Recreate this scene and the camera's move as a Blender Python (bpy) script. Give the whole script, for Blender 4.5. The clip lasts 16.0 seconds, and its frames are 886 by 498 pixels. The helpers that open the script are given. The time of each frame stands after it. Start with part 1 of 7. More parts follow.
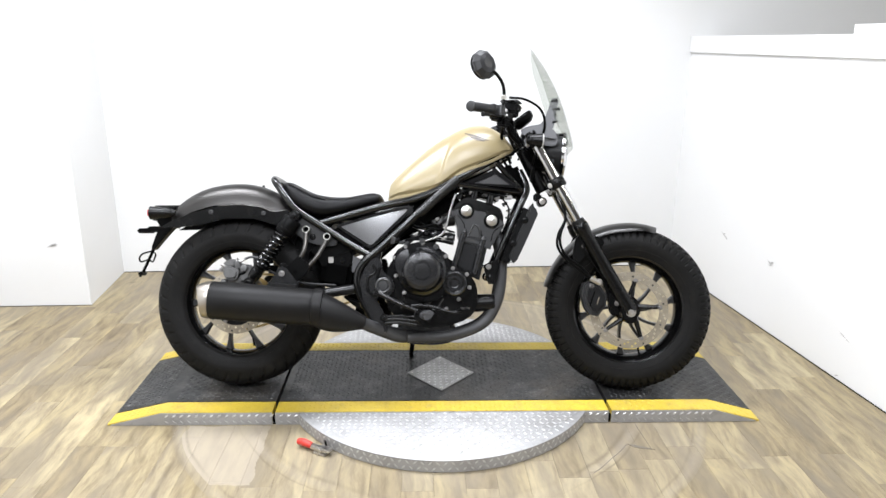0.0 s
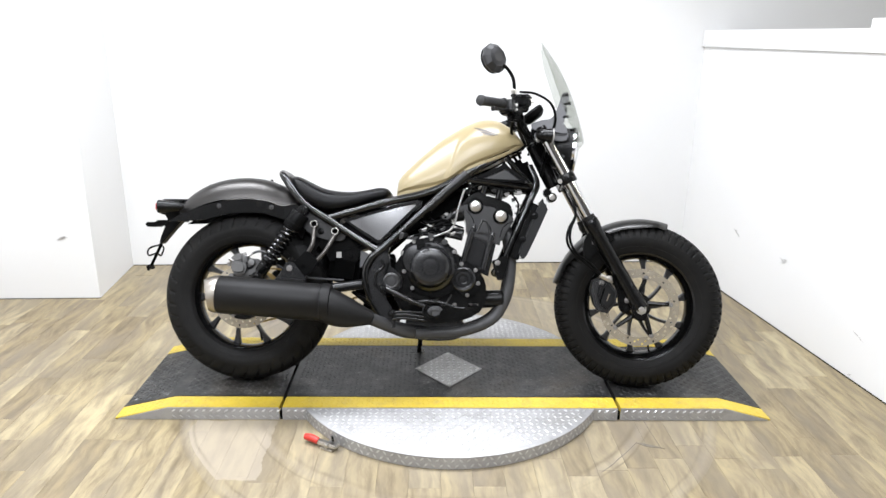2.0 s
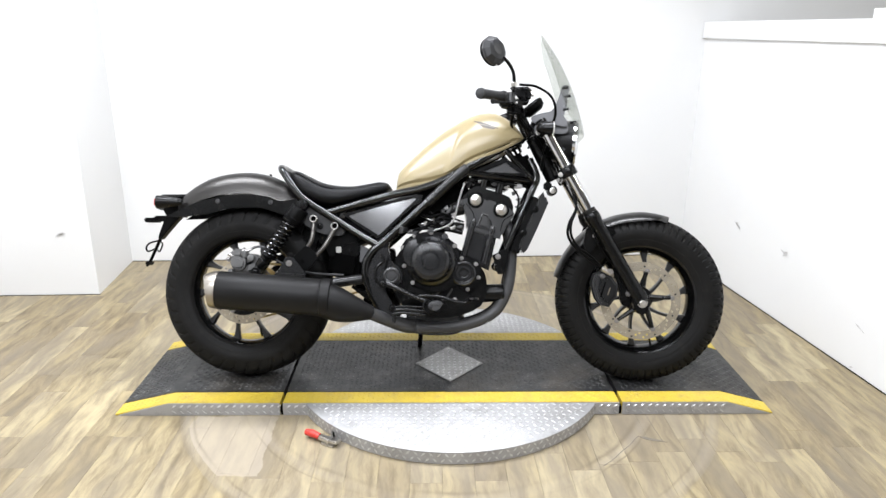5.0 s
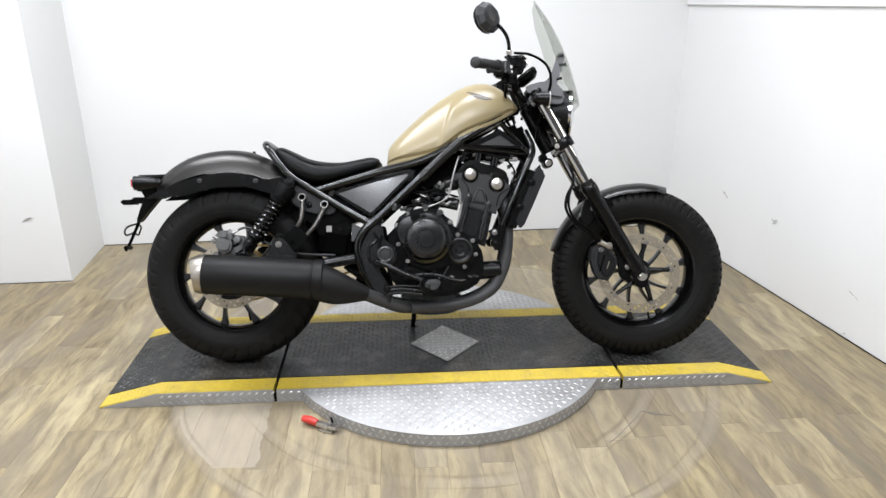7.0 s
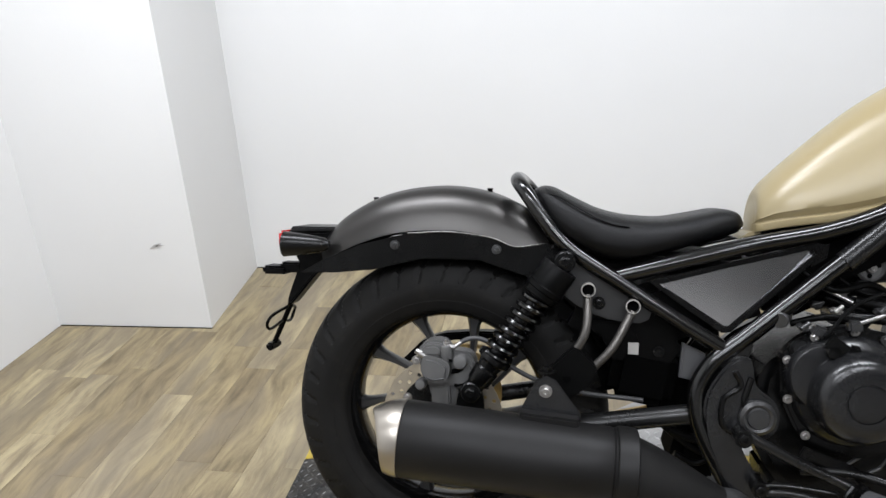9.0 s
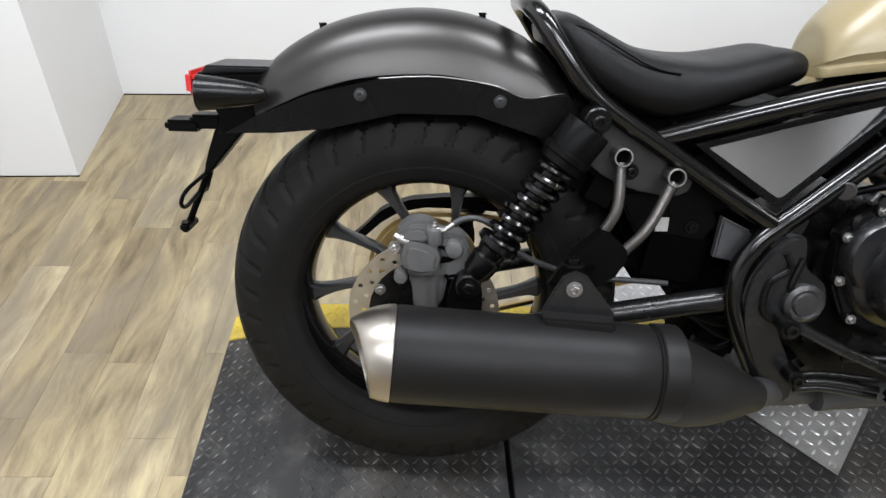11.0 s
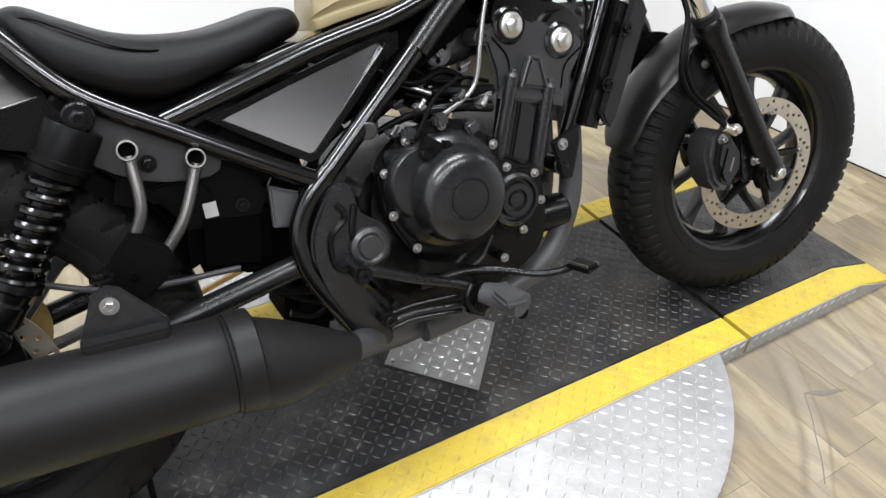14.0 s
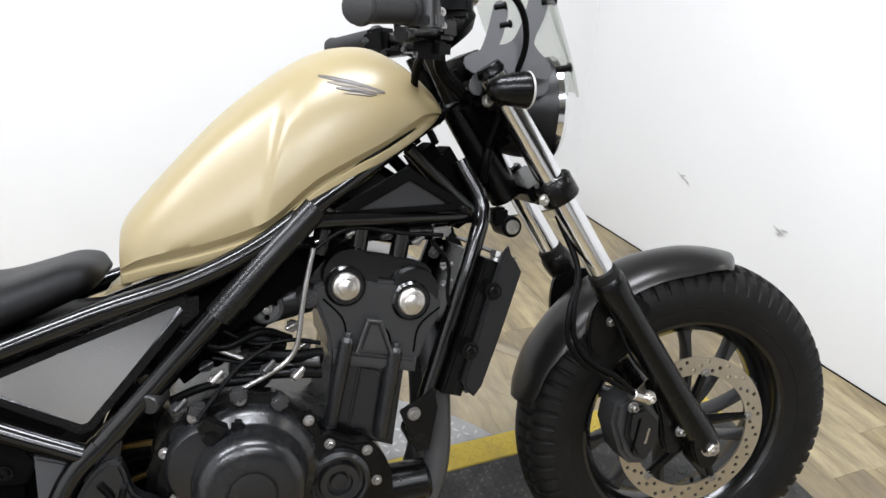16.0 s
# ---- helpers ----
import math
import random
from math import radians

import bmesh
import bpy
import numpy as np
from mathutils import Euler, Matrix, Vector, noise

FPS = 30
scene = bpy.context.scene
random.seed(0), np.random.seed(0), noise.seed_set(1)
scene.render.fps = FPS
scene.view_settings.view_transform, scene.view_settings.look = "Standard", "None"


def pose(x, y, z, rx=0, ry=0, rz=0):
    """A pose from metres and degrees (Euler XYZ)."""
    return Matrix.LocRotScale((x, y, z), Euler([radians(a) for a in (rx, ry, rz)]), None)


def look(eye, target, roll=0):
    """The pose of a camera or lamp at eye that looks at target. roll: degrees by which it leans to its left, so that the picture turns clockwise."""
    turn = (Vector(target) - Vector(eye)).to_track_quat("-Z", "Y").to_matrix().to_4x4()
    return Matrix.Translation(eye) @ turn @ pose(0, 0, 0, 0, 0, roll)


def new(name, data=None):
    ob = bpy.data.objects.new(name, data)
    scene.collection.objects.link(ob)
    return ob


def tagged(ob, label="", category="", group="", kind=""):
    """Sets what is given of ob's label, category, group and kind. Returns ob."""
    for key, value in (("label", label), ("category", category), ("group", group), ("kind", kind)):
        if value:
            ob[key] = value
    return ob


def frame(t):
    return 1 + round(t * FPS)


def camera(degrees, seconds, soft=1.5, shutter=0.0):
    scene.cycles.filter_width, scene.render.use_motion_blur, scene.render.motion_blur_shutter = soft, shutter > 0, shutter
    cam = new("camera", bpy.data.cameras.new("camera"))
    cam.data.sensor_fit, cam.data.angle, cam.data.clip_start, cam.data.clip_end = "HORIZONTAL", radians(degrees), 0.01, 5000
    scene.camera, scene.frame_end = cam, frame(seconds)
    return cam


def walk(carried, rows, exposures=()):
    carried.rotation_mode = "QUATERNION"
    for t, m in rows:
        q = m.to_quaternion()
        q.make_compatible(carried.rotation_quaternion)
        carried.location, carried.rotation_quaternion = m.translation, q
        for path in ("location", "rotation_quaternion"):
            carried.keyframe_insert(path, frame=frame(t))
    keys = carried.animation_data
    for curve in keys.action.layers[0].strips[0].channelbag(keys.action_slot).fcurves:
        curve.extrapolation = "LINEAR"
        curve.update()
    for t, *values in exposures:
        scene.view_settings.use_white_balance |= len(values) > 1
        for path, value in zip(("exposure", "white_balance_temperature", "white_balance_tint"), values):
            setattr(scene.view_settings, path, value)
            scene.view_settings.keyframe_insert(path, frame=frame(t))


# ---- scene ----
cam = camera(65.59, 16.0)
PATH = [
    (0, (-0.0474, -2.5399, 1.3471), (0.0191, -0.6264, 0.7692), 0.66),
    (0.5, (-0.0486, -2.5402, 1.3480), (0.0107, -0.6227, 0.7826), 0.91),
    (1, (-0.0498, -2.5350, 1.3497), (0.0130, -0.6217, 0.7706), 1.30),
    (1.5, (-0.0530, -2.5261, 1.3488), (-0.0243, -0.6113, 0.7720), 1.03),
    (2, (-0.0457, -2.5203, 1.3454), (-0.0051, -0.6109, 0.7516), 0.79),
    (2.5, (-0.0457, -2.5079, 1.3421), (0.0033, -0.6007, 0.7420), 0.63),
    (3, (-0.0432, -2.5012, 1.3388), (0.0127, -0.5960, 0.7331), 0.60),
    (3.5, (-0.0459, -2.4982, 1.3409), (0.0016, -0.5950, 0.7279), 0.50),
    (4, (-0.0461, -2.5013, 1.3397), (-0.0041, -0.5968, 0.7305), 0.42),
    (6.3, (-0.0643, -2.5126, 1.3437), (-0.0194, -0.6095, 0.7302), 0.98),
    (6.5, (-0.0736, -2.4980, 1.3393), (0.0027, -0.5976, 0.7205), 2.09),
    (7, (-0.1410, -2.4245, 1.3227), (-0.0088, -0.5479, 0.6438), -0.01),
    (7.5, (-0.1815, -2.1538, 1.2747), (-0.3160, -0.3163, 0.4965), -0.15),
    (8, (-0.3033, -1.7993, 1.2874), (-0.5929, 0.0353, 0.5453), -2.53),
    (8.5, (-0.4299, -1.4735, 1.2822), (-0.6262, 0.3385, 0.4586), -4.26),
    (8.7, (-0.4754, -1.3443, 1.2472), (-0.8071, 0.4755, 0.4867), -2.66),
    (10.8, (-0.7721, -0.8468, 1.1854), (-0.6815, 0.7449, -0.0222), 2.41),
    (11, (-0.7578, -0.8725, 1.1634), (-0.6809, 0.6831, -0.0913), 2.66),
    (11.5, (-0.7577, -0.8724, 1.1125), (-0.6384, 0.6029, -0.2326), 3.49),
    (12, (-0.7187, -0.8957, 1.1103), (-0.6026, 0.5765, -0.2385), 2.86),
    (12.5, (-0.6721, -0.9010, 1.1005), (-0.3944, 0.5571, -0.2400), 2.68),
    (13, (-0.5996, -0.9119, 1.1000), (-0.1504, 0.5232, -0.2187), 1.34),
    (13.5, (-0.5638, -0.9015, 1.1003), (0.1172, 0.4917, -0.1628), 2.81),
    (14, (-0.5145, -0.9130, 1.1073), (0.3047, 0.4598, -0.0944), 2.34),
    (14.5, (-0.5005, -0.9313, 1.1256), (0.4659, 0.4097, -0.0003), 2.41),
    (15, (-0.4096, -0.9683, 1.1932), (0.5456, 0.4738, 0.1892), 0.13),
    (15.5, (-0.1935, -0.9977, 1.2654), (0.4928, 0.6237, 0.3168), 1.19),
    (16, (-0.0616, -0.8582, 1.2480), (0.5975, 0.7869, 0.3209), 2.58),
]
walk(cam, [(t, look(eye, target, roll)) for t, eye, target, roll in PATH], [(0, -0.27), (4, -0.27), (6.5, -0.48), (7.2, -0.66), (8.5, -0.85), (11, -0.64), (13, -0.5), (14, -0.38), (14.5, -0.3), (16, -0.5)])
BIKE_AT = (-0.0163, -0.1177, 0.0479)
BIKE_LEAN, BIKE_YAW = 18.15, -1.97

# ---------------------------------------------------------------- light
world = bpy.data.worlds.new("world")
scene.world = world
world.use_nodes = True
world.node_tree.nodes["Background"].inputs[0].default_value = (0.9, 0.95, 1.0, 1)
world.node_tree.nodes["Background"].inputs[1].default_value = 0.02


def overhead_lamp(x, y, z, sx, sy, watts, color=(0.90, 0.93, 1.0)):
    data = bpy.data.lights.new("tube_light", "AREA")
    data.shape, data.size, data.size_y, data.energy, data.color = "RECTANGLE", sx, sy, watts, color
    ob = new("tube_light", data)
    ob.location = (x, y, z)
    return ob


# the last one, at y -3.00, is added fill for the unseen south wall
for lx, ly, watts in ((-1.35, 0.05, 88), (0.35, 0.05, 88), (-1.35, -1.75, 74), (0.35, -1.75, 74), (-0.50, -3.00, 60)):
    overhead_lamp(lx, ly, 2.60, 1.2, 0.34, watts)
# added fill that brightens the wall beyond the partition, no lamp known there
overhead_lamp(2.9, -0.6, 2.60, 0.30, 1.2, 26, (0.97, 0.96, 0.92))

# ---------------------------------------------------------------- materials


def shader(name):
    m = bpy.data.materials.new(name)
    m.use_nodes = True
    return m, m.node_tree, m.node_tree.nodes["Principled BSDF"]


def put(tree, kind, **values):
    n = tree.nodes.new(kind)
    for k, v in values.items():
        n.inputs[k.replace("_", " ")].default_value = v
    return n


def mixed(tree, fac, a, b, mode="MIX"):
    n = tree.nodes.new("ShaderNodeMix")
    n.data_type, n.blend_type = "RGBA", mode
    for i, v in ((0, fac), (6, a), (7, b)):
        if hasattr(v, "links"):
            tree.links.new(v, n.inputs[i])
        else:
            n.inputs[i].default_value = v
    return n.outputs[2]


def ramp(tree, fac, stops):
    n = tree.nodes.new("ShaderNodeValToRGB")
    tree.links.new(fac, n.inputs[0])
    el = n.color_ramp.elements
    while len(el) < len(stops):
        el.new(0.5)
    for e, (p, c) in zip(el, stops):
        e.position, e.color = p, c if len(c) == 4 else (*c, 1)
    return n.outputs[0]


def math_node(tree, op, a, b=0.0, c=0.0):
    n = tree.nodes.new("ShaderNodeMath")
    n.operation = op
    for i, v in enumerate((a, b, c)):
        if hasattr(v, "links"):
            tree.links.new(v, n.inputs[i])
        else:
            n.inputs[i].default_value = v
    return n.outputs[0]


def noise_tex(tree, scale, detail=4.0, vec=None, rough=0.55):
    n = put(tree, "ShaderNodeTexNoise", Scale=scale, Detail=detail, Roughness=rough)
    if vec is not None:
        tree.links.new(vec, n.inputs["Vector"])
    return n.outputs["Fac"]


def coords(tree):
    return tree.nodes.new("ShaderNodeTexCoord").outputs["Object"]


def grey(v):
    return (v, v, v, 1)


def surface(name, col, rough, metal=0.0, var=0.25, scale=9.0, bump=0.0, bscale=180.0, rvar=0.1, coat=0.0, dust=0.0, spec=0.5):
    """A surface with large blotches and fine grain in colour, gloss and relief."""
    m, t, p = shader(name)
    v = coords(t)
    big, fine = noise_tex(t, scale, 5, v), noise_tex(t, bscale, 3, v)
    c1 = tuple(x * (1 - var) for x in col) + (1,)
    c2 = tuple(min(1, x * (1 + var)) for x in col) + (1,)
    base = mixed(t, big, c1, c2)
    if dust:
        spots = ramp(t, noise_tex(t, scale * 2.3, 8, v, 0.7), [(0.52, (0, 0, 0)), (0.8, (dust, dust, dust))])
        base = mixed(t, spots, base, (0.30, 0.27, 0.22, 1))
    t.links.new(base, p.inputs["Base Color"])
    r = math_node(t, "MULTIPLY_ADD", big, rvar * 2, rough - rvar)
    t.links.new(math_node(t, "MULTIPLY_ADD", fine, rvar * 0.6, r), p.inputs["Roughness"])
    p.inputs["Metallic"].default_value = metal
    p.inputs["Specular IOR Level"].default_value = spec
    p.inputs["Coat Weight"].default_value = coat
    if bump:
        b = put(t, "ShaderNodeBump", Strength=bump, Distance=0.002)
        t.links.new(fine, b.inputs["Height"])
        t.links.new(b.outputs[0], p.inputs["Normal"])
    return m


TANK = surface("sand paint", (0.236, 0.190, 0.100), 0.33, 0.0, 0.04, 3, 0.02, 900, 0.03, spec=0.65)
CHARCOAL = surface("charcoal satin paint", (0.046, 0.044, 0.042), 0.33, 0.9, 0.12, 5, 0.02, 700, 0.05)
FENDER = surface("satin black fender paint", (0.020, 0.019, 0.018), 0.28, 0.6, 0.12, 5, 0.02, 700, 0.05)
PANEL = surface("satin side panel", (0.45, 0.45, 0.46), 0.22, 1.0, 0.10, 4, 0.0, 700, 0.02)
GLOSS = surface("black frame paint", (0.002, 0.002, 0.002), 0.17, 0.0, 0.2, 8, 0.0, 300, 0.02, spec=0.5)
SATIN = surface("black satin metal", (0.002, 0.002, 0.002), 0.25, 0.0, 0.25, 10, 0.015, 400, 0.06, dust=0.004, spec=0.22)
SPOKE = surface("satin dark grey spoke", (0.016, 0.016, 0.0165), 0.30, 0.0, 0.2, 10, 0.03, 400, 0.06, spec=0.5)
MUFFLER = surface("matt black heat paint", (0.0056, 0.0054, 0.0053), 0.46, 0.0, 0.2, 12, 0.08, 900, 0.05, spec=0.19, dust=0.006)
HEADER = surface("weathered black pipe", (0.045, 0.045, 0.046), 0.45, 0.2, 0.3, 14, 0.05, 500, 0.08, spec=0.3, dust=0.03)
PLASTIC = surface("black plastic", (0.0018, 0.0018, 0.0018), 0.36, 0.0, 0.2, 9, 0.10, 1400, 0.06, dust=0.004, spec=0.07)
ENGINE = surface("black engine casing", (0.0066, 0.0067, 0.0072), 0.25, 0.0, 0.25, 14, 0.03, 900, 0.05, dust=0.003, spec=0.5)
ENGINE_GREY = surface("dark grey engine cover", (0.020, 0.020, 0.0203), 0.30, 0.0, 0.2, 14, 0.05, 900, 0.06, dust=0.004, spec=0.55)
RUBBER = surface("tyre rubber", (0.0068, 0.0066, 0.0063), 0.50, 0.0, 0.3, 12, 0.2, 600, 0.08, dust=0.022, spec=0.11)
PEG = surface("worn grey peg rubber", (0.032, 0.032, 0.033), 0.5, 0.0, 0.2, 30, 0.2, 500, 0.08)
GRIP = surface("grip rubber", (0.012, 0.012, 0.0125), 0.55, 0.0, 0.2, 30, 0.3, 500, 0.08)
SEAT = surface("black seat vinyl", (0.0016, 0.0016, 0.0018), 0.36, 0.0, 0.2, 6, 0.30, 1300, 0.06, spec=0.16)
CHROME = surface("chrome", (0.66, 0.66, 0.67), 0.09, 1.0, 0.05, 10, 0.0, 300, 0.03)
STEEL = surface("brushed steel", (0.52, 0.50, 0.47), 0.30, 1.0, 0.15, 20, 0.05, 500, 0.08)
TITAN = surface("warm satin steel", (0.38, 0.35, 0.31), 0.32, 1.0, 0.12, 14, 0.08, 600, 0.06)
ALLOY = surface("cast grey alloy", (0.105, 0.104, 0.102), 0.45, 0.5, 0.2, 25, 0.25, 500, 0.08, dust=0.05)
ROTOR = surface("brake disc steel", (0.42, 0.375, 0.30), 0.36, 0.9, 0.15, 30, 0.05, 700, 0.08)
BOLT = surface("dull steel bolt", (0.30, 0.29, 0.28), 0.30, 0.9, 0.2, 30, 0.0, 300, 0.1)
BRONZE = surface("dark bronze satin metal", (0.085, 0.080, 0.074), 0.32, 0.8, 0.2, 12, 0.04, 500, 0.06)
SHELL = surface("dark grey plastic", (0.006, 0.006, 0.0062), 0.34, 0.0, 0.15, 9, 0.08, 1200, 0.06, spec=0.3)
SHROUD = surface("black radiator cover plastic", (0.008, 0.008, 0.0082), 0.42, 0.0, 0.15, 9, 0.1, 1200, 0.06, spec=0.25)
TUBE = surface("satin black tube", (0.005, 0.005, 0.005), 0.26, 0.0, 0.2, 10, 0.02, 400, 0.06, spec=0.34)
MIRROR_BACK = surface("dark grey mirror back", (0.02, 0.02, 0.021), 0.3, 0.2, 0.15, 10, 0.05, 500, 0.05)
GOLD = surface("gold chain steel", (0.50, 0.36, 0.15), 0.38, 1.0, 0.3, 40, 0.0, 300, 0.1)
RED = surface("red lens", (0.45, 0.02, 0.02), 0.2, 0.0, 0.1, 20)
RED_GRIP = surface("red vinyl grip", (0.48, 0.03, 0.02), 0.42, 0.0, 0.2, 40, 0.2, 400)
LABEL = surface("white sticker", (0.42, 0.41, 0.39), 0.5, 0.0, 0.05, 30)
# near-black that puts deep shade into gaps, holes and the bike's core
DARK = surface("deep shade black", (0.0008, 0.0008, 0.0008), 0.7, 0.0, 0.2, 12, spec=0.03)
SCREEN_BRACKET = surface("grey bracket", (0.075, 0.075, 0.078), 0.42, 0.3, 0.15, 10, 0.05, 500)
DECAL = surface("silver emblem", (0.125, 0.106, 0.080), 0.4, 0.0, 0.1, 20)
DECAL_DARK = surface("dark emblem", (0.060, 0.052, 0.046), 0.4, 0.0, 0.1, 20)


def glass(name, tint, mix):
    m, t, p = shader(name)
    t.nodes.remove(p)
    clear, gloss = t.nodes.new("ShaderNodeBsdfTransparent"), t.nodes.new("ShaderNodeBsdfGlossy")
    clear.inputs[0].default_value = tint
    gloss.inputs["Roughness"].default_value = 0.05
    facing = put(t, "ShaderNodeLayerWeight", Blend=0.5).outputs["Facing"]
    f = math_node(t, "MULTIPLY_ADD", math_node(t, "POWER", facing, 4.0), 0.35, mix)
    s = t.nodes.new("ShaderNodeMixShader")
    t.links.new(f, s.inputs[0])
    t.links.new(clear.outputs[0], s.inputs[1])
    t.links.new(gloss.outputs[0], s.inputs[2])
    t.links.new(s.outputs[0], t.nodes["Material Output"].inputs[0])
    return m


SMOKE = glass("smoked acrylic", (0.84, 0.85, 0.83, 1), 0.03)
LENS = glass("clear lens", (0.90, 0.91, 0.91, 1), 0.06)


def wall_paint():
    m, t, p = shader("white wall paint")
    v = coords(t)
    a = mixed(t, noise_tex(t, 1.3, 4, v), (0.66, 0.66, 0.652, 1), (0.72, 0.72, 0.714, 1))
    scuff = ramp(t, noise_tex(t, 7, 9, v, 0.75), [(0.70, (0, 0, 0)), (0.80, (0.22, 0.22, 0.22))])
    t.links.new(mixed(t, scuff, a, (0.45, 0.44, 0.42, 1)), p.inputs["Base Color"])
    p.inputs["Roughness"].default_value = 0.55
    b = put(t, "ShaderNodeBump", Strength=0.12, Distance=0.002)
    t.links.new(noise_tex(t, 160, 4, v), b.inputs["Height"])
    t.links.new(b.outputs[0], p.inputs["Normal"])
    return m


WALL = wall_paint()
CEILING = surface("grey-white ceiling panel", (0.30, 0.30, 0.295), 0.7, 0.0, 0.05, 2, 0.1, 100)
# dark grey for the unseen upper south wall, which only darkens reflections
UNSEEN_WALL_DARK = surface("dark grey of the unseen upper wall", (0.06, 0.06, 0.062), 0.7, 0.0, 0.1, 2, 0.1, 100)
GREY_WALL = surface("pale grey painted wall", (0.60, 0.60, 0.585), 0.6, 0.0, 0.06, 2, 0.1, 200)
CHIP = surface("bare dark vinyl chip", (0.15, 0.13, 0.105), 0.6, 0.0, 0.3, 60)
SCUFF = surface("grey scuff", (0.40, 0.39, 0.38), 0.6, 0.0, 0.2, 40)


def plank_wood(single):
    """Pale wood-look vinyl; every strip has its own tone and grain. Worn marks of a turning frame lie round the turntable."""
    m, t, p = shader("wood vinyl" + (" strip" if single else " sheet"))
    if single:
        rnd = t.nodes.new("ShaderNodeObjectInfo").outputs["Random"]
    else:
        rnd = t.nodes.new("ShaderNodeNewGeometry").outputs["Random Per Island"]
    pos = t.nodes.new("ShaderNodeNewGeometry").outputs["Position"]
    off = t.nodes.new("ShaderNodeCombineXYZ")
    t.links.new(math_node(t, "MULTIPLY", rnd, 37.0), off.inputs[0])
    t.links.new(math_node(t, "MULTIPLY", rnd, 91.0), off.inputs[1])
    add = t.nodes.new("ShaderNodeVectorMath")
    t.links.new(pos, add.inputs[0])
    t.links.new(off.outputs[0], add.inputs[1])
    # the same long flame grain runs through neighbouring strips, only a little shifted from one to the next
    drift = t.nodes.new("ShaderNodeMapping")
    t.links.new(pos, drift.inputs[0])
    nudge = t.nodes.new("ShaderNodeCombineXYZ")
    t.links.new(math_node(t, "MULTIPLY", rnd, 0.06), nudge.inputs[0])
    t.links.new(math_node(t, "MULTIPLY", rnd, 0.5), nudge.inputs[1])
    t.links.new(nudge.outputs[0], drift.inputs["Location"])
    bend = t.nodes.new("ShaderNodeVectorMath")
    bend.operation = "MULTIPLY_ADD"
    sway = put(t, "ShaderNodeTexNoise", Scale=3.0, Detail=2.0)
    t.links.new(drift.outputs[0], sway.inputs["Vector"])
    t.links.new(sway.outputs["Color"], bend.inputs[0])
    bend.inputs[1].default_value = (0.10, 0.0, 0.0)
    t.links.new(drift.outputs[0], bend.inputs[2])
    stretch = t.nodes.new("ShaderNodeMapping")
    stretch.inputs["Scale"].default_value = (9, 1.5, 1)
    t.links.new(bend.outputs[0], stretch.inputs[0])
    tone = ramp(t, rnd, [(0.0, (0.190, 0.149, 0.086)), (0.3, (0.255, 0.205, 0.116)), (0.6, (0.282, 0.230, 0.134)), (0.85, (0.335, 0.280, 0.172)), (1.0, (0.220, 0.178, 0.108))])
    grain = noise_tex(t, 3.2, 8, stretch.outputs[0], 0.65)
    streak = ramp(t, grain, [(0.33, (0.50, 0.47, 0.44)), (0.46, (0.80, 0.78, 0.76)), (0.56, (1.05, 1.05, 1.02)), (0.72, (1.32, 1.30, 1.20))])
    base = mixed(t, 1.0, tone, streak, "MULTIPLY")
    wide = t.nodes.new("ShaderNodeMapping")
    wide.inputs["Scale"].default_value = (7, 1.6, 1)
    t.links.new(bend.outputs[0], wide.inputs[0])
    flame = ramp(t, noise_tex(t, 1.3, 4, wide.outputs[0], 0.5), [(0.48, (0, 0, 0)), (0.62, (0.62, 0.62, 0.62))])
    base = mixed(t, flame, base, (0.145, 0.118, 0.082, 1))
    knots = ramp(t, noise_tex(t, 9, 5, add.outputs[0], 0.6), [(0.62, (0, 0, 0)), (0.78, (0.5, 0.5, 0.5))])
    base = mixed(t, knots, base, (0.15, 0.115, 0.08, 1))
    # marks that a turning frame has worn round the turntable
    flat = t.nodes.new("ShaderNodeVectorMath")
    flat.operation = "DISTANCE"
    flat.inputs[1].default_value = (0.037, 0.0, 0.0)
    t.links.new(pos, flat.inputs[0])
    d = flat.outputs["Value"]
    wob = math_node(t, "MULTIPLY_ADD", math_node(t, "SUBTRACT", noise_tex(t, 4, 3, pos), 0.5), 0.035, d)
    rough_edge = noise_tex(t, 26, 6, pos, 0.7)
    patchy = ramp(t, noise_tex(t, 2.3, 3, pos), [(0.42, (0.15, 0.15, 0.15)), (0.62, (1, 1, 1))])
    def ring(radius, half):
        soft = math_node(t, "MAXIMUM", math_node(t, "SUBTRACT", 1.0, math_node(t, "DIVIDE", math_node(t, "ABSOLUTE", math_node(t, "SUBTRACT", wob, radius)), half)), 0.0)
        return math_node(t, "MULTIPLY", math_node(t, "MULTIPLY", soft, patchy), math_node(t, "MULTIPLY", rough_edge, 1.8))
    inside = math_node(t, "LESS_THAN", wob, 1.03)
    haze = math_node(t, "MULTIPLY", inside, math_node(t, "MULTIPLY", noise_tex(t, 3.4, 6, pos), 0.50))
    base = mixed(t, haze, base, (0.265, 0.232, 0.182, 1))
    # a scraped rectangle beside the ramp
    axes = t.nodes.new("ShaderNodeSeparateXYZ")
    t.links.new(pos, axes.inputs[0])
    shake = math_node(t, "MULTIPLY", math_node(t, "SUBTRACT", noise_tex(t, 9, 5, pos, 0.65), 0.5), 0.05)
    inx = math_node(t, "COMPARE", math_node(t, "ADD", axes.outputs[0], shake), -0.735, 0.150)
    iny = math_node(t, "COMPARE", math_node(t, "ADD", axes.outputs[1], shake), -0.485, 0.175)
    scraped = math_node(t, "MULTIPLY", math_node(t, "MULTIPLY", inx, iny), math_node(t, "LESS_THAN", wob, 1.0))
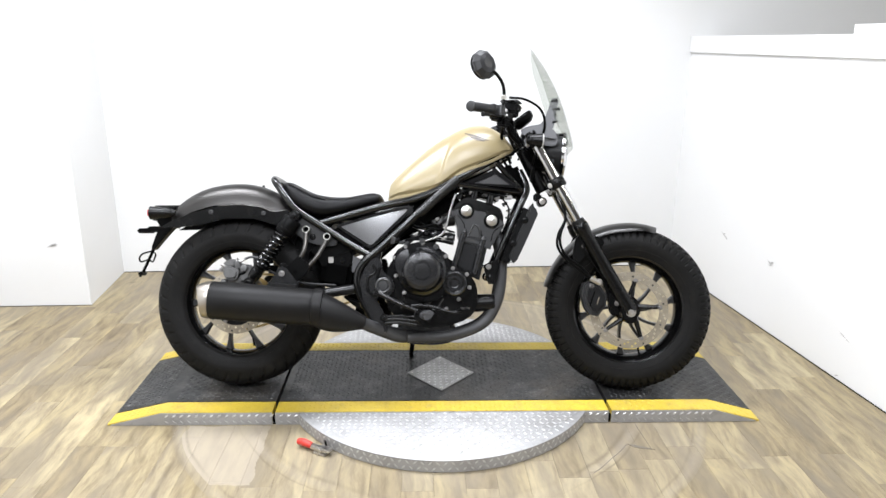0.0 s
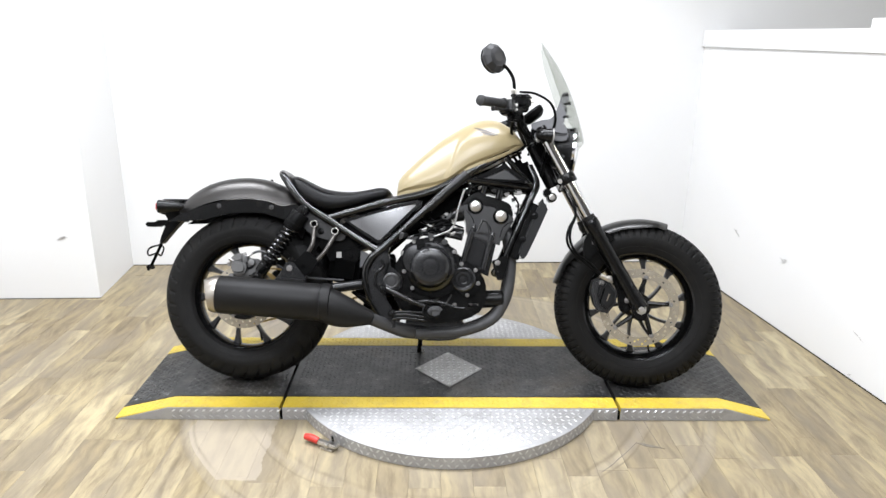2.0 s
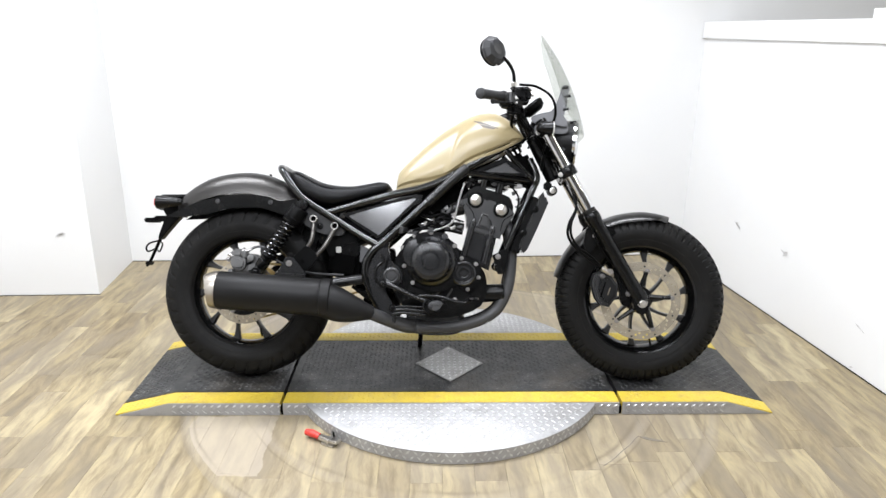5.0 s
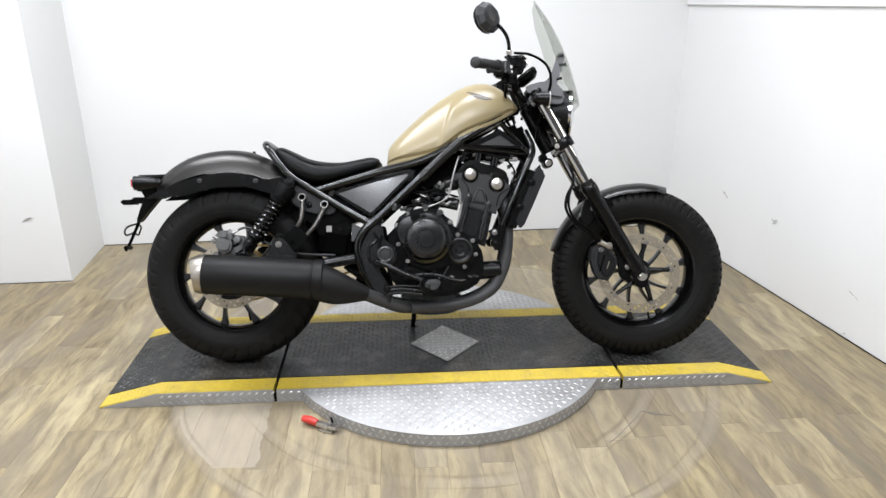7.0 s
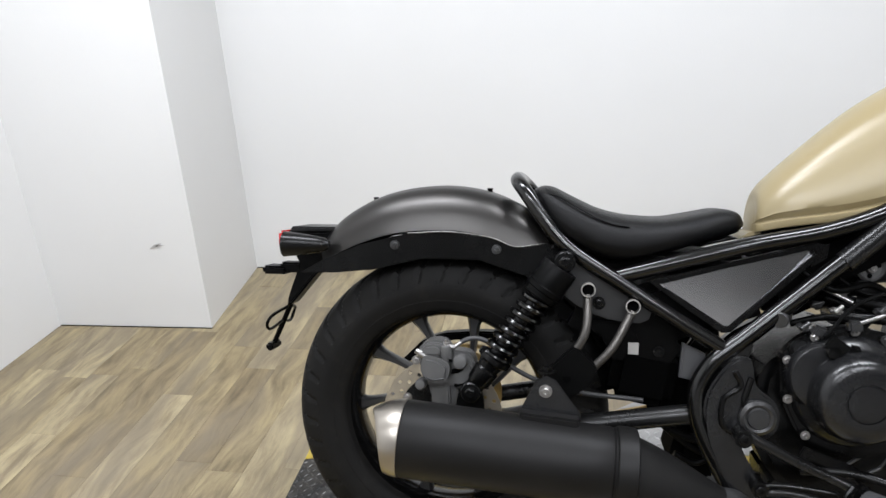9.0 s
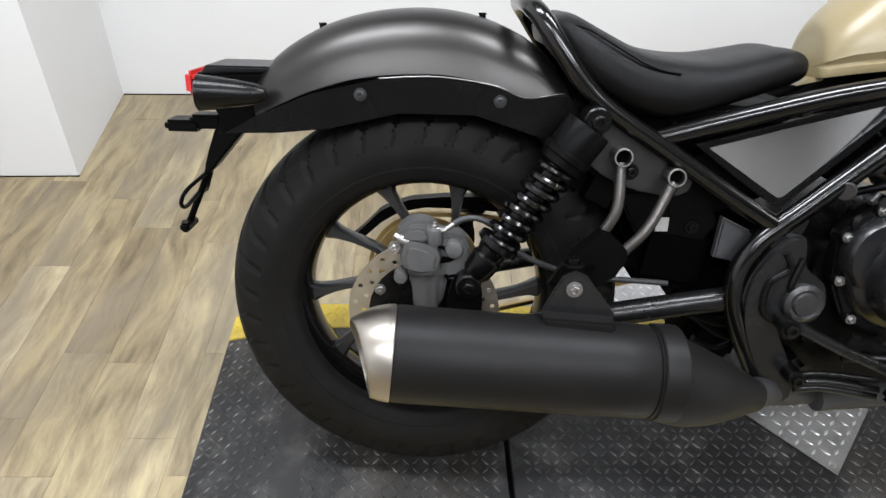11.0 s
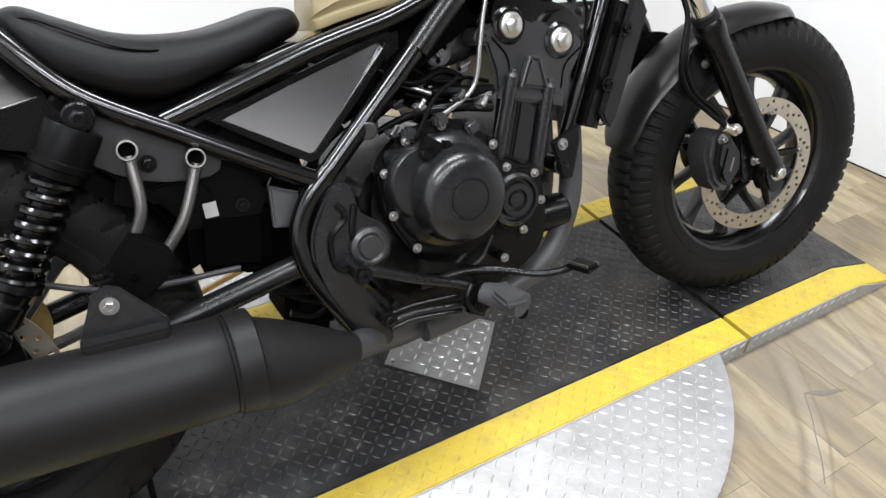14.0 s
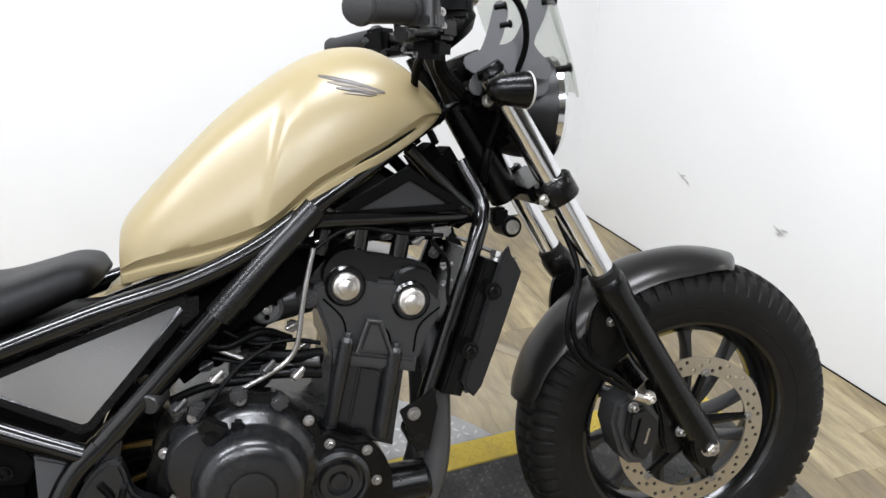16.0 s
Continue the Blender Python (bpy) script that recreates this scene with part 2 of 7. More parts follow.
    base = mixed(t, math_node(t, "MULTIPLY", scraped, 0.62), base, (0.325, 0.283, 0.225, 1))
    base = mixed(t, math_node(t, "MULTIPLY", math_node(t, "ADD", ring(0.778, 0.024), ring(1.005, 0.022)), 0.5), base, (0.30, 0.265, 0.215, 1))
    lines = math_node(t, "ADD", math_node(t, "ADD", ring(0.750, 0.014), ring(0.803, 0.006)), math_node(t, "ADD", ring(1.026, 0.014), ring(0.983, 0.008)))
    base = mixed(t, math_node(t, "MINIMUM", math_node(t, "MULTIPLY", lines, 0.75), 0.8), base, (0.110, 0.086, 0.058, 1))
    dirt = ramp(t, noise_tex(t, 1.4, 8, pos, 0.7), [(0.5, (0, 0, 0)), (0.75, (0.35, 0.35, 0.35))])
    base = mixed(t, dirt, base, (0.20, 0.172, 0.138, 1))
    t.links.new(base, p.inputs["Base Color"])
    t.links.new(math_node(t, "MULTIPLY_ADD", grain, 0.2, 0.33), p.inputs["Roughness"])
    b = put(t, "ShaderNodeBump", Strength=0.08, Distance=0.001)
    t.links.new(grain, b.inputs["Height"])
    t.links.new(b.outputs[0], p.inputs["Normal"])
    return m


STRIP, SHEET = plank_wood(True), plank_wood(False)


def worn_plate(name, col, worn, rough, metal, amount):
    m, t, p = shader(name)
    v = coords(t)
    wear = ramp(t, noise_tex(t, 16, 9, v, 0.75), [(0.48, (0, 0, 0)), (0.72, (amount, amount, amount))])
    big = mixed(t, noise_tex(t, 2.5, 5, v), tuple(x * 0.75 for x in col) + (1,), tuple(x * 1.25 for x in col) + (1,))
    stain = ramp(t, noise_tex(t, 3.1, 6, v, 0.65), [(0.56, (0, 0, 0)), (0.70, (0.45, 0.45, 0.45))])
    t.links.new(mixed(t, stain, mixed(t, wear, big, (*worn, 1)), tuple(0.5 * a + 0.5 * c for a, c in zip(col, (0.10, 0.075, 0.045))) + (1,)), p.inputs["Base Color"])
    p.inputs["Metallic"].default_value = metal
    t.links.new(math_node(t, "MULTIPLY_ADD", noise_tex(t, 40, 4, v), 0.25, rough - 0.1), p.inputs["Roughness"])
    b = put(t, "ShaderNodeBump", Strength=0.15, Distance=0.001)
    t.links.new(noise_tex(t, 220, 4, v), b.inputs["Height"])
    t.links.new(b.outputs[0], p.inputs["Normal"])
    return m


DECK = worn_plate("black deck paint", (0.0095, 0.0095, 0.0095), (0.062, 0.059, 0.055), 0.42, 0.1, 0.85)
LUG_BLACK = worn_plate("worn black lugs", (0.042, 0.042, 0.042), (0.18, 0.18, 0.175), 0.36, 0.6, 1.0)
YELLOW = worn_plate("yellow safety paint", (0.47, 0.345, 0.035), (0.23, 0.18, 0.07), 0.45, 0.0, 0.55)
ALU = worn_plate("diamond plate aluminium", (0.345, 0.343, 0.339), (0.21, 0.207, 0.20), 0.46, 0.4, 0.75)
COVER = worn_plate("dull dirty aluminium", (0.29, 0.286, 0.278), (0.14, 0.137, 0.13), 0.42, 0.5, 0.9)
ALU_LUG = worn_plate("polished plate lugs", (0.55, 0.55, 0.545), (0.42, 0.42, 0.415), 0.32, 0.7, 0.5)

# ---------------------------------------------------------------- mesh helpers


def part(name, bm, material, parent=None, label="", smooth=38):
    me = bpy.data.meshes.new(name)
    bmesh.ops.recalc_face_normals(bm, faces=bm.faces)
    bm.to_mesh(me)
    bm.free()
    me.materials.append(material)
    if smooth:
        me.shade_smooth()
        me.set_sharp_from_angle(angle=radians(smooth))
    ob = new(name, me)
    if parent is not None:
        ob.parent = parent
    if label:
        tagged(ob, label)
    return ob


def empty(name, m=None):
    ob = new(name)
    ob.empty_display_size = 0.1
    if m is not None:
        ob.matrix_world = m
    return ob


def curve_points(pts, sub):
    if sub < 2 or len(pts) < 3:
        return [Vector(p) for p in pts]
    ps = [Vector(p) for p in pts]
    ps = [ps[0] * 2 - ps[1]] + ps + [ps[-1] * 2 - ps[-2]]
    out = []
    for i in range(1, len(ps) - 2):
        a, b, c, d = ps[i - 1:i + 3]
        for k in range(sub):
            t = k / sub
            out.append(0.5 * ((2 * b) + (c - a) * t + (2 * a - 5 * b + 4 * c - d) * t * t + (3 * b - a - 3 * c + d) * t ** 3))
    out.append(ps[-2])
    return out


def skin(bm, rings, cap=True, closed=True):
    vs = [[bm.verts.new(p) for p in r] for r in rings]
    n = len(rings[0])
    for a, b in zip(vs, vs[1:]):
        for i in range(n if closed else n - 1):
            j = (i + 1) % n
            bm.faces.new((a[i], a[j], b[j], b[i]))
    if cap and closed:
        bm.faces.new(vs[0][::-1])
        bm.faces.new(vs[-1])
    return bm


def tube(pts, r, n=12, sub=6, bm=None, flat=1.0):
    """A round bar along a smooth line; r may be a list of radii."""
    bm = bm or bmesh.new()
    line = curve_points(pts, sub)
    rs = [r] * len(line) if not isinstance(r, (list, tuple)) else [float(v) for v in np.interp(np.linspace(0, len(r) - 1, len(line)), range(len(r)), r)]
    rings, side = [], None
    for i, p in enumerate(line):
        d = (line[min(i + 1, len(line) - 1)] - line[max(i - 1, 0)]).normalized()
        if side is None:
            side = d.orthogonal().normalized()
        side = (side - d * side.dot(d)).normalized()
        up = d.cross(side)
        rings.append([p + (side * math.cos(a) + up * math.sin(a) * flat) * rs[i] for a in (2 * math.pi * k / n for k in range(n))])
    return skin(bm, rings)


def lathe(profile, at, axis=(0, 1, 0), n=48, bm=None, cap=True):
    """Turn (radius, height) pairs about an axis through the point at."""
    bm = bm or bmesh.new()
    axis = Vector(axis).normalized()
    s = axis.orthogonal().normalized()
    u = axis.cross(s)
    at = Vector(at)
    rings = [[at + axis * h + (s * math.cos(a) + u * math.sin(a)) * max(r, 1e-4) for a in (2 * math.pi * k / n for k in range(n))] for r, h in profile]
    return skin(bm, rings, cap)


def rod(p0, p1, r0, r1=None, n=20, edge=0.0, bm=None):
    p0, p1 = Vector(p0), Vector(p1)
    r1 = r0 if r1 is None else r1
    length = (p1 - p0).length
    e = edge or min(r0, r1, length) * 0.12
    return lathe([(r0 - e, 0), (r0, e), (r1, length - e), (r1 - e, length)], p0, p1 - p0, n, bm)


def slab(loops, y0, y1, edge=0.002, at=None, bm=None):
    """A plate between y0 and y1 with the outline loops[0] in x and z and holes loops[1:]."""
    mine = bmesh.new()
    edges = []
    for loop in loops:
        vs = [mine.verts.new((x, y0, z)) for x, z in loop]
        edges += [mine.edges.new((a, b)) for a, b in zip(vs, vs[1:] + vs[:1])]
    if len(loops) == 1:
        mine.faces.new(vs)
    else:
        bmesh.ops.triangle_fill(mine, use_beauty=True, use_dissolve=False, edges=edges)
    mine.normal_update()
    top = bmesh.ops.extrude_face_region(mine, geom=mine.faces[:])["geom"]
    bmesh.ops.translate(mine, vec=(0, y1 - y0, 0), verts=[g for g in top if isinstance(g, bmesh.types.BMVert)])
    if edge:
        bmesh.ops.recalc_face_normals(mine, faces=mine.faces)
        sharp = [e for e in mine.edges if len(e.link_faces) == 2 and abs(e.verts[0].co.y - e.verts[1].co.y) < 1e-6 and e.calc_face_angle(0) > 1.0]
        bmesh.ops.bevel(mine, geom=sharp, offset=edge, segments=2, affect="EDGES", clamp_overlap=True)
    if at is not None:
        mine.transform(at)
    if bm is None:
        return mine
    return join(bm, mine)


def join(*bms):
    first = bms[0]
    for b in bms[1:]:
        me = bpy.data.meshes.new("tmp")
        b.to_mesh(me)
        b.free()
        first.from_mesh(me)
        bpy.data.meshes.remove(me)
    return first


def block(c, size, edge=0.004, rot=None, seg=2):
    bm = bmesh.new()
    bmesh.ops.create_cube(bm, size=1)
    bmesh.ops.scale(bm, vec=size, verts=bm.verts)
    if edge:
        bmesh.ops.bevel(bm, geom=bm.edges[:], offset=min(edge, min(size) * 0.4), segments=seg, affect="EDGES")
    if rot is not None:
        bm.transform(Euler([radians(a) for a in rot]).to_matrix().to_4x4())
    bmesh.ops.translate(bm, vec=c, verts=bm.verts)
    return bm


def circle(cx, cz, r, n=12, start=0.0):
    return [(cx + r * math.cos(start + 2 * math.pi * k / n), cz + r * math.sin(start + 2 * math.pi * k / n)) for k in range(n)]


def bolt(at, r, axis=(0, -1, 0), h=0.008, hexed=True):
    """A bolt head with a washer and a socket."""
    bm = lathe([(r * 1.5, 0), (r * 1.5, h * 0.25)], at, axis, 14)
    lathe([(r * 0.95, h * 0.2), (r, h * 0.3), (r, h * 0.9), (r * 0.85, h), (r * 0.5, h), (r * 0.45, h * 0.6)], at, axis, 6 if hexed else 14, bm)
    return bm


def smooth_outline(pts, sub=4):
    ps = [Vector((x, z, 0)) for x, z in pts]
    n, out = len(ps), []
    for i in range(n):
        a, b, c, d = ps[i - 1], ps[i], ps[(i + 1) % n], ps[(i + 2) % n]
        for k in range(sub):
            t = k / sub
            v = 0.5 * ((2 * b) + (c - a) * t + (2 * a - 5 * b + 4 * c - d) * t * t + (3 * b - a - 3 * c + d) * t ** 3)
            out.append((v.x, v.y))
    return out


def mirrored(pts):
    return [(x, -y, z) for x, y, z in pts]


# ---------------------------------------------------------------- room
def wall(name, outline, z0, z1, material, label):
    bm = bmesh.new()
    vs = [bm.verts.new((x, y, z0)) for x, y in outline]
    f = bm.faces.new(vs)
    top = bmesh.ops.extrude_face_region(bm, geom=[f])["geom"]
    bmesh.ops.translate(bm, vec=(0, 0, z1 - z0), verts=[g for g in top if isinstance(g, bmesh.types.BMVert)])
    return tagged(part(name, bm, material, smooth=0), label, "wall", kind="structure")


ROOM_H = 2.66
wall("wall_north", [(-1.9, 1.426), (3.8, 1.677), (3.8, 1.817), (-1.9, 1.566)], 0, ROOM_H, WALL, "plain white painted wall behind the motorcycle")
wall("wall_pillar", [(-2.5, 0.861), (-1.774, 0.892), (-1.836, 1.58), (-2.5, 1.58)], 0, ROOM_H, WALL, "white painted square pillar in the corner")
wall("wall_west", [(-2.376, 0.866), (-2.5, 0.861), (-2.5, -5.2), (-2.375, -5.2)], 0, ROOM_H, WALL, "plain white painted side wall")
# south walls are unseen, added so the side panel reflects bright low, dark high
wall("wall_south", [(-2.375, -5.2), (-2.375, -5.32), (3.8, -5.32), (3.8, -5.2)], 0, 1.45, WALL, "low white wall, unseen, added to brighten reflections")
wall("wall_south_upper", [(-2.375, -5.21), (-2.375, -5.32), (3.8, -5.32), (3.8, -5.21)], 1.45, ROOM_H, UNSEEN_WALL_DARK, "dark grey upper wall, unseen, added to darken reflections")
wall("wall_far_east", [(3.8, 1.73), (3.92, 1.73), (3.92, -5.2), (3.8, -5.2)], 0, ROOM_H, GREY_WALL, "grey wall beyond the low partition")
RW = ((1.531, 1.577), (2.124, -3.6))
partition = wall("wall_partition", [RW[0], (1.646, 1.583), (2.244, -3.6), RW[1]], 0, 1.303, WALL, "low white partition wall with scuff marks")
cap = wall("trim", [(1.516, 1.571), (1.656, 1.577), (2.254, -3.6), (2.109, -3.6)], 1.303, 1.393, WALL, "white boxed cap along the low partition")
wall("trim_step", [(1.668, 0.262), (1.80, 0.262), (2.25, -3.6), (2.111, -3.6)], 1.393, 1.430, WALL, "raised white strip on the partition cap")
bm = bmesh.new()
for v in ((-2.5, -5.3, ROOM_H), (3.9, -5.3, ROOM_H), (3.9, 1.9, ROOM_H), (-2.5, 1.9, ROOM_H)):
    bm.verts.new(v)
f = bm.faces.new(bm.verts[:])
top = bmesh.ops.extrude_face_region(bm, geom=[f])["geom"]
bmesh.ops.translate(bm, vec=(0, 0, 0.1), verts=[g for g in top if isinstance(g, bmesh.types.BMVert)])
tagged(part("ceiling", bm, CEILING, smooth=0), "plain grey-white ceiling", "ceiling", kind="structure")

GAP = 0.0035
wall("trim_foot_north", [(-1.82, 1.4265), (1.53, 1.574), (1.53, 1.578), (-1.82, 1.4305)], 0, GAP, DARK, "thin dark gap at the foot of the wall")
wall("trim_foot_partition", [(1.527, 1.577), (1.533, 1.577), (2.126, -3.6), (2.120, -3.6)], 0, GAP, DARK, "thin dark gap at the foot of the partition")
wall("trim_foot_pillar", [(-2.374, 0.862), (-1.771, 0.888), (-1.771, 0.894), (-2.374, 0.868)], 0, GAP * 0.6, DARK, "thin dark gap at the foot of the pillar")


def scuff(name, at, turn, strokes, parent_wall):
    """A few thin grey rub marks on a painted wall, fixed to it."""
    bm = bmesh.new()
    for (u0, v0, u1, v1, w) in strokes:
        n = Vector((v0 - v1, u1 - u0, 0)).normalized() * w
        vs = [bm.verts.new((u, 0, v)) for u, v in ((u0, v0), ((u0 + u1) / 2 + n.x, (v0 + v1) / 2 + n.y), (u1, v1), ((u0 + u1) / 2 - n.x, (v0 + v1) / 2 - n.y))]
        bm.faces.new(vs)
    bm.transform(pose(*at, 0, 0, turn))
    return part(name, bm, SCUFF, parent_wall, "grey rub mark", smooth=0)


def on_partition(y):
    f = (RW[0][1] - y) / (RW[0][1] - RW[1][1])
    return RW[0][0] + (RW[1][0] - RW[0][0]) * f - 0.004


for y, z, strokes in ((0.987, 0.363, ((-0.035, 0.012, 0.030, -0.012, 0.004), (0.010, -0.002, 0.038, -0.018, 0.005), (-0.01, 0.006, 0.012, 0.010, 0.003))), (0.57, 0.34, ((-0.030, 0.010, 0.026, -0.010, 0.004), (0.0, 0.004, 0.034, 0.010, 0.004), (-0.012, -0.014, 0.016, -0.010, 0.003))), (0.022, 0.196, ((-0.034, 0.010, 0.012, -0.004, 0.003), (0.006, -0.002, 0.036, -0.012, 0.002))), (0.026, 0.019, ((-0.012, -0.006, 0.014, 0.006, 0.003),))):
    scuff("scuff", (on_partition(y), y, z), -86, strokes, partition)
scuff("scuff", (-1.92, 0.882, 0.33), 0, ((-0.03, -0.012, 0.02, 0.012, 0.006), (-0.01, 0.0, 0.03, 0.004, 0.004)), bpy.data.objects["wall_pillar"])

# ---------------------------------------------------------------- turntable and ramps
TOP, TX = 0.050, 0.037


def lug_mesh(cells, z, length=0.0205, width=0.0064, height=0.0016):
    """Raised lens-shaped lugs of a tread plate, one after the other turned by a right angle."""
    bm = bmesh.new()
    for x, y, turn in cells:
        ca, sa = math.cos(turn), math.sin(turn)

        def at(u, v, w):
            return bm.verts.new((x + u * ca - v * sa, y + u * sa + v * ca, z + w))
        a, b = at(-length / 2, 0, 0), at(length / 2, 0, 0)
        c, d = at(0, width / 2, 0), at(0, -width / 2, 0)
        p, q = at(-length * 0.22, 0, height), at(length * 0.22, 0, height)
        for tri in ((a, d, p), (d, q, p), (d, b, q), (b, c, q), (c, p, q), (c, a, p)):
            bm.faces.new(tri)
    return bm


def lug_cells(x0, x1, y0, y1, keep, pitch=0.0228):
    cells = []
    for i in range(int((x1 - x0) / pitch) + 1):
        for j in range(int((y1 - y0) / pitch) + 1):
            x, y = x0 + (i + 0.5) * pitch, y0 + (j + 0.5) * pitch
            if keep(x, y):
                cells.append((x, y, radians(45 if (i + j) % 2 else -45)))
    return cells


def side_lugs(cells, s, y):
    bm = bmesh.new()
    for i, (x, z) in enumerate(cells):
        t = 1 if i % 2 else -1
        a, c, d, e, f = [bm.verts.new(p) for p in ((x - 0.0085, y, z - t * 0.006), (x + 0.0025, y, z - 0.003), (x + 0.0085, y, z + t * 0.006), (x - 0.0025, y, z + 0.003), (x, y + s * 0.0032, z))]
        for tri in ((a, c, f), (c, d, f), (d, e, f), (e, a, f)):
            bm.faces.new(tri)
    return bm


def prism_y(profile, y0, y1, edge=0.0015):
    return slab([profile], y0, y1, edge)


SY, STRIPE = 0.300, 0.078
XL, XR = -0.572, 0.648


def in_diamond(x, y, m=0.0):
    return abs(x - TX) / (0.137 + m) + abs(y) / (0.152 + m) < 1


turn = empty("turntable", Matrix.Translation((TX, 0, 0)))
# round plate
part("round_plate", lathe([(0.603, 0.0), (0.606, 0.002), (0.606, TOP - 0.005), (0.603, TOP - 0.003), (0.002, TOP - 0.003)], (0, 0, 0), (0, 0, 1), 128), ALU, turn, "round aluminium tread plate under the deck")
cells = lug_cells(-0.62 + TX, 0.62 + TX, -0.62, 0.62, lambda x, y: math.hypot(x - TX, y) < 0.588 and abs(y) > SY + 0.012)
lug = part("plate_tread", lug_mesh([(x - TX, y, a) for x, y, a in cells], TOP - 0.003), ALU_LUG, turn, smooth=0)
tagged(lug, kind="stuff")
# rim lugs on the round skirt
bm = bmesh.new()
for k in range(150):
    a = 2 * math.pi * k / 150
    for row in range(2):
        s, c = math.sin(a + row * math.pi / 150), math.cos(a + row * math.pi / 150)
        if abs(0.606 * s) < SY:
            continue
        tilt = 1 if (k + row) % 2 else -1
        o, tdir, zz = Vector((0.606 * c, 0.606 * s, 0.014 + row * 0.02)), Vector((-s, c, 0)), Vector((0, 0, 1))
        u = (tdir + zz * tilt).normalized()
        w = (tdir - zz * tilt).normalized()
        out = Vector((c, s, 0))
        va, vb, vc, vd, ve = [bm.verts.new(p) for p in (o - u * 0.01, o + w * 0.0035, o + u * 0.01, o - w * 0.0035, o + out * 0.0016)]
        for tri in ((va, vb, ve), (vb, vc, ve), (vc, vd, ve), (vd, va, ve)):
            bm.faces.new(tri)
tagged(part("skirt_tread", bm, ALU_LUG, turn, smooth=0), kind="stuff")
# deck
L0, L1 = XL - 0.002 - TX, XR + 0.002 - TX
part("deck", block(((L0 + L1) / 2, 0, TOP / 2), (L1 - L0, 2 * (SY - STRIPE), TOP), 0.002), DECK, turn, "black painted tread plate deck, worn grey")
for s in (-1, 1):
    part("yellow_stripe", block(((L0 + L1) / 2, s * (SY - STRIPE / 2 + 0.0005), TOP / 2), (L1 - L0, STRIPE - 0.001, TOP), 0.002), YELLOW, turn, "yellow painted edge stripe")
    part("side_skirt", block(((L0 + L1) / 2, s * (SY + 0.002), TOP / 2 - 0.0005), (L1 - L0, 0.004, TOP - 0.001), 0.001), ALU, turn, "bare aluminium tread plate side")
    tagged(part("side_tread", side_lugs([(x - TX, 0.013 + 0.024 * r) for x in np.arange(XL + 0.02, XR - 0.01, 0.027) for r in (0, 1) if math.hypot(x - TX, SY) > 0.6], s, s * (SY + 0.004)), ALU_LUG, turn, smooth=0), kind="stuff")
cells = lug_cells(XL, XR, -SY, SY, lambda x, y: abs(y) < SY - STRIPE - 0.006 and not in_diamond(x, y, 0.008) and L0 + TX + 0.012 < x < L1 + TX - 0.012, 0.0185)
tagged(part("deck_tread", lug_mesh([(x - TX, y, a) for x, y, a in cells], TOP, 0.0185, 0.0058), LUG_BLACK, turn, smooth=0), kind="stuff")
cells = lug_cells(XL, XR, -SY, SY, lambda x, y: SY - 0.008 > abs(y) > SY - STRIPE + 0.008 and L0 + TX + 0.012 < x < L1 + TX - 0.012, 0.0185)
tagged(part("stripe_tread", lug_mesh([(x - TX, y, a) for x, y, a in cells], TOP, 0.0185, 0.0058), YELLOW, turn, smooth=0), kind="stuff")
bm = slab([[(-0.137, 0), (0, -0.152), (0.137, 0), (0, 0.152)]], 0, 0.003, 0.0008)
bm.transform(Matrix(((1, 0, 0, 0), (0, 0, 1, 0), (0, 1, 0, TOP + 0.0012), (0, 0, 0, 1))))
cover = part("diamond_cover", bm, COVER, turn, "bare aluminium diamond-shaped tread plate cover")
cells = lug_cells(TX - 0.15, TX + 0.15, -0.16, 0.16, lambda x, y: in_diamond(x, y, -0.014))
tagged(part("cover_tread", lug_mesh([(x - TX, y, a + 0.0) for x, y, a in cells], TOP + 0.0042), ALU_LUG, cover, smooth=0), kind="stuff")
for bx, by in ((-0.118, 0), (0.118, 0), (0, -0.132), (0, 0.132)):
    part("screw", lathe([(0.005, 0), (0.005, 0.0015), (0.003, 0.0022)], (bx, by, TOP + 0.004), (0, 0, 1), 10), STEEL, cover)
tagged(turn, "low round motorcycle turntable with black tread deck and yellow edges", "turntable")


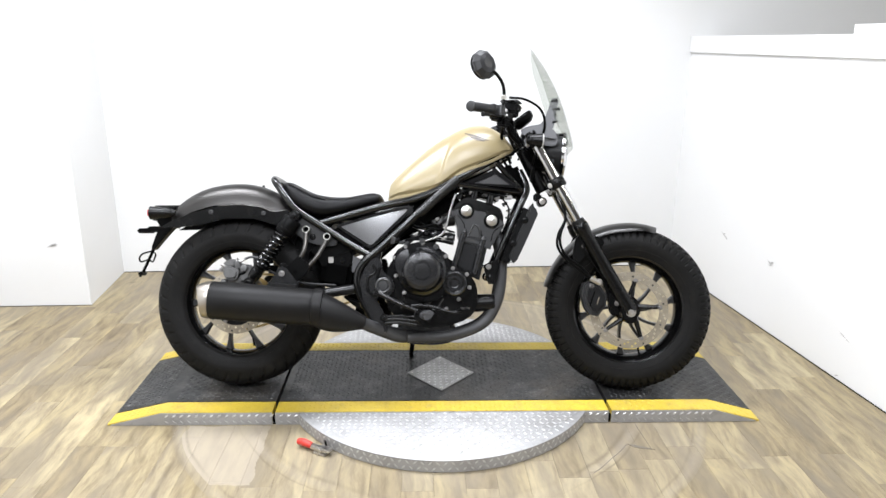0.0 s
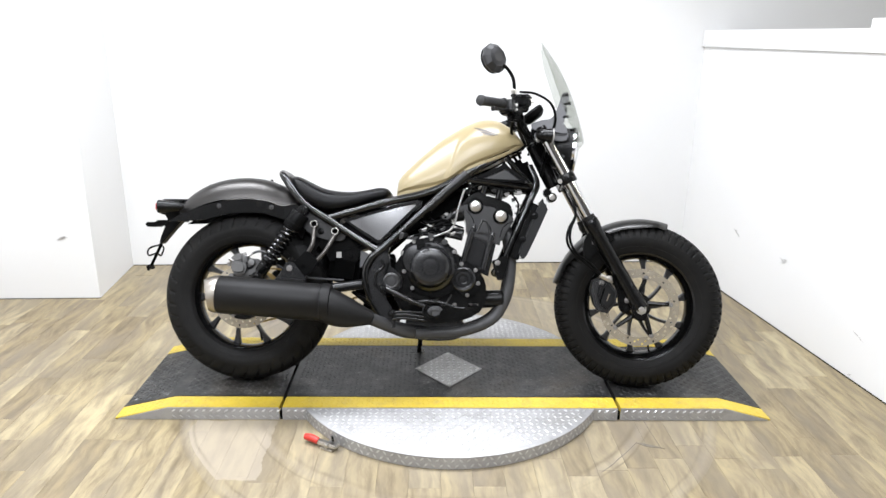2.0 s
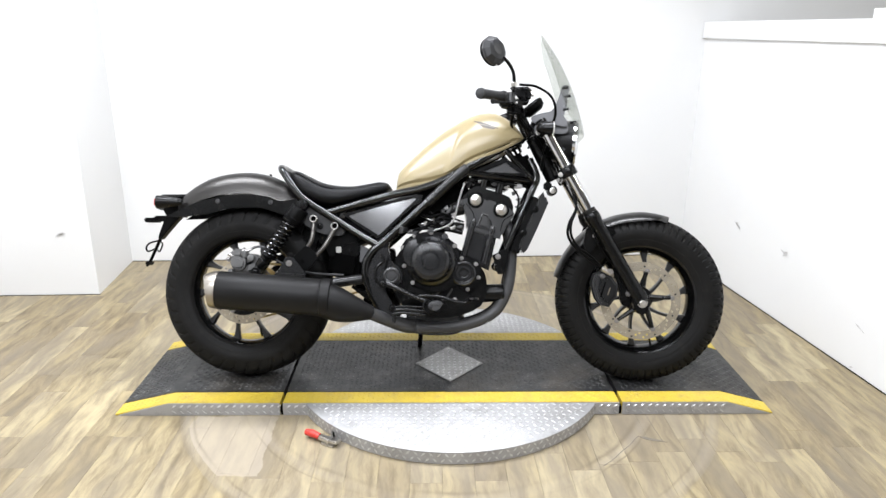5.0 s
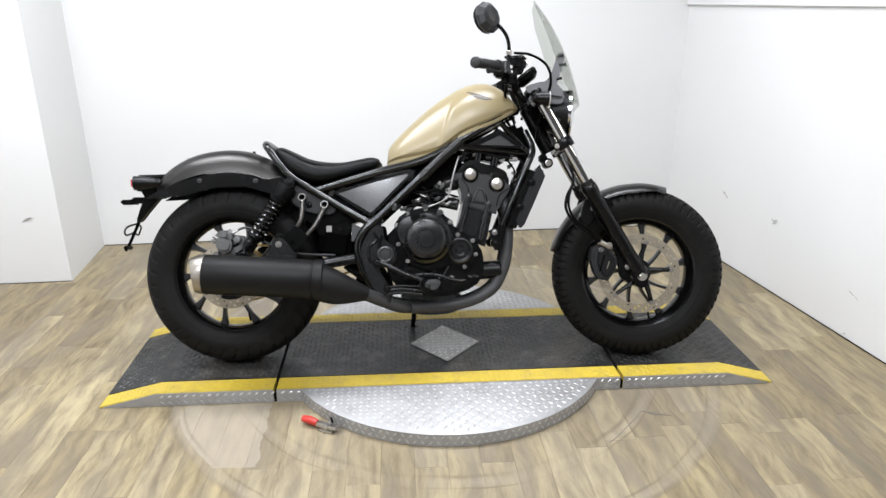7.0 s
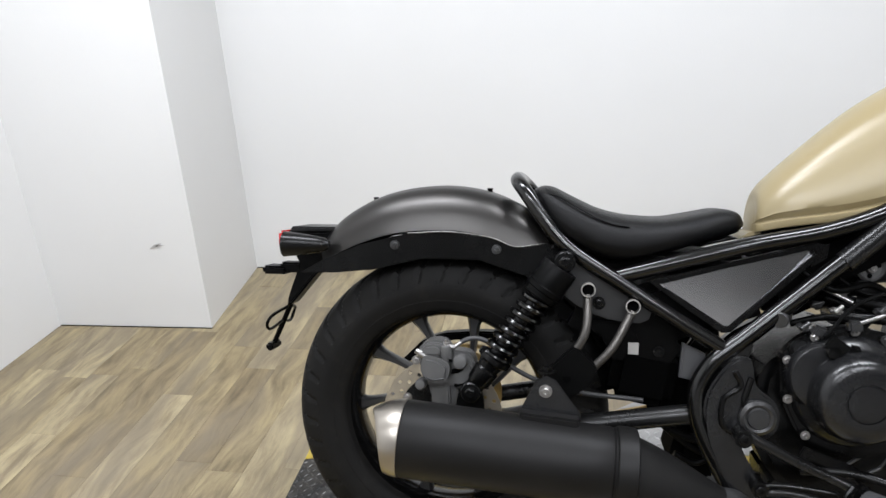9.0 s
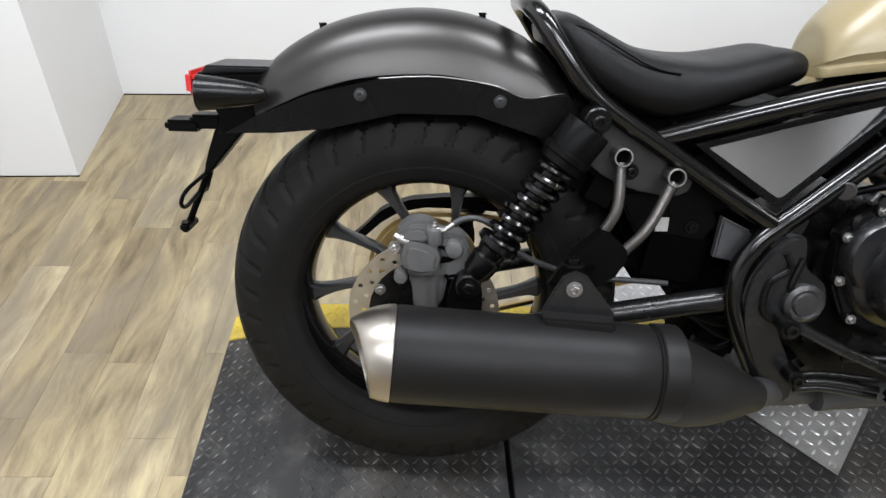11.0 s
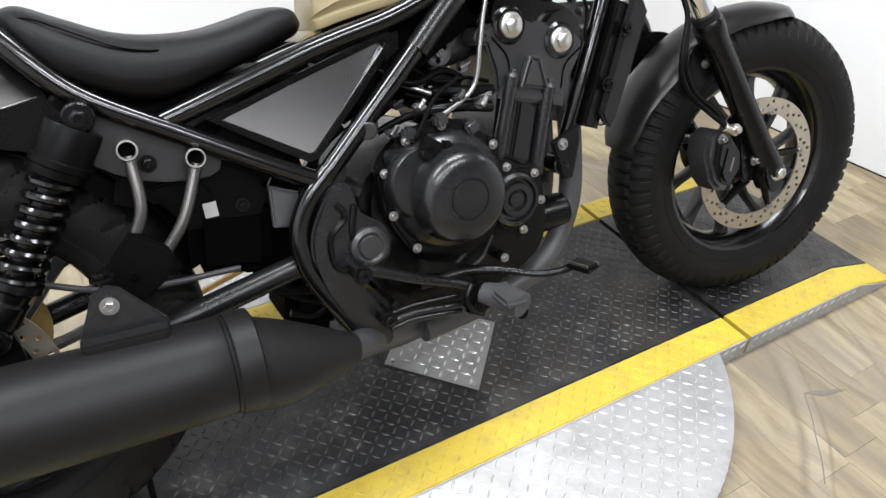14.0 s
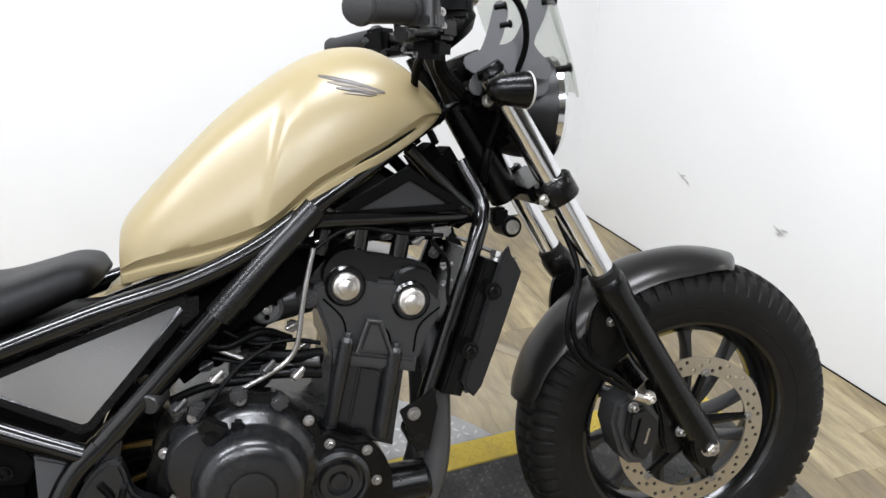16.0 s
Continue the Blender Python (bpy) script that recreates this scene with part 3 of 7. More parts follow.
def ramp_piece(x_in, x_flat, x_out):
    """A loading ramp that carries on the deck and slopes to the floor."""
    ob = empty("ramp", Matrix.Translation(((x_in + x_out) / 2, 0, 0)))
    cx = (x_in + x_out) / 2
    s = 1 if x_out > x_in else -1
    prof = [(x_in - cx, 0.0), (x_in - cx, TOP), (x_flat - cx, TOP), (x_out - cx, 0.004), (x_out - cx, 0.0)]
    part("deck", prism_y(prof, -(SY - STRIPE), SY - STRIPE), DECK, ob, "black painted tread plate deck")
    for sd in (-1, 1):
        y0, y1 = sorted((sd * (SY - STRIPE + 0.001), sd * SY))
        part("yellow_stripe", prism_y(prof, y0, y1), YELLOW, ob, "yellow painted edge stripe")
        y0, y1 = sorted((sd * SY, sd * (SY + 0.003)))
        low = [(x_in - cx, 0.0), (x_in - cx, TOP - 0.001), (x_flat - cx, TOP - 0.001), (x_out - cx - s * 0.012, 0.003), (x_out - cx - s * 0.012, 0)]
        part("side_skirt", prism_y(low, y0, y1, 0.0006), ALU, ob, "bare aluminium tread plate side")
        xs = np.arange(min(x_in, x_flat) + 0.02, max(x_in, x_flat), 0.027)
        tagged(part("side_tread", side_lugs([(x - cx, 0.013 + 0.024 * r) for x in xs for r in (0, 1)], sd, sd * (SY + 0.003)), ALU_LUG, ob, smooth=0), kind="stuff")
    flat0, flat1 = sorted((x_in, x_flat))
    slope0, slope1 = sorted((x_flat, x_out))
    for name, mat, ok in (("deck_tread", LUG_BLACK, lambda y: abs(y) < SY - STRIPE - 0.006), ("stripe_tread", YELLOW, lambda y: SY - 0.008 > abs(y) > SY - STRIPE + 0.008)):
        a = lug_mesh([(x - cx, y, t) for x, y, t in lug_cells(flat0, flat1, -SY, SY, lambda x, y: ok(y) and flat0 + 0.012 < x < flat1 - 0.005, 0.0185)], TOP, 0.0185, 0.0058)
        b = lug_mesh([(x - cx, y, t) for x, y, t in lug_cells(slope0, slope1, -SY, SY, lambda x, y: ok(y) and slope0 + 0.005 < x < slope1 - 0.02, 0.0185)], 0, 0.0185, 0.0058)
        for v in b.verts:
            v.co.z += TOP - (TOP - 0.004) * abs(v.co.x + cx - x_flat) / abs(x_out - x_flat)
        tagged(part(name, join(a, b), mat, ob, smooth=0), kind="stuff")
    return tagged(ob, "short black tread plate ramp with yellow edges", "ramp", "turntable ramps")


# black fillers added so the open joints read as dark as shaded gaps
for gx in (-0.5795, 0.6555):
    part("joint_strip", block((gx - TX, 0, 0.015), (0.018, 2 * SY - 0.004, 0.030), 0.001), PLASTIC, turn, "black filler added as the shade in the open joint")
ramp_piece(-0.585, -0.985, -1.180)
ramp_piece(0.661, 1.048, 1.222)

# lever latch with a red grip
latch = empty("latch_lever", pose(-0.40, -0.478, 0, 0, 0, -28))
part("handle", tube([(-0.075, 0, 0.020), (-0.05, 0, 0.022), (-0.02, 0, 0.018)], [0.011, 0.0135, 0.011], 12), RED_GRIP, latch, "red vinyl dipped grip")
part("jaw", join(block((0.012, 0, 0.017), (0.07, 0.022, 0.018), 0.005), block((0.045, 0.002, 0.02), (0.03, 0.03, 0.012), 0.004), rod((0.02, -0.016, 0.018), (0.02, 0.016, 0.018), 0.008)), STEEL, latch, "steel locking jaw")
part("rod", tube([(0.04, 0.004, 0.016), (0.0, 0.05, 0.02), (-0.03, 0.085, 0.022)], 0.004, 8), SATIN, latch)
part("foot", block((0.02, 0, 0.004), (0.05, 0.03, 0.008), 0.002), STEEL, latch)
tagged(latch, "steel locking lever with a red grip beside the turntable", "lever")

# ---------------------------------------------------------------- motorcycle
bike = empty("motorcycle", Matrix.Translation(BIKE_AT) @ pose(0, 0, 0, 0, 0, BIKE_YAW) @ pose(0, 0, 0, -BIKE_LEAN))
tagged(bike, "sand-coloured cruiser motorcycle with black frame, leaning on its side stand", "motorcycle")
RA, FA = (-0.729, 0, 0.332), (0.774, -0.006, 0.321)
REAR_R, FRONT_R = 0.324, 0.316


STEER = Matrix.Translation(FA) @ Matrix.Rotation(radians(-8.0), 4, Vector((-0.45, 0, 0.89))) @ Matrix.Translation((-FA[0], -FA[1], -FA[2]))


def steered(ob):
    """Turn a front part and all its pieces with the bars."""
    for o in (ob, *ob.children_recursive):
        o.data.transform(STEER)


def tyre_mesh(at, R, half, periods, style):
    """A tyre with a grooved tread cut into its crown."""
    ctrl = [(-0.050, 0.203), (-half * 0.86, 0.213), (-half, 0.247), (-half * 0.97, 0.272), (-half * 0.80, R - 0.021), (-half * 0.42, R - 0.005), (0, R)]
    ctrl += [(-y, r) for y, r in ctrl[-2::-1]]
    line = [(p.x, p.y) for p in curve_points([(y, r, 0) for y, r in ctrl], 6)]
    n = periods * 10
    bm = bmesh.new()
    rings = []
    for i in range(n):
        a = 2 * math.pi * i / n
        ring = []
        for y, r in line:
            c = y / half
            dig = 0.0
            if r > 0.268:
                ph = i / 10 + (0.5 if c > 0 else 0.0)
                e = abs(c)
                if style == "front":
                    q = ph % 1.0
                    cut = (0.60 < e < 0.98 and q < 0.21) or (0.52 < e <= 0.60 and q < 0.61) or (0.14 < e <= 0.52 and 0.40 < q < 0.61)
                else:
                    ph += 1.5 * e
                    cut = (ph % 1.0) < 0.21 and 0.42 < e < 0.97
                if cut:
                    dig = 0.0075
            rr = r - dig
            ring.append(Vector(at) + Vector((rr * math.sin(a), y, rr * math.cos(a))))
        rings.append(ring)
    rings.append(rings[0])
    vs = [[bm.verts.new(p) for p in r] for r in rings[:-1]]
    vs.append(vs[0])
    for a, b in zip(vs, vs[1:]):
        for k in range(len(line) - 1):
            bm.faces.new((a[k], a[k + 1], b[k + 1], b[k]))
    return bm


def rim_mesh(at, grow):
    prof = [(0.196, -0.052), (0.214, -0.056), (0.219, -0.053), (0.217, -0.048), (0.205, -0.044), (0.190, -0.034), (0.184, -0.012), (0.184, 0.012), (0.190, 0.034), (0.205, 0.044), (0.217, 0.048), (0.219, 0.053), (0.214, 0.056), (0.196, 0.052), (0.180, 0.034), (0.174, 0.010), (0.174, -0.010), (0.180, -0.034), (0.196, -0.052)]
    prof = [(r + 0.005 + grow if r < 0.2 else r, h) for r, h in prof]
    return lathe(prof, at, (0, 1, 0), 96, cap=False)


def spoke_mesh(at, a, sweep, grow):
    """One tapered cast spoke that swings forward from the hub to the rim."""
    def pt(r, ang, y):
        return Vector(at) + Vector((r * math.sin(ang), y, r * math.cos(ang)))
    rings = []
    for k in range(9):
        f = k / 8
        r = 0.035 + f * (0.151 + grow)
        ang = a + sweep * (1 - f) ** 1.4
        w = 0.0095 - 0.0035 * math.sin(math.pi * min(1, f * 1.15)) + (0.010 * max(0, f - 0.85) / 0.15)
        d = 0.021 - 0.008 * f
        dirv = (pt(r + 0.001, a + sweep * (1 - min(1, f + 0.007)) ** 1.4, 0) - pt(r, ang, 0)).normalized()
        side = Vector((dirv.z, 0, -dirv.x))
        c = pt(r, ang, 0)
        rings.append([c + side * (w * u) + Vector((0, d * v, 0)) for u, v in ((-1, -0.5), (-0.6, -1), (0.6, -1), (1, -0.5), (1, 0.5), (0.6, 1), (-0.6, 1), (-1, 0.5))])
    return skin(bmesh.new(), rings)


def disc_mesh(at, y, r_out, r_in, thick, holes, rows):
    loops = [circle(at[0], at[2], r_out, 72), circle(at[0], at[2], r_in, 60)]
    for k in range(holes):
        a = 2 * math.pi * k / holes
        rr = r_in + (r_out - r_in) * rows[k % len(rows)]
        loops.append(circle(at[0] + rr * math.sin(a), at[2] + rr * math.cos(a), 0.0042, 7))
    return slab(loops, y - thick / 2, y + thick / 2, 0)


def wheel(name, at, radius, half, periods, style, label, spin, grow):
    w = part(name, rim_mesh(at, grow), GLOSS, bike, label)
    part("tyre", tyre_mesh(at, radius, half, periods, style), RUBBER, w, "dusty black rubber tyre with cut tread", smooth=28)
    for k in range(10):
        part("spoke", spoke_mesh(at, 2 * math.pi * k / 10 + spin, 0.36, grow), SPOKE, w)
    part("hub", lathe([(0.030, -0.062), (0.040, -0.058), (0.040, -0.030), (0.052, -0.024), (0.052, 0.024), (0.040, 0.030), (0.040, 0.058), (0.030, 0.062)], at, (0, 1, 0), 40), SATIN, w)
    # steel ring, near side only, stands in for the rim's bright highlight
    part("rim_edge", lathe([(0.2165, -0.0570), (0.2195, -0.0578), (0.2205, -0.0558), (0.2185, -0.0540)], at, (0, 1, 0), 96, cap=False), STEEL, w, "thin bright ring drawn as the rim highlight")
    for s in (-1, 1):
        for r, y in ((0.232, half * 0.945), (0.262, half * 0.985)):
            part("sidewall_ring", lathe([(r - 0.0022, s * (y - 0.003)), (r - 0.0010, s * (y + 0.0012)), (r + 0.0010, s * (y + 0.0012)), (r + 0.0022, s * (y - 0.003))], at, (0, 1, 0), 72, cap=False), RUBBER, w)
    part("valve", rod((at[0] + 0.05, -0.01, at[2] - 0.175), (at[0] + 0.045, -0.014, at[2] - 0.145), 0.004), SATIN, w)
    return w


front_wheel = wheel("front_wheel", FA, FRONT_R, 0.066, 66, "front", "black cast front wheel", 0.1, 0.0)
rear_wheel = wheel("rear_wheel", RA, REAR_R, 0.078, 38, "rear", "black cast rear wheel", 0.25, 0.012)

# front brake disc on its spider
part("front_brake_disc", disc_mesh(FA, -0.076, 0.147, 0.113, 0.004, 60, (0.25, 0.5, 0.75)), ROTOR, front_wheel, "drilled steel brake disc, lightly rusted")
bm = bmesh.new()
for k in range(5):
    a = 2 * math.pi * k / 5 + 0.2
    join(bm, tube([(FA[0] + 0.036 * math.sin(a - 0.3), -0.070, FA[2] + 0.036 * math.cos(a - 0.3)), (FA[0] + 0.116 * math.sin(a), -0.074, FA[2] + 0.116 * math.cos(a))], [0.011, 0.007], 8, 1))
part("disc_carrier", bm, SATIN, front_wheel)
for k in range(5):
    a = 2 * math.pi * k / 5 + 0.2
    part("disc_bolt", bolt((FA[0] + 0.116 * math.sin(a), -0.078, FA[2] + 0.116 * math.cos(a)), 0.006, h=0.005), BOLT, front_wheel)
steered(front_wheel)
part("rear_brake_disc", disc_mesh(RA, -0.092, 0.120, 0.086, 0.004, 48, (0.3, 0.7)), ROTOR, rear_wheel, "drilled steel rear brake disc")
part("rear_disc_carrier", lathe([(0.036, -0.1), (0.088, -0.095), (0.088, -0.089), (0.036, -0.08)], RA, (0, 1, 0), 30), SATIN, rear_wheel)
for k in range(4):
    a = 2 * math.pi * k / 4 + 0.5
    part("disc_bolt", bolt((RA[0] + 0.08 * math.sin(a), -0.096, RA[2] + 0.08 * math.cos(a)), 0.006, h=0.005), BOLT, rear_wheel)

# front fork
U0, U1, L1_ = Vector((0.391, 0, 0.966)), Vector((0.579, 0, 0.614)), Vector((0.766, 0, 0.288))
for sd in (-1, 1):
    o = Vector((0 if sd < 0 else 0.024, sd * 0.115, 0))
    leg = part("fork_leg", rod(U0 + o, U1 + o + (U1 - U0) * 0.05, 0.0205, n=28), CHROME, bike, "polished chrome fork tube")
    part("slider", lathe([(0.024, 0.0), (0.0285, 0.006), (0.0295, 0.02), (0.0285, 0.035), (0.0265, 0.045), (0.0262, 0.30), (0.029, 0.35), (0.029, 0.385), (0.020, 0.395)], U1 + o - (L1_ - U1).normalized() * 0.022, L1_ - U1, 28), SATIN, leg, "black painted fork slider")
    part("dust_seal", rod(U1 + o - (L1_ - U1).normalized() * 0.036, U1 + o - (L1_ - U1).normalized() * 0.018, 0.0245, 0.026), RUBBER, leg)
    part("fork_cap", rod(U0 + o - (U1 - U0).normalized() * 0.014, U0 + o, 0.019, 0.022), SATIN, leg)
    part("axle_lug", slab([smooth_outline([(o.x + 0.722, 0.33), (o.x + 0.762, 0.325), (o.x + 0.782, 0.295), (o.x + 0.764, 0.27), (o.x + 0.736, 0.28)])], sd * 0.115 - 0.02, sd * 0.115 + 0.02, 0.004), SATIN, leg)
steered(part("axle", join(rod((FA[0], -0.140, FA[2]), (FA[0], 0.140, FA[2]), 0.009), bolt((FA[0], -0.136, FA[2]), 0.012, h=0.016)), STEEL, bike, "steel wheel axle"))
part("axle", join(rod((RA[0], -0.150, RA[2]), (RA[0], 0.150, RA[2]), 0.010), bolt((RA[0], -0.150, RA[2]), 0.013, h=0.016)), STEEL, bike, "steel wheel axle")
fd = (U1 - U0).normalized()
for name, p, thick in (("top_yoke", U0 + fd * 0.03, 0.026), ("bottom_yoke", U0 + fd * 0.205, 0.032)):
    bm = block((0, 0, 0), (0.07, 0.17, thick), 0.008)
    for sd in (-1, 1):
        join(bm, lathe([(0.028, -thick * 0.62), (0.031, -thick * 0.5), (0.031, thick * 0.5), (0.028, thick * 0.62)], (0.0, sd * 0.115, 0), (0, 0, 1), 28))
    ey = Vector((0.10, 0.995, 0)).normalized()
    ez = (fd - ey * fd.dot(ey)).normalized()
    bm.transform(Matrix.Translation(p + Vector((0.012, 0, 0))) @ Matrix((ey.cross(ez), ey, ez)).transposed().to_4x4())
    y = part(name, bm, SATIN, bike, "black fork clamp")
    part("pinch_bolt", bolt((p.x - 0.03, -0.13, p.z - 0.012), 0.006), STEEL, y)
part("steering_stem", rod((0.370, 0, 0.932), (0.452, 0, 0.765), 0.028, n=24), SATIN, bike, "black steering head")

# front fender
def fender_mesh(stations, thick=0.004, arc=7, power=2.4):
    """stations: crown x, z; edge x, z; half width."""
    cs = [curve_points([(s[0], 0, s[1]) for s in stations], 5), curve_points([(s[2], 0, s[3]) for s in stations], 5), curve_points([(s[4], 0, 0) for s in stations], 5)]
    rings = []
    for c, e, w in zip(*cs):
        half = w.x
        outer, inner = [], []
        for k in range(2 * arc + 1):
            u = k / arc - 1
            drop = abs(u) ** power
            y = half * math.copysign(1 - (1 - abs(u)) ** 1.35, u)
            p = c.lerp(e, drop)
            outer.append(Vector((p.x, y, p.z)))
            q = c.lerp(e, min(1, drop)) + (e - c).normalized() * thick
            inner.append(Vector((q.x, y * (1 - thick / half), q.z)) if abs(u) < 0.999 else Vector((p.x, y * (1 - thick / half), p.z)))
        rings.append(outer + inner[::-1])
    return skin(bmesh.new(), rings)




def around(c, ang, r):
    return (c[0] + r * math.sin(radians(ang)), c[2] + r * math.cos(radians(ang)))


st = []
for ang in (-76, -71, -60, -45, -30, -15, 0, 10, 15, 19):
    ro = 0.334 if ang > -50 else 0.333
    side = 0.022 if ang < -50 else 0.034 if ang < 10 else 0.026
    c, e = around(FA, ang, ro), around(FA, ang, ro - side)
    st.append((*c, *e, {-76: 0.040, -71: 0.059, -60: 0.066, 10: 0.068, 15: 0.058, 19: 0.034}.get(ang, 0.070)))
fender = part("front_fender", fender_mesh(st, power=1.9, arc=9), FENDER, bike, "satin black front fender")
for sd in (-1, 1):
    part("fender_stay", slab([smooth_outline([(0.575, 0.60), (0.64, 0.605), (0.675, 0.575), (0.62, 0.545), (0.585, 0.50), (0.56, 0.53)])], sd * 0.092 - 0.008, sd * 0.092 + 0.008, 0.003), SATIN, fender)
    part("fender_bolt", bolt((0.60, sd * 0.1, 0.565), 0.006, (0, sd, 0)), BOLT, fender)

steered(fender)

# front caliper and hose
cal = part("front_caliper", slab([[(0.573, 0.408), (0.600, 0.419), (0.632, 0.405), (0.660, 0.365), (0.656, 0.325), (0.625, 0.285), (0.595, 0.292), (0.577, 0.316), (0.563, 0.373)]], -0.112, -0.052, 0.008), ENGINE_GREY, bike, "dark grey front brake caliper")
part("caliper_cover", slab([[(0.590, 0.395), (0.622, 0.398), (0.650, 0.362), (0.647, 0.328), (0.620, 0.298), (0.600, 0.310), (0.582, 0.352)]], -0.124, -0.108, 0.006), SHELL, cal, "dark caliper face with a worn mark")
part("caliper_mark", block((0.622, -0.1245, 0.345), (0.004, 0.0012, 0.028), 0, (0, 20, 0)), DECAL, cal)
part("caliper_groove", block((0.600, -0.1235, 0.352), (0.005, 0.004, 0.060), 0.001, (0, 18, 0)), DARK, cal)
part("caliper_bracket", slab([smooth_outline([(0.64, 0.43), (0.68, 0.42), (0.715, 0.34), (0.70, 0.29), (0.67, 0.30), (0.66, 0.37)])], -0.108, -0.09, 0.004), SATIN, cal)
for p in ((0.668, 0.415), (0.695, 0.335), (0.63, 0.415), (0.60, 0.40)):
    part("caliper_bolt", bolt((p[0], -0.115, p[1]), 0.007, h=0.012), BOLT, cal)
for off in (0.0, 0.012):
    part("brake_hose", tube([(0.500, -0.09, 0.74), (0.517, -0.12, 0.655), (0.488 + off * 0.6, -0.14, 0.595), (0.482 + off, -0.142, 0.549), (0.507 + off, -0.14, 0.505), (0.562 + off * 0.5, -0.135, 0.460 + off * 0.7), (0.612, -0.127, 0.425)], 0.005, 10), PLASTIC, bike, "black brake hose")
part("banjo", join(rod((0.607, -0.127, 0.425), (0.645, -0.122, 0.405), 0.009), bolt((0.64, -0.126, 0.412), 0.008, h=0.012)), STEEL, bike, "steel hose fitting")
part("sensor_wire", tube([(0.52, -0.10, 0.70), (0.57, -0.125, 0.58), (0.60, -0.135, 0.50), (0.65, -0.115, 0.44)], 0.003, 8), PLASTIC, bike)

# headlight
HL = Vector((0.469, 0, 0.904))
hd = Vector((1, 0, -0.10)).normalized()
head = part("headlight", lathe([(0.030, -0.070), (0.058, -0.060), (0.074, -0.036), (0.080, -0.005), (0.083, 0.03), (0.085, 0.034), (0.085, 0.044), (0.079, 0.046)], HL, hd, 56), SHELL, bike, "round dark grey headlight shell")
part("headlight_rim", lathe([(0.079, 0.040), (0.087, 0.040), (0.088, 0.050), (0.083, 0.056), (0.078, 0.052)], HL, hd, 56), CHROME, head, "thin chrome headlight rim")
part("reflector", lathe([(0.078, 0.050), (0.060, 0.020), (0.030, 0.0), (0.001, -0.004)], HL, hd, 40, cap=False), CHROME, head)
lens = part("lens", lathe([(0.079, 0.052), (0.066, 0.057), (0.045, 0.061), (0.02, 0.063), (0.001, 0.0635)], HL, hd, 48, cap=False), LENS, head, "clear headlight lens")
lens.visible_shadow = False
part("headlight_bolt", bolt((0.47, -0.086, 0.862), 0.006), SATIN, head)
part("headlight_wire", tube([(0.42, -0.03, 0.87), (0.40, -0.05, 0.84), (0.39, -0.04, 0.79)], 0.007, 8), PLASTIC, head)
for sd in (-1, 1):
    part("headlight_stay", slab([smooth_outline([(0.37, 0.955), (0.41, 0.978), (0.46, 0.975), (0.49, 0.955), (0.48, 0.92), (0.42, 0.925), (0.37, 0.93)])], sd * 0.094 - 0.003, sd * 0.094 + 0.003, 0.001), SCREEN_BRACKET, head, "grey headlight bracket")
    y = sd * (0.158 if sd < 0 else 0.13)
    ind = part("indicator", lathe([(0.008, 0.004), (0.0150, 0.008), (0.0195, 0.018), (0.0230, 0.036), (0.0258, 0.056), (0.0265, 0.060), (0.0265, 0.063)], (0.362, y, 0.934), (1, 0, -0.08), 28), SATIN, bike, "black bullet turn signal")
    part("indicator_rim", lathe([(0.0263, 0.063), (0.0268, 0.0635), (0.0268, 0.0655), (0.024, 0.068), (0.001, 0.070)], (0.362, y, 0.934), (1, 0, -0.08), 28), LABEL, ind)
    part("indicator_stem", rod((0.388, sd * 0.10, 0.936), (0.390, y, 0.934), 0.009), SATIN, ind)

# windscreen
SC = [(0.386, 1.322, 0.055), (0.414, 1.278, 0.118), (0.448, 1.222, 0.150), (0.482, 1.150, 0.170), (0.508, 1.080, 0.178), (0.527, 1.010, 0.170), (0.538, 0.965, 0.140), (0.544, 0.928, 0.110)]
bm = bmesh.new()
line = [curve_points([(a, 0, b) for a, b, c in SC], 3), curve_points([(c, 0, 0) for a, b, c in SC], 3)]
front = []
for p, w in zip(*line):
    row, rb = [], []
    for k in range(17):
        u = k / 8 - 1
        x = p.x - 0.055 * (u * w.x / 0.178) ** 2
        z = p.z - 0.012 * u * u
        row.append(Vector((x, u * w.x, z)))
        rb.append(Vector((x - 0.0035, u * w.x * 0.985, z - 0.001)))
    front.append(row + rb[::-1])
skin(bm, front)
screen = part("windscreen", bm, SMOKE, bike, "lightly smoked clear windscreen", smooth=60)
screen.visible_shadow = False
for sd in (-1, 1):
    y = sd * 0.118
    part("screen_bracket", slab([smooth_outline([(0.345, 0.985), (0.385, 0.998), (0.418, 1.004), (0.440, 1.040), (0.462, 1.098), (0.484, 1.085), (0.470, 1.035), (0.452, 0.998), (0.475, 0.968), (0.470, 0.945), (0.42, 0.955), (0.355, 0.962)], 3)], y - 0.002, y + 0.002, 0.0008), SCREEN_BRACKET, screen, "grey windscreen bracket")
    for bx, bz in ((0.470, 1.088), (0.478, 1.056), (0.498, 0.958)):
        part("screen_bolt", join(rod((bx - 0.012, y, bz), (bx + 0.008, y, bz + 0.002), 0.005), lathe([(0.0075, 0), (0.0075, 0.003), (0.004, 0.005)], (bx + 0.007, y, bz + 0.002), (1, 0, 0.2), 12)), PLASTIC, screen)

# handlebar, turned a little to the right
def bar_side(p, s):
    """A point of the right bar, or its match on the left, which the turned bars carry forward and up."""
    k = abs(p[1]) / 0.34
    return Vector(p) if s < 0 else Vector((p[0] + 0.09 * k, -p[1], p[2] + 0.036 * k))


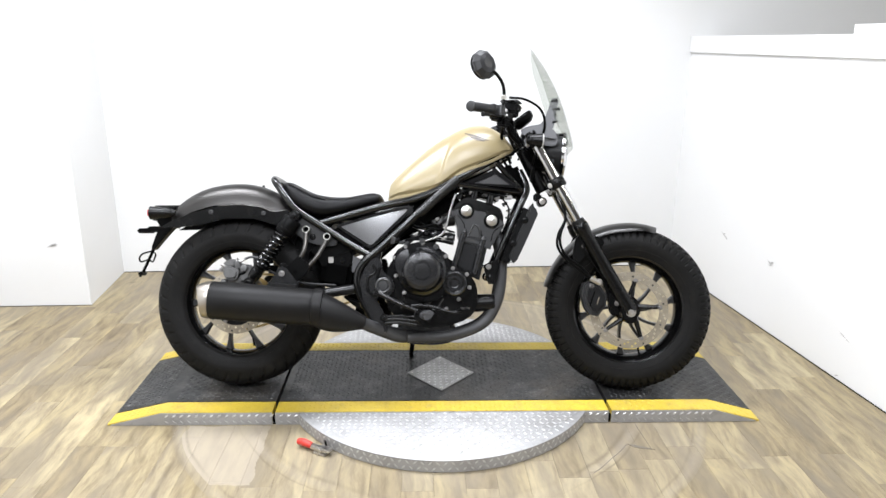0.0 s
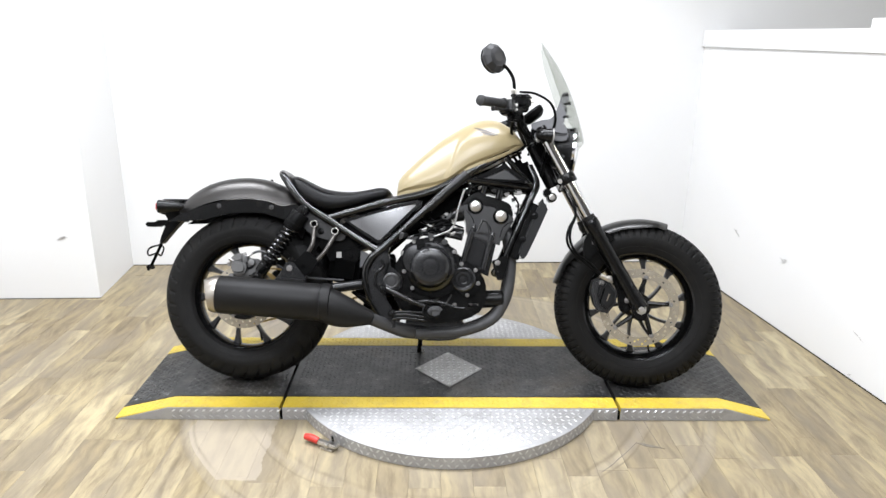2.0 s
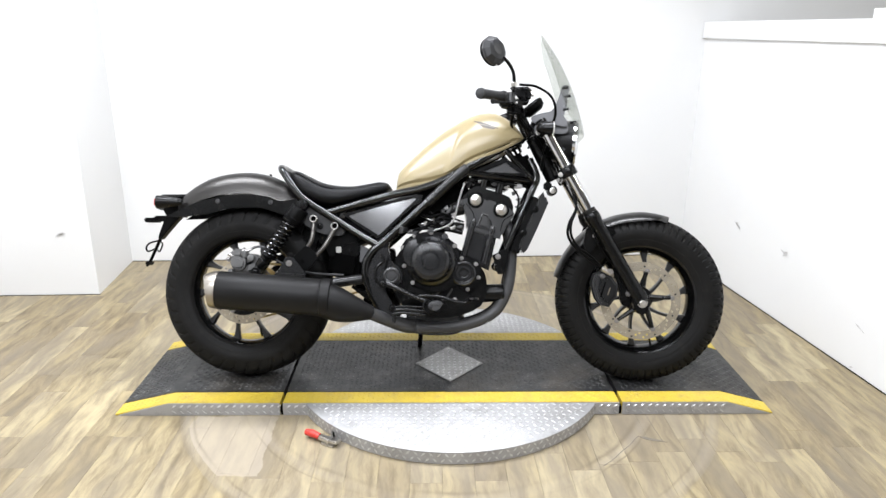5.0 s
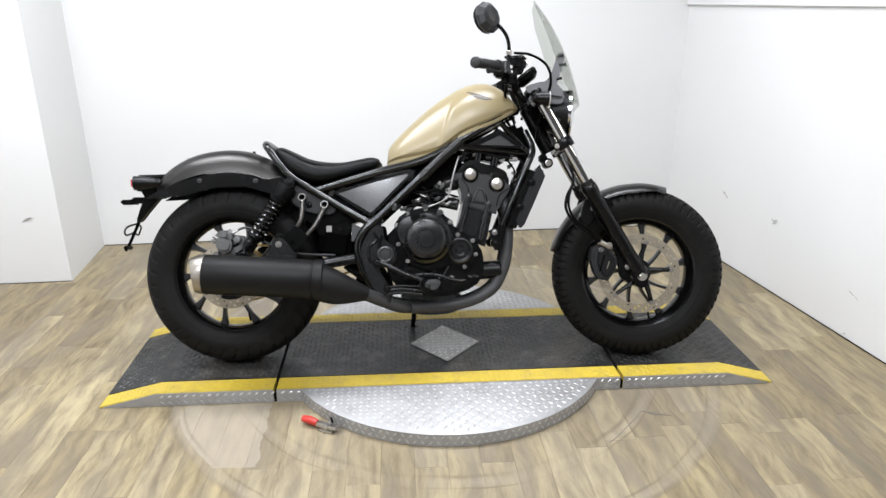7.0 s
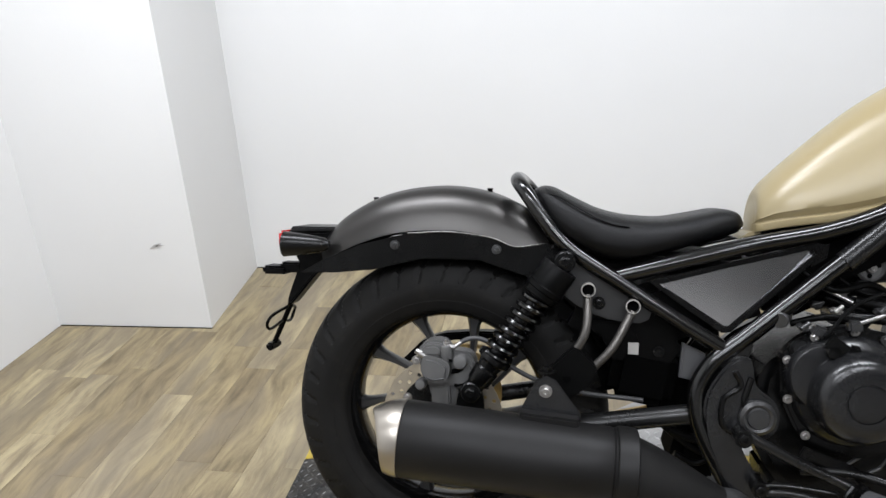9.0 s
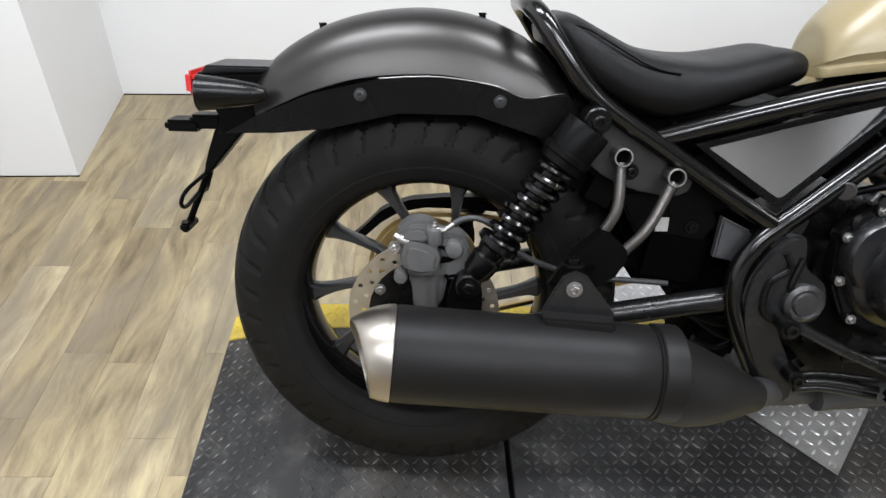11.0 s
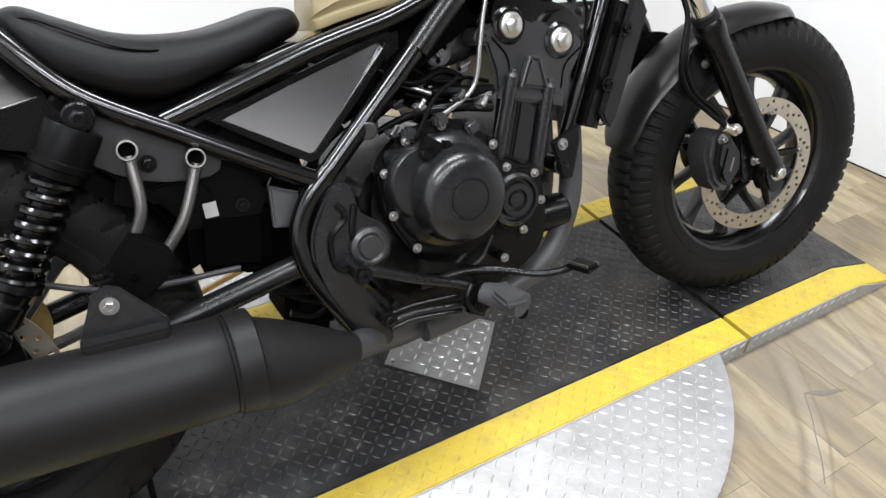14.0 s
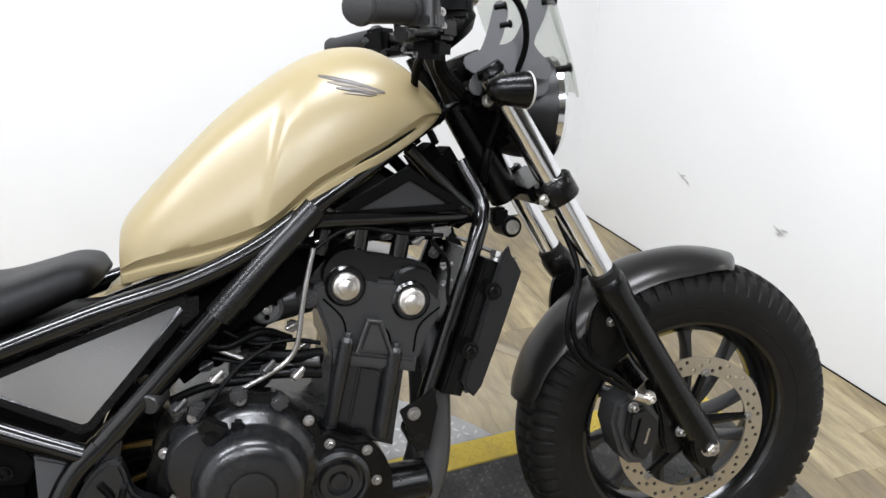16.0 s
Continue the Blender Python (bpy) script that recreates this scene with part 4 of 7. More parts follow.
bar_pts = [(0.166, -0.340, 1.052), (0.218, -0.275, 1.059), (0.270, -0.21, 1.062), (0.310, -0.14, 1.056), (0.330, -0.07, 1.038), (0.332, 0, 1.032)]
bar = part("handlebar", tube(bar_pts + [bar_side(p, 1) for p in bar_pts[-2::-1]], 0.0112, 14), SATIN, bike, "black tubular handlebar")
for sd in (-1, 1):
    f = lambda p, s=sd: bar_side(p, s)
    g0, g1 = Vector(f((0.159, -0.348, 1.051))), Vector(f((0.246, -0.236, 1.065)))
    part("grip", lathe([(0.012, 0.0), (0.0175, 0.002), (0.0195, 0.006), (0.0170, 0.014), (0.0165, 0.135), (0.0205, 0.140), (0.0205, 0.148), (0.017, 0.152)], g0, g1 - g0, 24), GRIP, bar, "ribbed grey-black rubber grip")
    part("bar_end", lathe([(0.012, -0.006), (0.0180, -0.003), (0.0185, 0.004)], g0, g1 - g0, 20), GRIP, bar)
    c = Vector(f((0.264, -0.212, 1.054)))
    part("switch_box", block(c, (0.052, 0.05, 0.052), 0.008, (0, 0, sd * -50)), PLASTIC, bar, "black switch housing")
    part("switch_button", block(c + Vector((-0.028, 0, 0.006)), (0.012, 0.018, 0.012), 0.003), GRIP, bar)
    lv = [f((0.290, -0.195, 1.040)), f((0.272, -0.255, 1.034)), f((0.238, -0.310, 1.027)), f((0.205, -0.350, 1.022))]
    part("lever", tube(lv, [0.009, 0.007, 0.006, 0.008], 10, flat=0.6), SATIN, bar, "black hand lever")
    part("lever_perch", block(Vector(f((0.292, -0.205, 1.044))), (0.04, 0.045, 0.03), 0.006, (0, 0, sd * -35)), SATIN, bar)
    part("riser", tube([(0.364, sd * 0.045, 0.955), (0.346, sd * 0.045, 1.0), (0.332, sd * 0.045, 1.034)], 0.015, 14), SATIN, bar, "black handlebar riser")
    part("riser_cap", block((0.332, sd * 0.045, 1.048), (0.036, 0.032, 0.014), 0.004), SATIN, bar)
res = part("brake_reservoir", block((0.314, -0.195, 1.078), (0.066, 0.048, 0.036), 0.007, (0, 4, -25)), PLASTIC, bike, "black front brake fluid reservoir")
part("reservoir_lid", block((0.314, -0.195, 1.100), (0.070, 0.052, 0.008), 0.003, (0, 4, -25)), SATIN, res)
for a, b in ((-0.024, 0), (0.024, 0)):
    part("lid_screw", lathe([(0.004, 0), (0.004, 0.002)], (0.314 + a, -0.195 - a * 0.4, 1.104), (0, 0, 1), 8), STEEL, res)

part("master_cylinder", join(rod((0.275, -0.225, 1.062), (0.335, -0.165, 1.062), 0.015), block((0.300, -0.190, 1.058), (0.05, 0.04, 0.03), 0.006, (0, 0, 42))), SATIN, res, "black brake master cylinder")
part("mirror_mount", join(rod((0.272, -0.240, 1.040), (0.274, -0.242, 1.078), 0.014), block((0.272, -0.236, 1.050), (0.034, 0.034, 0.022), 0.006, (0, 0, 40))), ENGINE_GREY, bike, "dark grey mirror clamp")
part("switch_lower", block((0.286, -0.200, 1.022), (0.040, 0.046, 0.030), 0.008, (0, 12, -48)), PLASTIC, bike, "black lower switch housing")
for p, q in (((0.300, -0.145, 1.000), (0.345, -0.10, 0.940)), ((0.308, -0.13, 1.005), (0.350, -0.09, 0.945)), ((0.318, -0.10, 1.005), (0.358, -0.07, 0.950))):
    part("wiring_sleeve", tube([p, ((p[0] + q[0]) / 2 - 0.012, (p[1] + q[1]) / 2, (p[2] + q[2]) / 2), q], 0.0075, 10), PLASTIC, bike, "black wiring sleeve")
part("gauge_housing", lathe([(0.030, -0.020), (0.046, -0.008), (0.050, 0.010), (0.046, 0.018), (0.0, 0.019)], (0.372, 0.0, 1.045), (-0.6, 0, 0.8), 32), PLASTIC, bike, "round black instrument housing")

# mirror
mirror = part("mirror", lathe([(0.018, -0.014), (0.040, -0.010), (0.052, 0.0), (0.0545, 0.008), (0.050, 0.014), (0.036, 0.026), (0.020, 0.031), (0.0, 0.032)], (0.201, -0.262, 1.192), (0.60, -0.79, 0.1), 10), MIRROR_BACK, bike, "round black mirror with a faceted back", smooth=12)
part("mirror_glass", lathe([(0.050, -0.011), (0.048, -0.0125), (0.0, -0.0125)], (0.201, -0.262, 1.192), (0.60, -0.79, 0.1), 32), CHROME, mirror)
part("mirror_stem", tube([(0.219, -0.268, 1.175), (0.246, -0.262, 1.162), (0.270, -0.252, 1.130), (0.277, -0.244, 1.095), (0.274, -0.240, 1.055)], 0.0062, 12), SATIN, mirror, "black curved mirror stem")
part("stem_nut", rod((0.275, -0.248, 1.072), (0.2755, -0.252, 1.086), 0.011, n=6), STEEL, mirror)

# cables at the bars
for pts, r in (([(0.30, -0.20, 1.09), (0.36, -0.19, 1.085), (0.42, -0.16, 1.055), (0.44, -0.13, 1.0), (0.42, -0.09, 0.93), (0.40, -0.06, 0.86)], 0.0048), ([(0.285, 0.22, 1.04), (0.35, 0.18, 1.03), (0.39, 0.12, 0.97), (0.36, 0.06, 0.90)], 0.0045), ([(0.29, -0.17, 1.02), (0.28, -0.10, 0.98), (0.29, -0.06, 0.93), (0.32, -0.04, 0.87)], 0.006), ([(0.30, 0.16, 1.03), (0.27, 0.08, 0.985), (0.27, 0.03, 0.94), (0.31, 0.02, 0.87)], 0.006)):
    part("control_cable", tube(pts, r, 8), PLASTIC, bike, "black control cable")
part("wiring_cover", block((0.392, 0, 0.980), (0.060, 0.12, 0.05), 0.014, (0, -20, 0)), PLASTIC, bike, "black cover over the top yoke")
# near-black block filled in as the shade below the yoke cover
part("wiring_cover", block((0.408, 0, 0.90), (0.05, 0.13, 0.10), 0.014, (0, -30, 0)), DARK, bike)

# tank
TS = [  # bottom x, z; top x, z; half width
    (-0.159, 0.714, -0.153, 0.768, 0.034), (-0.151, 0.716, -0.147, 0.796, 0.060), (-0.110, 0.726, -0.115, 0.832, 0.086), (-0.040, 0.738, -0.045, 0.896, 0.108),
    (0.020, 0.752, 0.012, 0.943, 0.122), (0.055, 0.768, 0.064, 0.977, 0.130), (0.113, 0.809, 0.120, 1.007, 0.132), (0.165, 0.833, 0.176, 1.024, 0.128), (0.220, 0.855, 0.232, 1.021, 0.118),
    (0.268, 0.878, 0.280, 0.994, 0.103), (0.303, 0.898, 0.314, 0.958, 0.085), (0.322, 0.909, 0.336, 0.926, 0.060)]
cols = [curve_points([(s[0], s[4], s[1]) for s in TS], 14), curve_points([(s[2], 0, s[3]) for s in TS], 14)]
rings = []
LIP = [(0.955, 0.0), (0.985, 0.001), (1.0, 0.004), (1.0, 0.0130), (0.985, 0.0140), (0.925, 0.0150), (0.915, 0.0170), (0.960, 0.0235), (0.995, 0.0275)]  # width share, metres up
shape = [(1.01, 0.24), (1.005, 0.30), (0.995, 0.36), (0.98, 0.43), (0.955, 0.50), (0.915, 0.58), (0.86, 0.66), (0.78, 0.74), (0.68, 0.82), (0.53, 0.895), (0.34, 0.955), (0.14, 0.99)]


def knee(x, z, v):
    """How far the hollow for the knee is pressed into the flank, behind a curved crease and above a sloping one."""
    def ease(f):
        f = max(0.0, min(1.0, f))
        return f * f * (3 - 2 * f)
    front = float(np.interp(z, (0.79, 0.8185, 0.855, 0.893, 0.922, 0.951, 0.985), (0.035, 0.053, 0.064, 0.077, 0.089, 0.114, 0.145)))
    down = 0.40 + 0.60 * ease((v - 0.18) / 0.40)
    return 0.0105 * ease((front - x) / 0.012) * down * ease((0.95 - v) / 0.30) * ease((x + 0.150) / 0.14)



for b, t in zip(*cols):
    w = b.y
    base, topp = Vector((b.x, 0, b.z)), Vector((t.x, 0, t.z))
    half = []
    tall = (topp - base).length
    low = [(u, min(d / tall, 0.20 + 0.1 * k / len(LIP)) if tall > 0.02 else d / 0.4) for k, (u, d) in enumerate(LIP)]
    for u, v in low + [(u, max(v, low[-1][1] + 0.01 * (k + 1))) for k, (u, v) in enumerate(shape)]:
        p = base.lerp(topp, min(v, 0.995))
        p.y = u * w - (knee(p.x, p.z, v) if len(half) > 4 else 0)
        half.append(p)
    ring = [Vector((p.x, -p.y, p.z)) for p in half] + [topp] + half[::-1]
    rings.append(ring)
tank = part("fuel_tank", skin(bmesh.new(), rings), TANK, bike, "matt sand-beige fuel tank with a pressed lower seam", smooth=32)
part("tank_flange", slab([[(-0.182, 0.702), (-0.145, 0.711), (-0.143, 0.717), (-0.165, 0.714)]], -0.045, 0.045, 0.001), TANK, tank)
# wing-shaped emblem as plain bars
def on_tank(x, z):
    """The half width of the tank's flank at x and z."""
    best = min(range(len(cols[0])), key=lambda i: abs(cols[0][i].x * 0.4 + cols[1][i].x * 0.6 - x))
    b, t = cols[0][best], cols[1][best]
    v = max(0.05, min(0.97, (z - b.z) / max(1e-3, t.z - b.z)))
    return b.y * float(np.interp(v, [q[1] for q in shape], [q[0] for q in shape]))


for p0, p1, w, mat in (((0.140, 0.9790), (0.2290, 0.9490), 0.0036, DECAL_DARK), ((0.150, 0.9690), (0.222, 0.9490), 0.0032, DECAL), ((0.160, 0.9600), (0.216, 0.9470), 0.0030, DECAL_DARK), ((0.170, 0.9520), (0.210, 0.9450), 0.0018, DECAL)):
    for sd in (-1, 1):
        bmx = bmesh.new()
        rows = []
        for i in range(9):
            f = i / 8
            x, z = p0[0] + (p1[0] - p0[0]) * f, p0[1] + (p1[1] - p0[1]) * f + 0.004 * f * (1 - f)
            h = w * (0.15 + math.sin(math.pi * min(1.0, 0.1 + 0.8 * f)))
            rows.append([bmx.verts.new((x, sd * (on_tank(x, z + k * h) + lift), z + k * h)) for k, lift in ((-1, 0.0002), (-0.6, 0.0011), (0.6, 0.0011), (1, 0.0002))])
        for r0, r1 in zip(rows, rows[1:]):
            for k in range(3):
                bmx.faces.new((r0[k], r0[k + 1], r1[k + 1], r1[k]))
        part("emblem_bar", bmx, mat, tank, "plain emblem stripe")

# seat
SS = [(-0.562, 0.742, -0.570, 0.768, 0.075), (-0.545, 0.735, -0.556, 0.784, 0.105), (-0.515, 0.705, -0.530, 0.789, 0.130), (-0.475, 0.680, -0.487, 0.769, 0.142), (-0.430, 0.660, -0.435, 0.745, 0.145), (-0.385, 0.655, -0.380, 0.733, 0.140),
      (-0.325, 0.668, -0.318, 0.730, 0.130), (-0.265, 0.684, -0.262, 0.739, 0.115), (-0.220, 0.697, -0.220, 0.747, 0.100), (-0.192, 0.706, -0.190, 0.742, 0.084), (-0.178, 0.716, -0.178, 0.726, 0.055)]
cols2 = [curve_points([(s[0], s[4], s[1]) for s in SS], 5), curve_points([(s[2], 0, s[3]) for s in SS], 5)]
rings2 = []
sshape = [(0.90, 0.0), (0.985, 0.14), (1.0, 0.34), (0.985, 0.55), (0.92, 0.75), (0.80, 0.89), (0.62, 0.96), (0.36, 0.985)]
for b, t in zip(*cols2):
    base, topp = Vector((b.x, 0, b.z)), Vector((t.x, 0, t.z))
    rings2.append([base.lerp(topp, v) + Vector((0, -u * b.y, 0)) for u, v in sshape] + [topp - Vector((0, 0, 0.002))] + [base.lerp(topp, v) + Vector((0, u * b.y, 0)) for u, v in sshape[::-1]])
seat = part("seat", skin(bmesh.new(), rings2), SEAT, bike, "black vinyl solo seat with stitched seam", smooth=55)
for sd in (-1, 1):
    part("seam", tube([(b.x, sd * b.y * 0.93, b.z + (t.z - b.z) * 0.76) for b, t in list(zip(*cols2))[4:26:3]], 0.0016, 6, 3), PLASTIC, seat, "stitched seam")
part("seat_pan", block((-0.36, 0, 0.657), (0.34, 0.20, 0.03), 0.01, (0, 3, 0)), PLASTIC, seat)

def pillow(outline, y, thick, bulge):
    """A plate whose face rolls softly inwards at its front."""
    cx, cz = sum(p[0] for p in outline) / len(outline), sum(p[1] for p in outline) / len(outline)
    pts = []
    for (x0, z0), (x1, z1) in zip(outline, outline[1:] + outline[:1]):
        pts += [(x0 + (x1 - x0) * k / 5, z0 + (z1 - z0) * k / 5) for k in range(5)]

    def roll(x, z):
        u, v = (x + 0.215) * 0.96 + (z - 0.615) * 0.27, (z - 0.615) * 0.96 - (x + 0.215) * 0.27
        return bulge * (0.9 - 40 * u * u - 8 * v * v)
    rings = [[Vector((x, y + roll(x, z) - thick, z)) for x, z in pts]]
    for f in (1.0, 0.985, 0.95, 0.90, 0.83, 0.75, 0.66, 0.57, 0.48, 0.39, 0.30, 0.20, 0.11, 0.04):
        h = thick * (0.5 if f == 1.0 else 1.0)
        rings.append([Vector((cx + (x - cx) * f, y + h + roll(cx + (x - cx) * f, cz + (z - cz) * f), cz + (z - cz) * f)) for x, z in pts])
    return skin(bmesh.new(), rings)


# frame
R0 = 0.0155
frame_root = part("frame", tube([(-0.214, -0.137, 0.510), (-0.152, -0.135, 0.565), (-0.031, -0.135, 0.676), (0.044, -0.132, 0.744), (0.112, -0.128, 0.800)], R0, 16), GLOSS, bike, "glossy black tubular frame")
part("frame_tube", tube([(-0.214, 0.137, 0.510), (-0.031, 0.135, 0.672), (0.112, 0.128, 0.800)], R0, 16), GLOSS, frame_root)
for sd in (-1, 1):
    s = sd
    part("upper_rail", tube([(-0.415, s * 0.125, 0.632), (-0.194, s * 0.130, 0.693), (-0.062, s * 0.130, 0.722), (0.032, s * 0.128, 0.757), (0.112, s * 0.122, 0.803), (0.19, s * 0.108, 0.846), (0.262, s * 0.085, 0.886), (0.325, s * 0.045, 0.915)], R0 * 0.95, 14), GLOSS, frame_root)
    part("tube_sleeve", tube([(-0.034, s * 0.135, 0.670), (0.04, s * 0.133, 0.738), (0.112, s * 0.128, 0.800)], R0 * 1.22, 16), TUBE, frame_root)
    part("cradle_tube", tube([(-0.200, s * 0.137, 0.524), (-0.238, s * 0.140, 0.490), (-0.262, s * 0.142, 0.446), (-0.262, s * 0.142, 0.395), (-0.240, s * 0.142, 0.335), (-0.205, s * 0.140, 0.270), (-0.178, s * 0.138, 0.222)], R0, 14), GLOSS, frame_root)
    part("cross_tube", tube([(0.105, s * 0.122, 0.782), (0.154, s * 0.110, 0.777), (0.372, s * 0.062, 0.752)], 0.012, 12, 1), GLOSS, frame_root)
    part("down_tube", tube([(0.352, s * 0.055, 0.84), (0.376, s * 0.075, 0.77), (0.354, s * 0.092, 0.712), (0.309, s * 0.098, 0.612), (0.231, s * 0.096, 0.428)], 0.0135, 14), GLOSS, frame_root)
    part("tube_end", join(rod((0.231, s * 0.112, 0.430), (0.231, s * 0.075, 0.430), 0.018), bolt((0.231, s * 0.112, 0.430), 0.009, (0, s, 0))), GLOSS, frame_root)
    part("diagonal_tube", tube([(0.262, s * 0.09, 0.868), (0.300, s * 0.085, 0.822), (0.368, s * 0.07, 0.752)], 0.011, 12, 1), GLOSS, frame_root)
    tri = [(0.128, 0.785), (0.255, 0.842), (0.352, 0.768), (0.30, 0.772)]
    inner = [(0.176, 0.787), (0.256, 0.822), (0.312, 0.781)]
    part("frame_cover", slab([tri, inner], s * 0.100 - 0.006, s * 0.100 + 0.006, 0.002), PLASTIC, frame_root, "black plastic triangular frame cover")
    part("cover_inset", slab([inner], s * 0.096 - 0.003, s * 0.096 + 0.003, 0.0), ENGINE_GREY, frame_root)
    for p in ((0.335, 0.772), (0.145, 0.786)):
        part("cover_screw", bolt((p[0], s * 0.107, p[1]), 0.005, (0, s, 0), 0.005), SATIN, frame_root)
    # side panel
    part("side_panel", pillow([(-0.346, 0.626), (-0.21, 0.663), (-0.072, 0.700), (-0.062, 0.688), (-0.136, 0.618), (-0.210, 0.547), (-0.222, 0.545), (-0.284, 0.586)], s * 0.108, s * 0.008, s * 0.013), PANEL, frame_root, "satin grey triangular side panel")
    edge = [(-0.350, 0.628), (-0.21, 0.667), (-0.072, 0.704), (-0.058, 0.690), (-0.134, 0.614), (-0.208, 0.542), (-0.223, 0.540), (-0.287, 0.583)]
    inner_edge = [(-0.330, 0.623), (-0.21, 0.657), (-0.082, 0.691), (-0.076, 0.686), (-0.142, 0.622), (-0.212, 0.554), (-0.220, 0.553), (-0.276, 0.589)]
    part("panel_rim", slab([edge, inner_edge], s * 0.123 - 0.0065, s * 0.123 + 0.0065, 0.002), SATIN, frame_root, "black raised edge of the side panel")
    part("panel_tab", slab([[(-0.075, 0.700), (-0.055, 0.700), (-0.058, 0.676), (-0.082, 0.660)]], s * 0.124 - 0.004, s * 0.124 + 0.004, 0.001), SATIN, frame_root)
part("joint_gusset", slab([smooth_outline([(-0.25, 0.50), (-0.21, 0.525), (-0.175, 0.53), (-0.185, 0.495), (-0.215, 0.478)])], -0.146, -0.124, 0.003), GLOSS, frame_root)
hoop = [(-0.214, -0.137, 0.510), (-0.298, -0.135, 0.560), (-0.398, -0.132, 0.624), (-0.473, -0.130, 0.672), (-0.510, -0.127, 0.704), (-0.543, -0.122, 0.746), (-0.573, -0.110, 0.788), (-0.588, -0.080, 0.806), (-0.592, -0.03, 0.811)]
part("seat_hoop", tube(hoop + mirrored(hoop[::-1]), 0.0142, 16, 5), GLOSS, frame_root, "glossy black hoop behind the seat")

# dark centre of the machine: near-black blocks stand in for its deep shade
part("airbox", block((-0.02, 0, 0.67), (0.30, 0.16, 0.13), 0.03, (0, -28, 0)), DARK, bike, "near-black air box, coloured as deep shade")
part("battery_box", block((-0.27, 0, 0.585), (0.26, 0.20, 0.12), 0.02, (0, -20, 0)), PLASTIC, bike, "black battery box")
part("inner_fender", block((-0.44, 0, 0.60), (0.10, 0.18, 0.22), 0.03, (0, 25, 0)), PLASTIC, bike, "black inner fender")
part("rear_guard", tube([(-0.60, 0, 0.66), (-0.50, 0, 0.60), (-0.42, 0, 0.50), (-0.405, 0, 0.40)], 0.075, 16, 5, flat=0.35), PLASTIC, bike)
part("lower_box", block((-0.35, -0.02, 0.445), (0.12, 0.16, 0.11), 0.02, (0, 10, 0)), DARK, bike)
ecu = part("side_box", slab([[(-0.445, 0.548), (-0.31, 0.556), (-0.285, 0.50), (-0.305, 0.470), (-0.405, 0.474)]], -0.096, -0.066, 0.004), PLASTIC, bike, "black plastic electrics cover")
part("side_label", block((-0.370, -0.0968, 0.498), (0.019, 0.001, 0.022), 0.0), LABEL, ecu, "blank white square sticker")
part("box_screw", bolt((-0.325, -0.098, 0.495), 0.007), SATIN, ecu)
part("lower_cover", slab([[(-0.285, 0.515), (-0.225, 0.487), (-0.255, 0.445), (-0.290, 0.452)]], -0.112, -0.095, 0.003), SCREEN_BRACKET, bike, "dark grey cover behind the frame joint")
part("gusset_plate", slab([smooth_outline([(-0.50, 0.66), (-0.455, 0.66), (-0.35, 0.585), (-0.36, 0.55), (-0.45, 0.565), (-0.52, 0.62)], 3)], -0.120, -0.108, 0.003), ENGINE_GREY, frame_root, "dark grey gusset plate")
for p in ((-0.435, 0.585), (-0.505, 0.66)):
    part("gusset_bolt", bolt((p[0], -0.121, p[1]), 0.008), SATIN, frame_root)
part("key_lock", join(rod((0.442, -0.040, 0.722), (0.442, 0.01, 0.722), 0.018), block((0.425, -0.02, 0.74), (0.03, 0.03, 0.03), 0.005)), PLASTIC, bike, "black ignition lock")
part("key_slot", lathe([(0.012, 0), (0.012, 0.003), (0.0085, 0.0035), (0.0075, 0.001), (0.0, 0.001)], (0.442, -0.040, 0.722), (0, -1, 0), 18), STEEL, bike)

# engine
part("crankcase", slab([smooth_outline([(-0.14, 0.49), (-0.03, 0.545), (0.09, 0.49), (0.165, 0.43), (0.185, 0.36), (0.16, 0.285), (0.05, 0.245), (-0.09, 0.255), (-0.155, 0.33), (-0.160, 0.41)], 3)], -0.128, 0.135, 0.015), SATIN, bike, "black cast engine casing")
CC = (-0.021, 0.455)
flange = smooth_outline([(-0.131, 0.508), (-0.110, 0.535), (-0.084, 0.553), (-0.052, 0.560), (-0.020, 0.566), (0.008, 0.560), (0.030, 0.554), (0.050, 0.532), (0.072, 0.513), (0.084, 0.46), (0.078, 0.405), (0.056, 0.365), (0.012, 0.340), (-0.045, 0.345), (-0.090, 0.366), (-0.112, 0.40), (-0.127, 0.437), (-0.130, 0.47)], 3)
cc = part("clutch_cover", slab([flange], -0.156, -0.126, 0.005), SATIN, bike, "round black clutch cover with bolts")
part("cover_drum", lathe([(0.096, -0.004), (0.092, 0.010), (0.086, 0.019), (0.0780, 0.0245), (0.0750, 0.030), (0.0735, 0.042), (0.0718, 0.054), (0.0680, 0.063), (0.0615, 0.0695), (0.0530, 0.0722), (0.0400, 0.0732), (0.0325, 0.0733), (0.0313, 0.0715), (0.0298, 0.0715), (0.0287, 0.0742), (0.0200, 0.0748), (0.0, 0.0750)], (CC[0], -0.156, CC[1]), (0, -1, 0), 64), ENGINE, cc)
part("drum_shoulder", lathe([(0.060, 0.0), (0.060, 0.020), (0.054, 0.028), (0.036, 0.031), (0.0, 0.031)], (CC[0] - 0.046, -0.154, CC[1] + 0.026), (0, -1, 0), 40), ENGINE, cc)
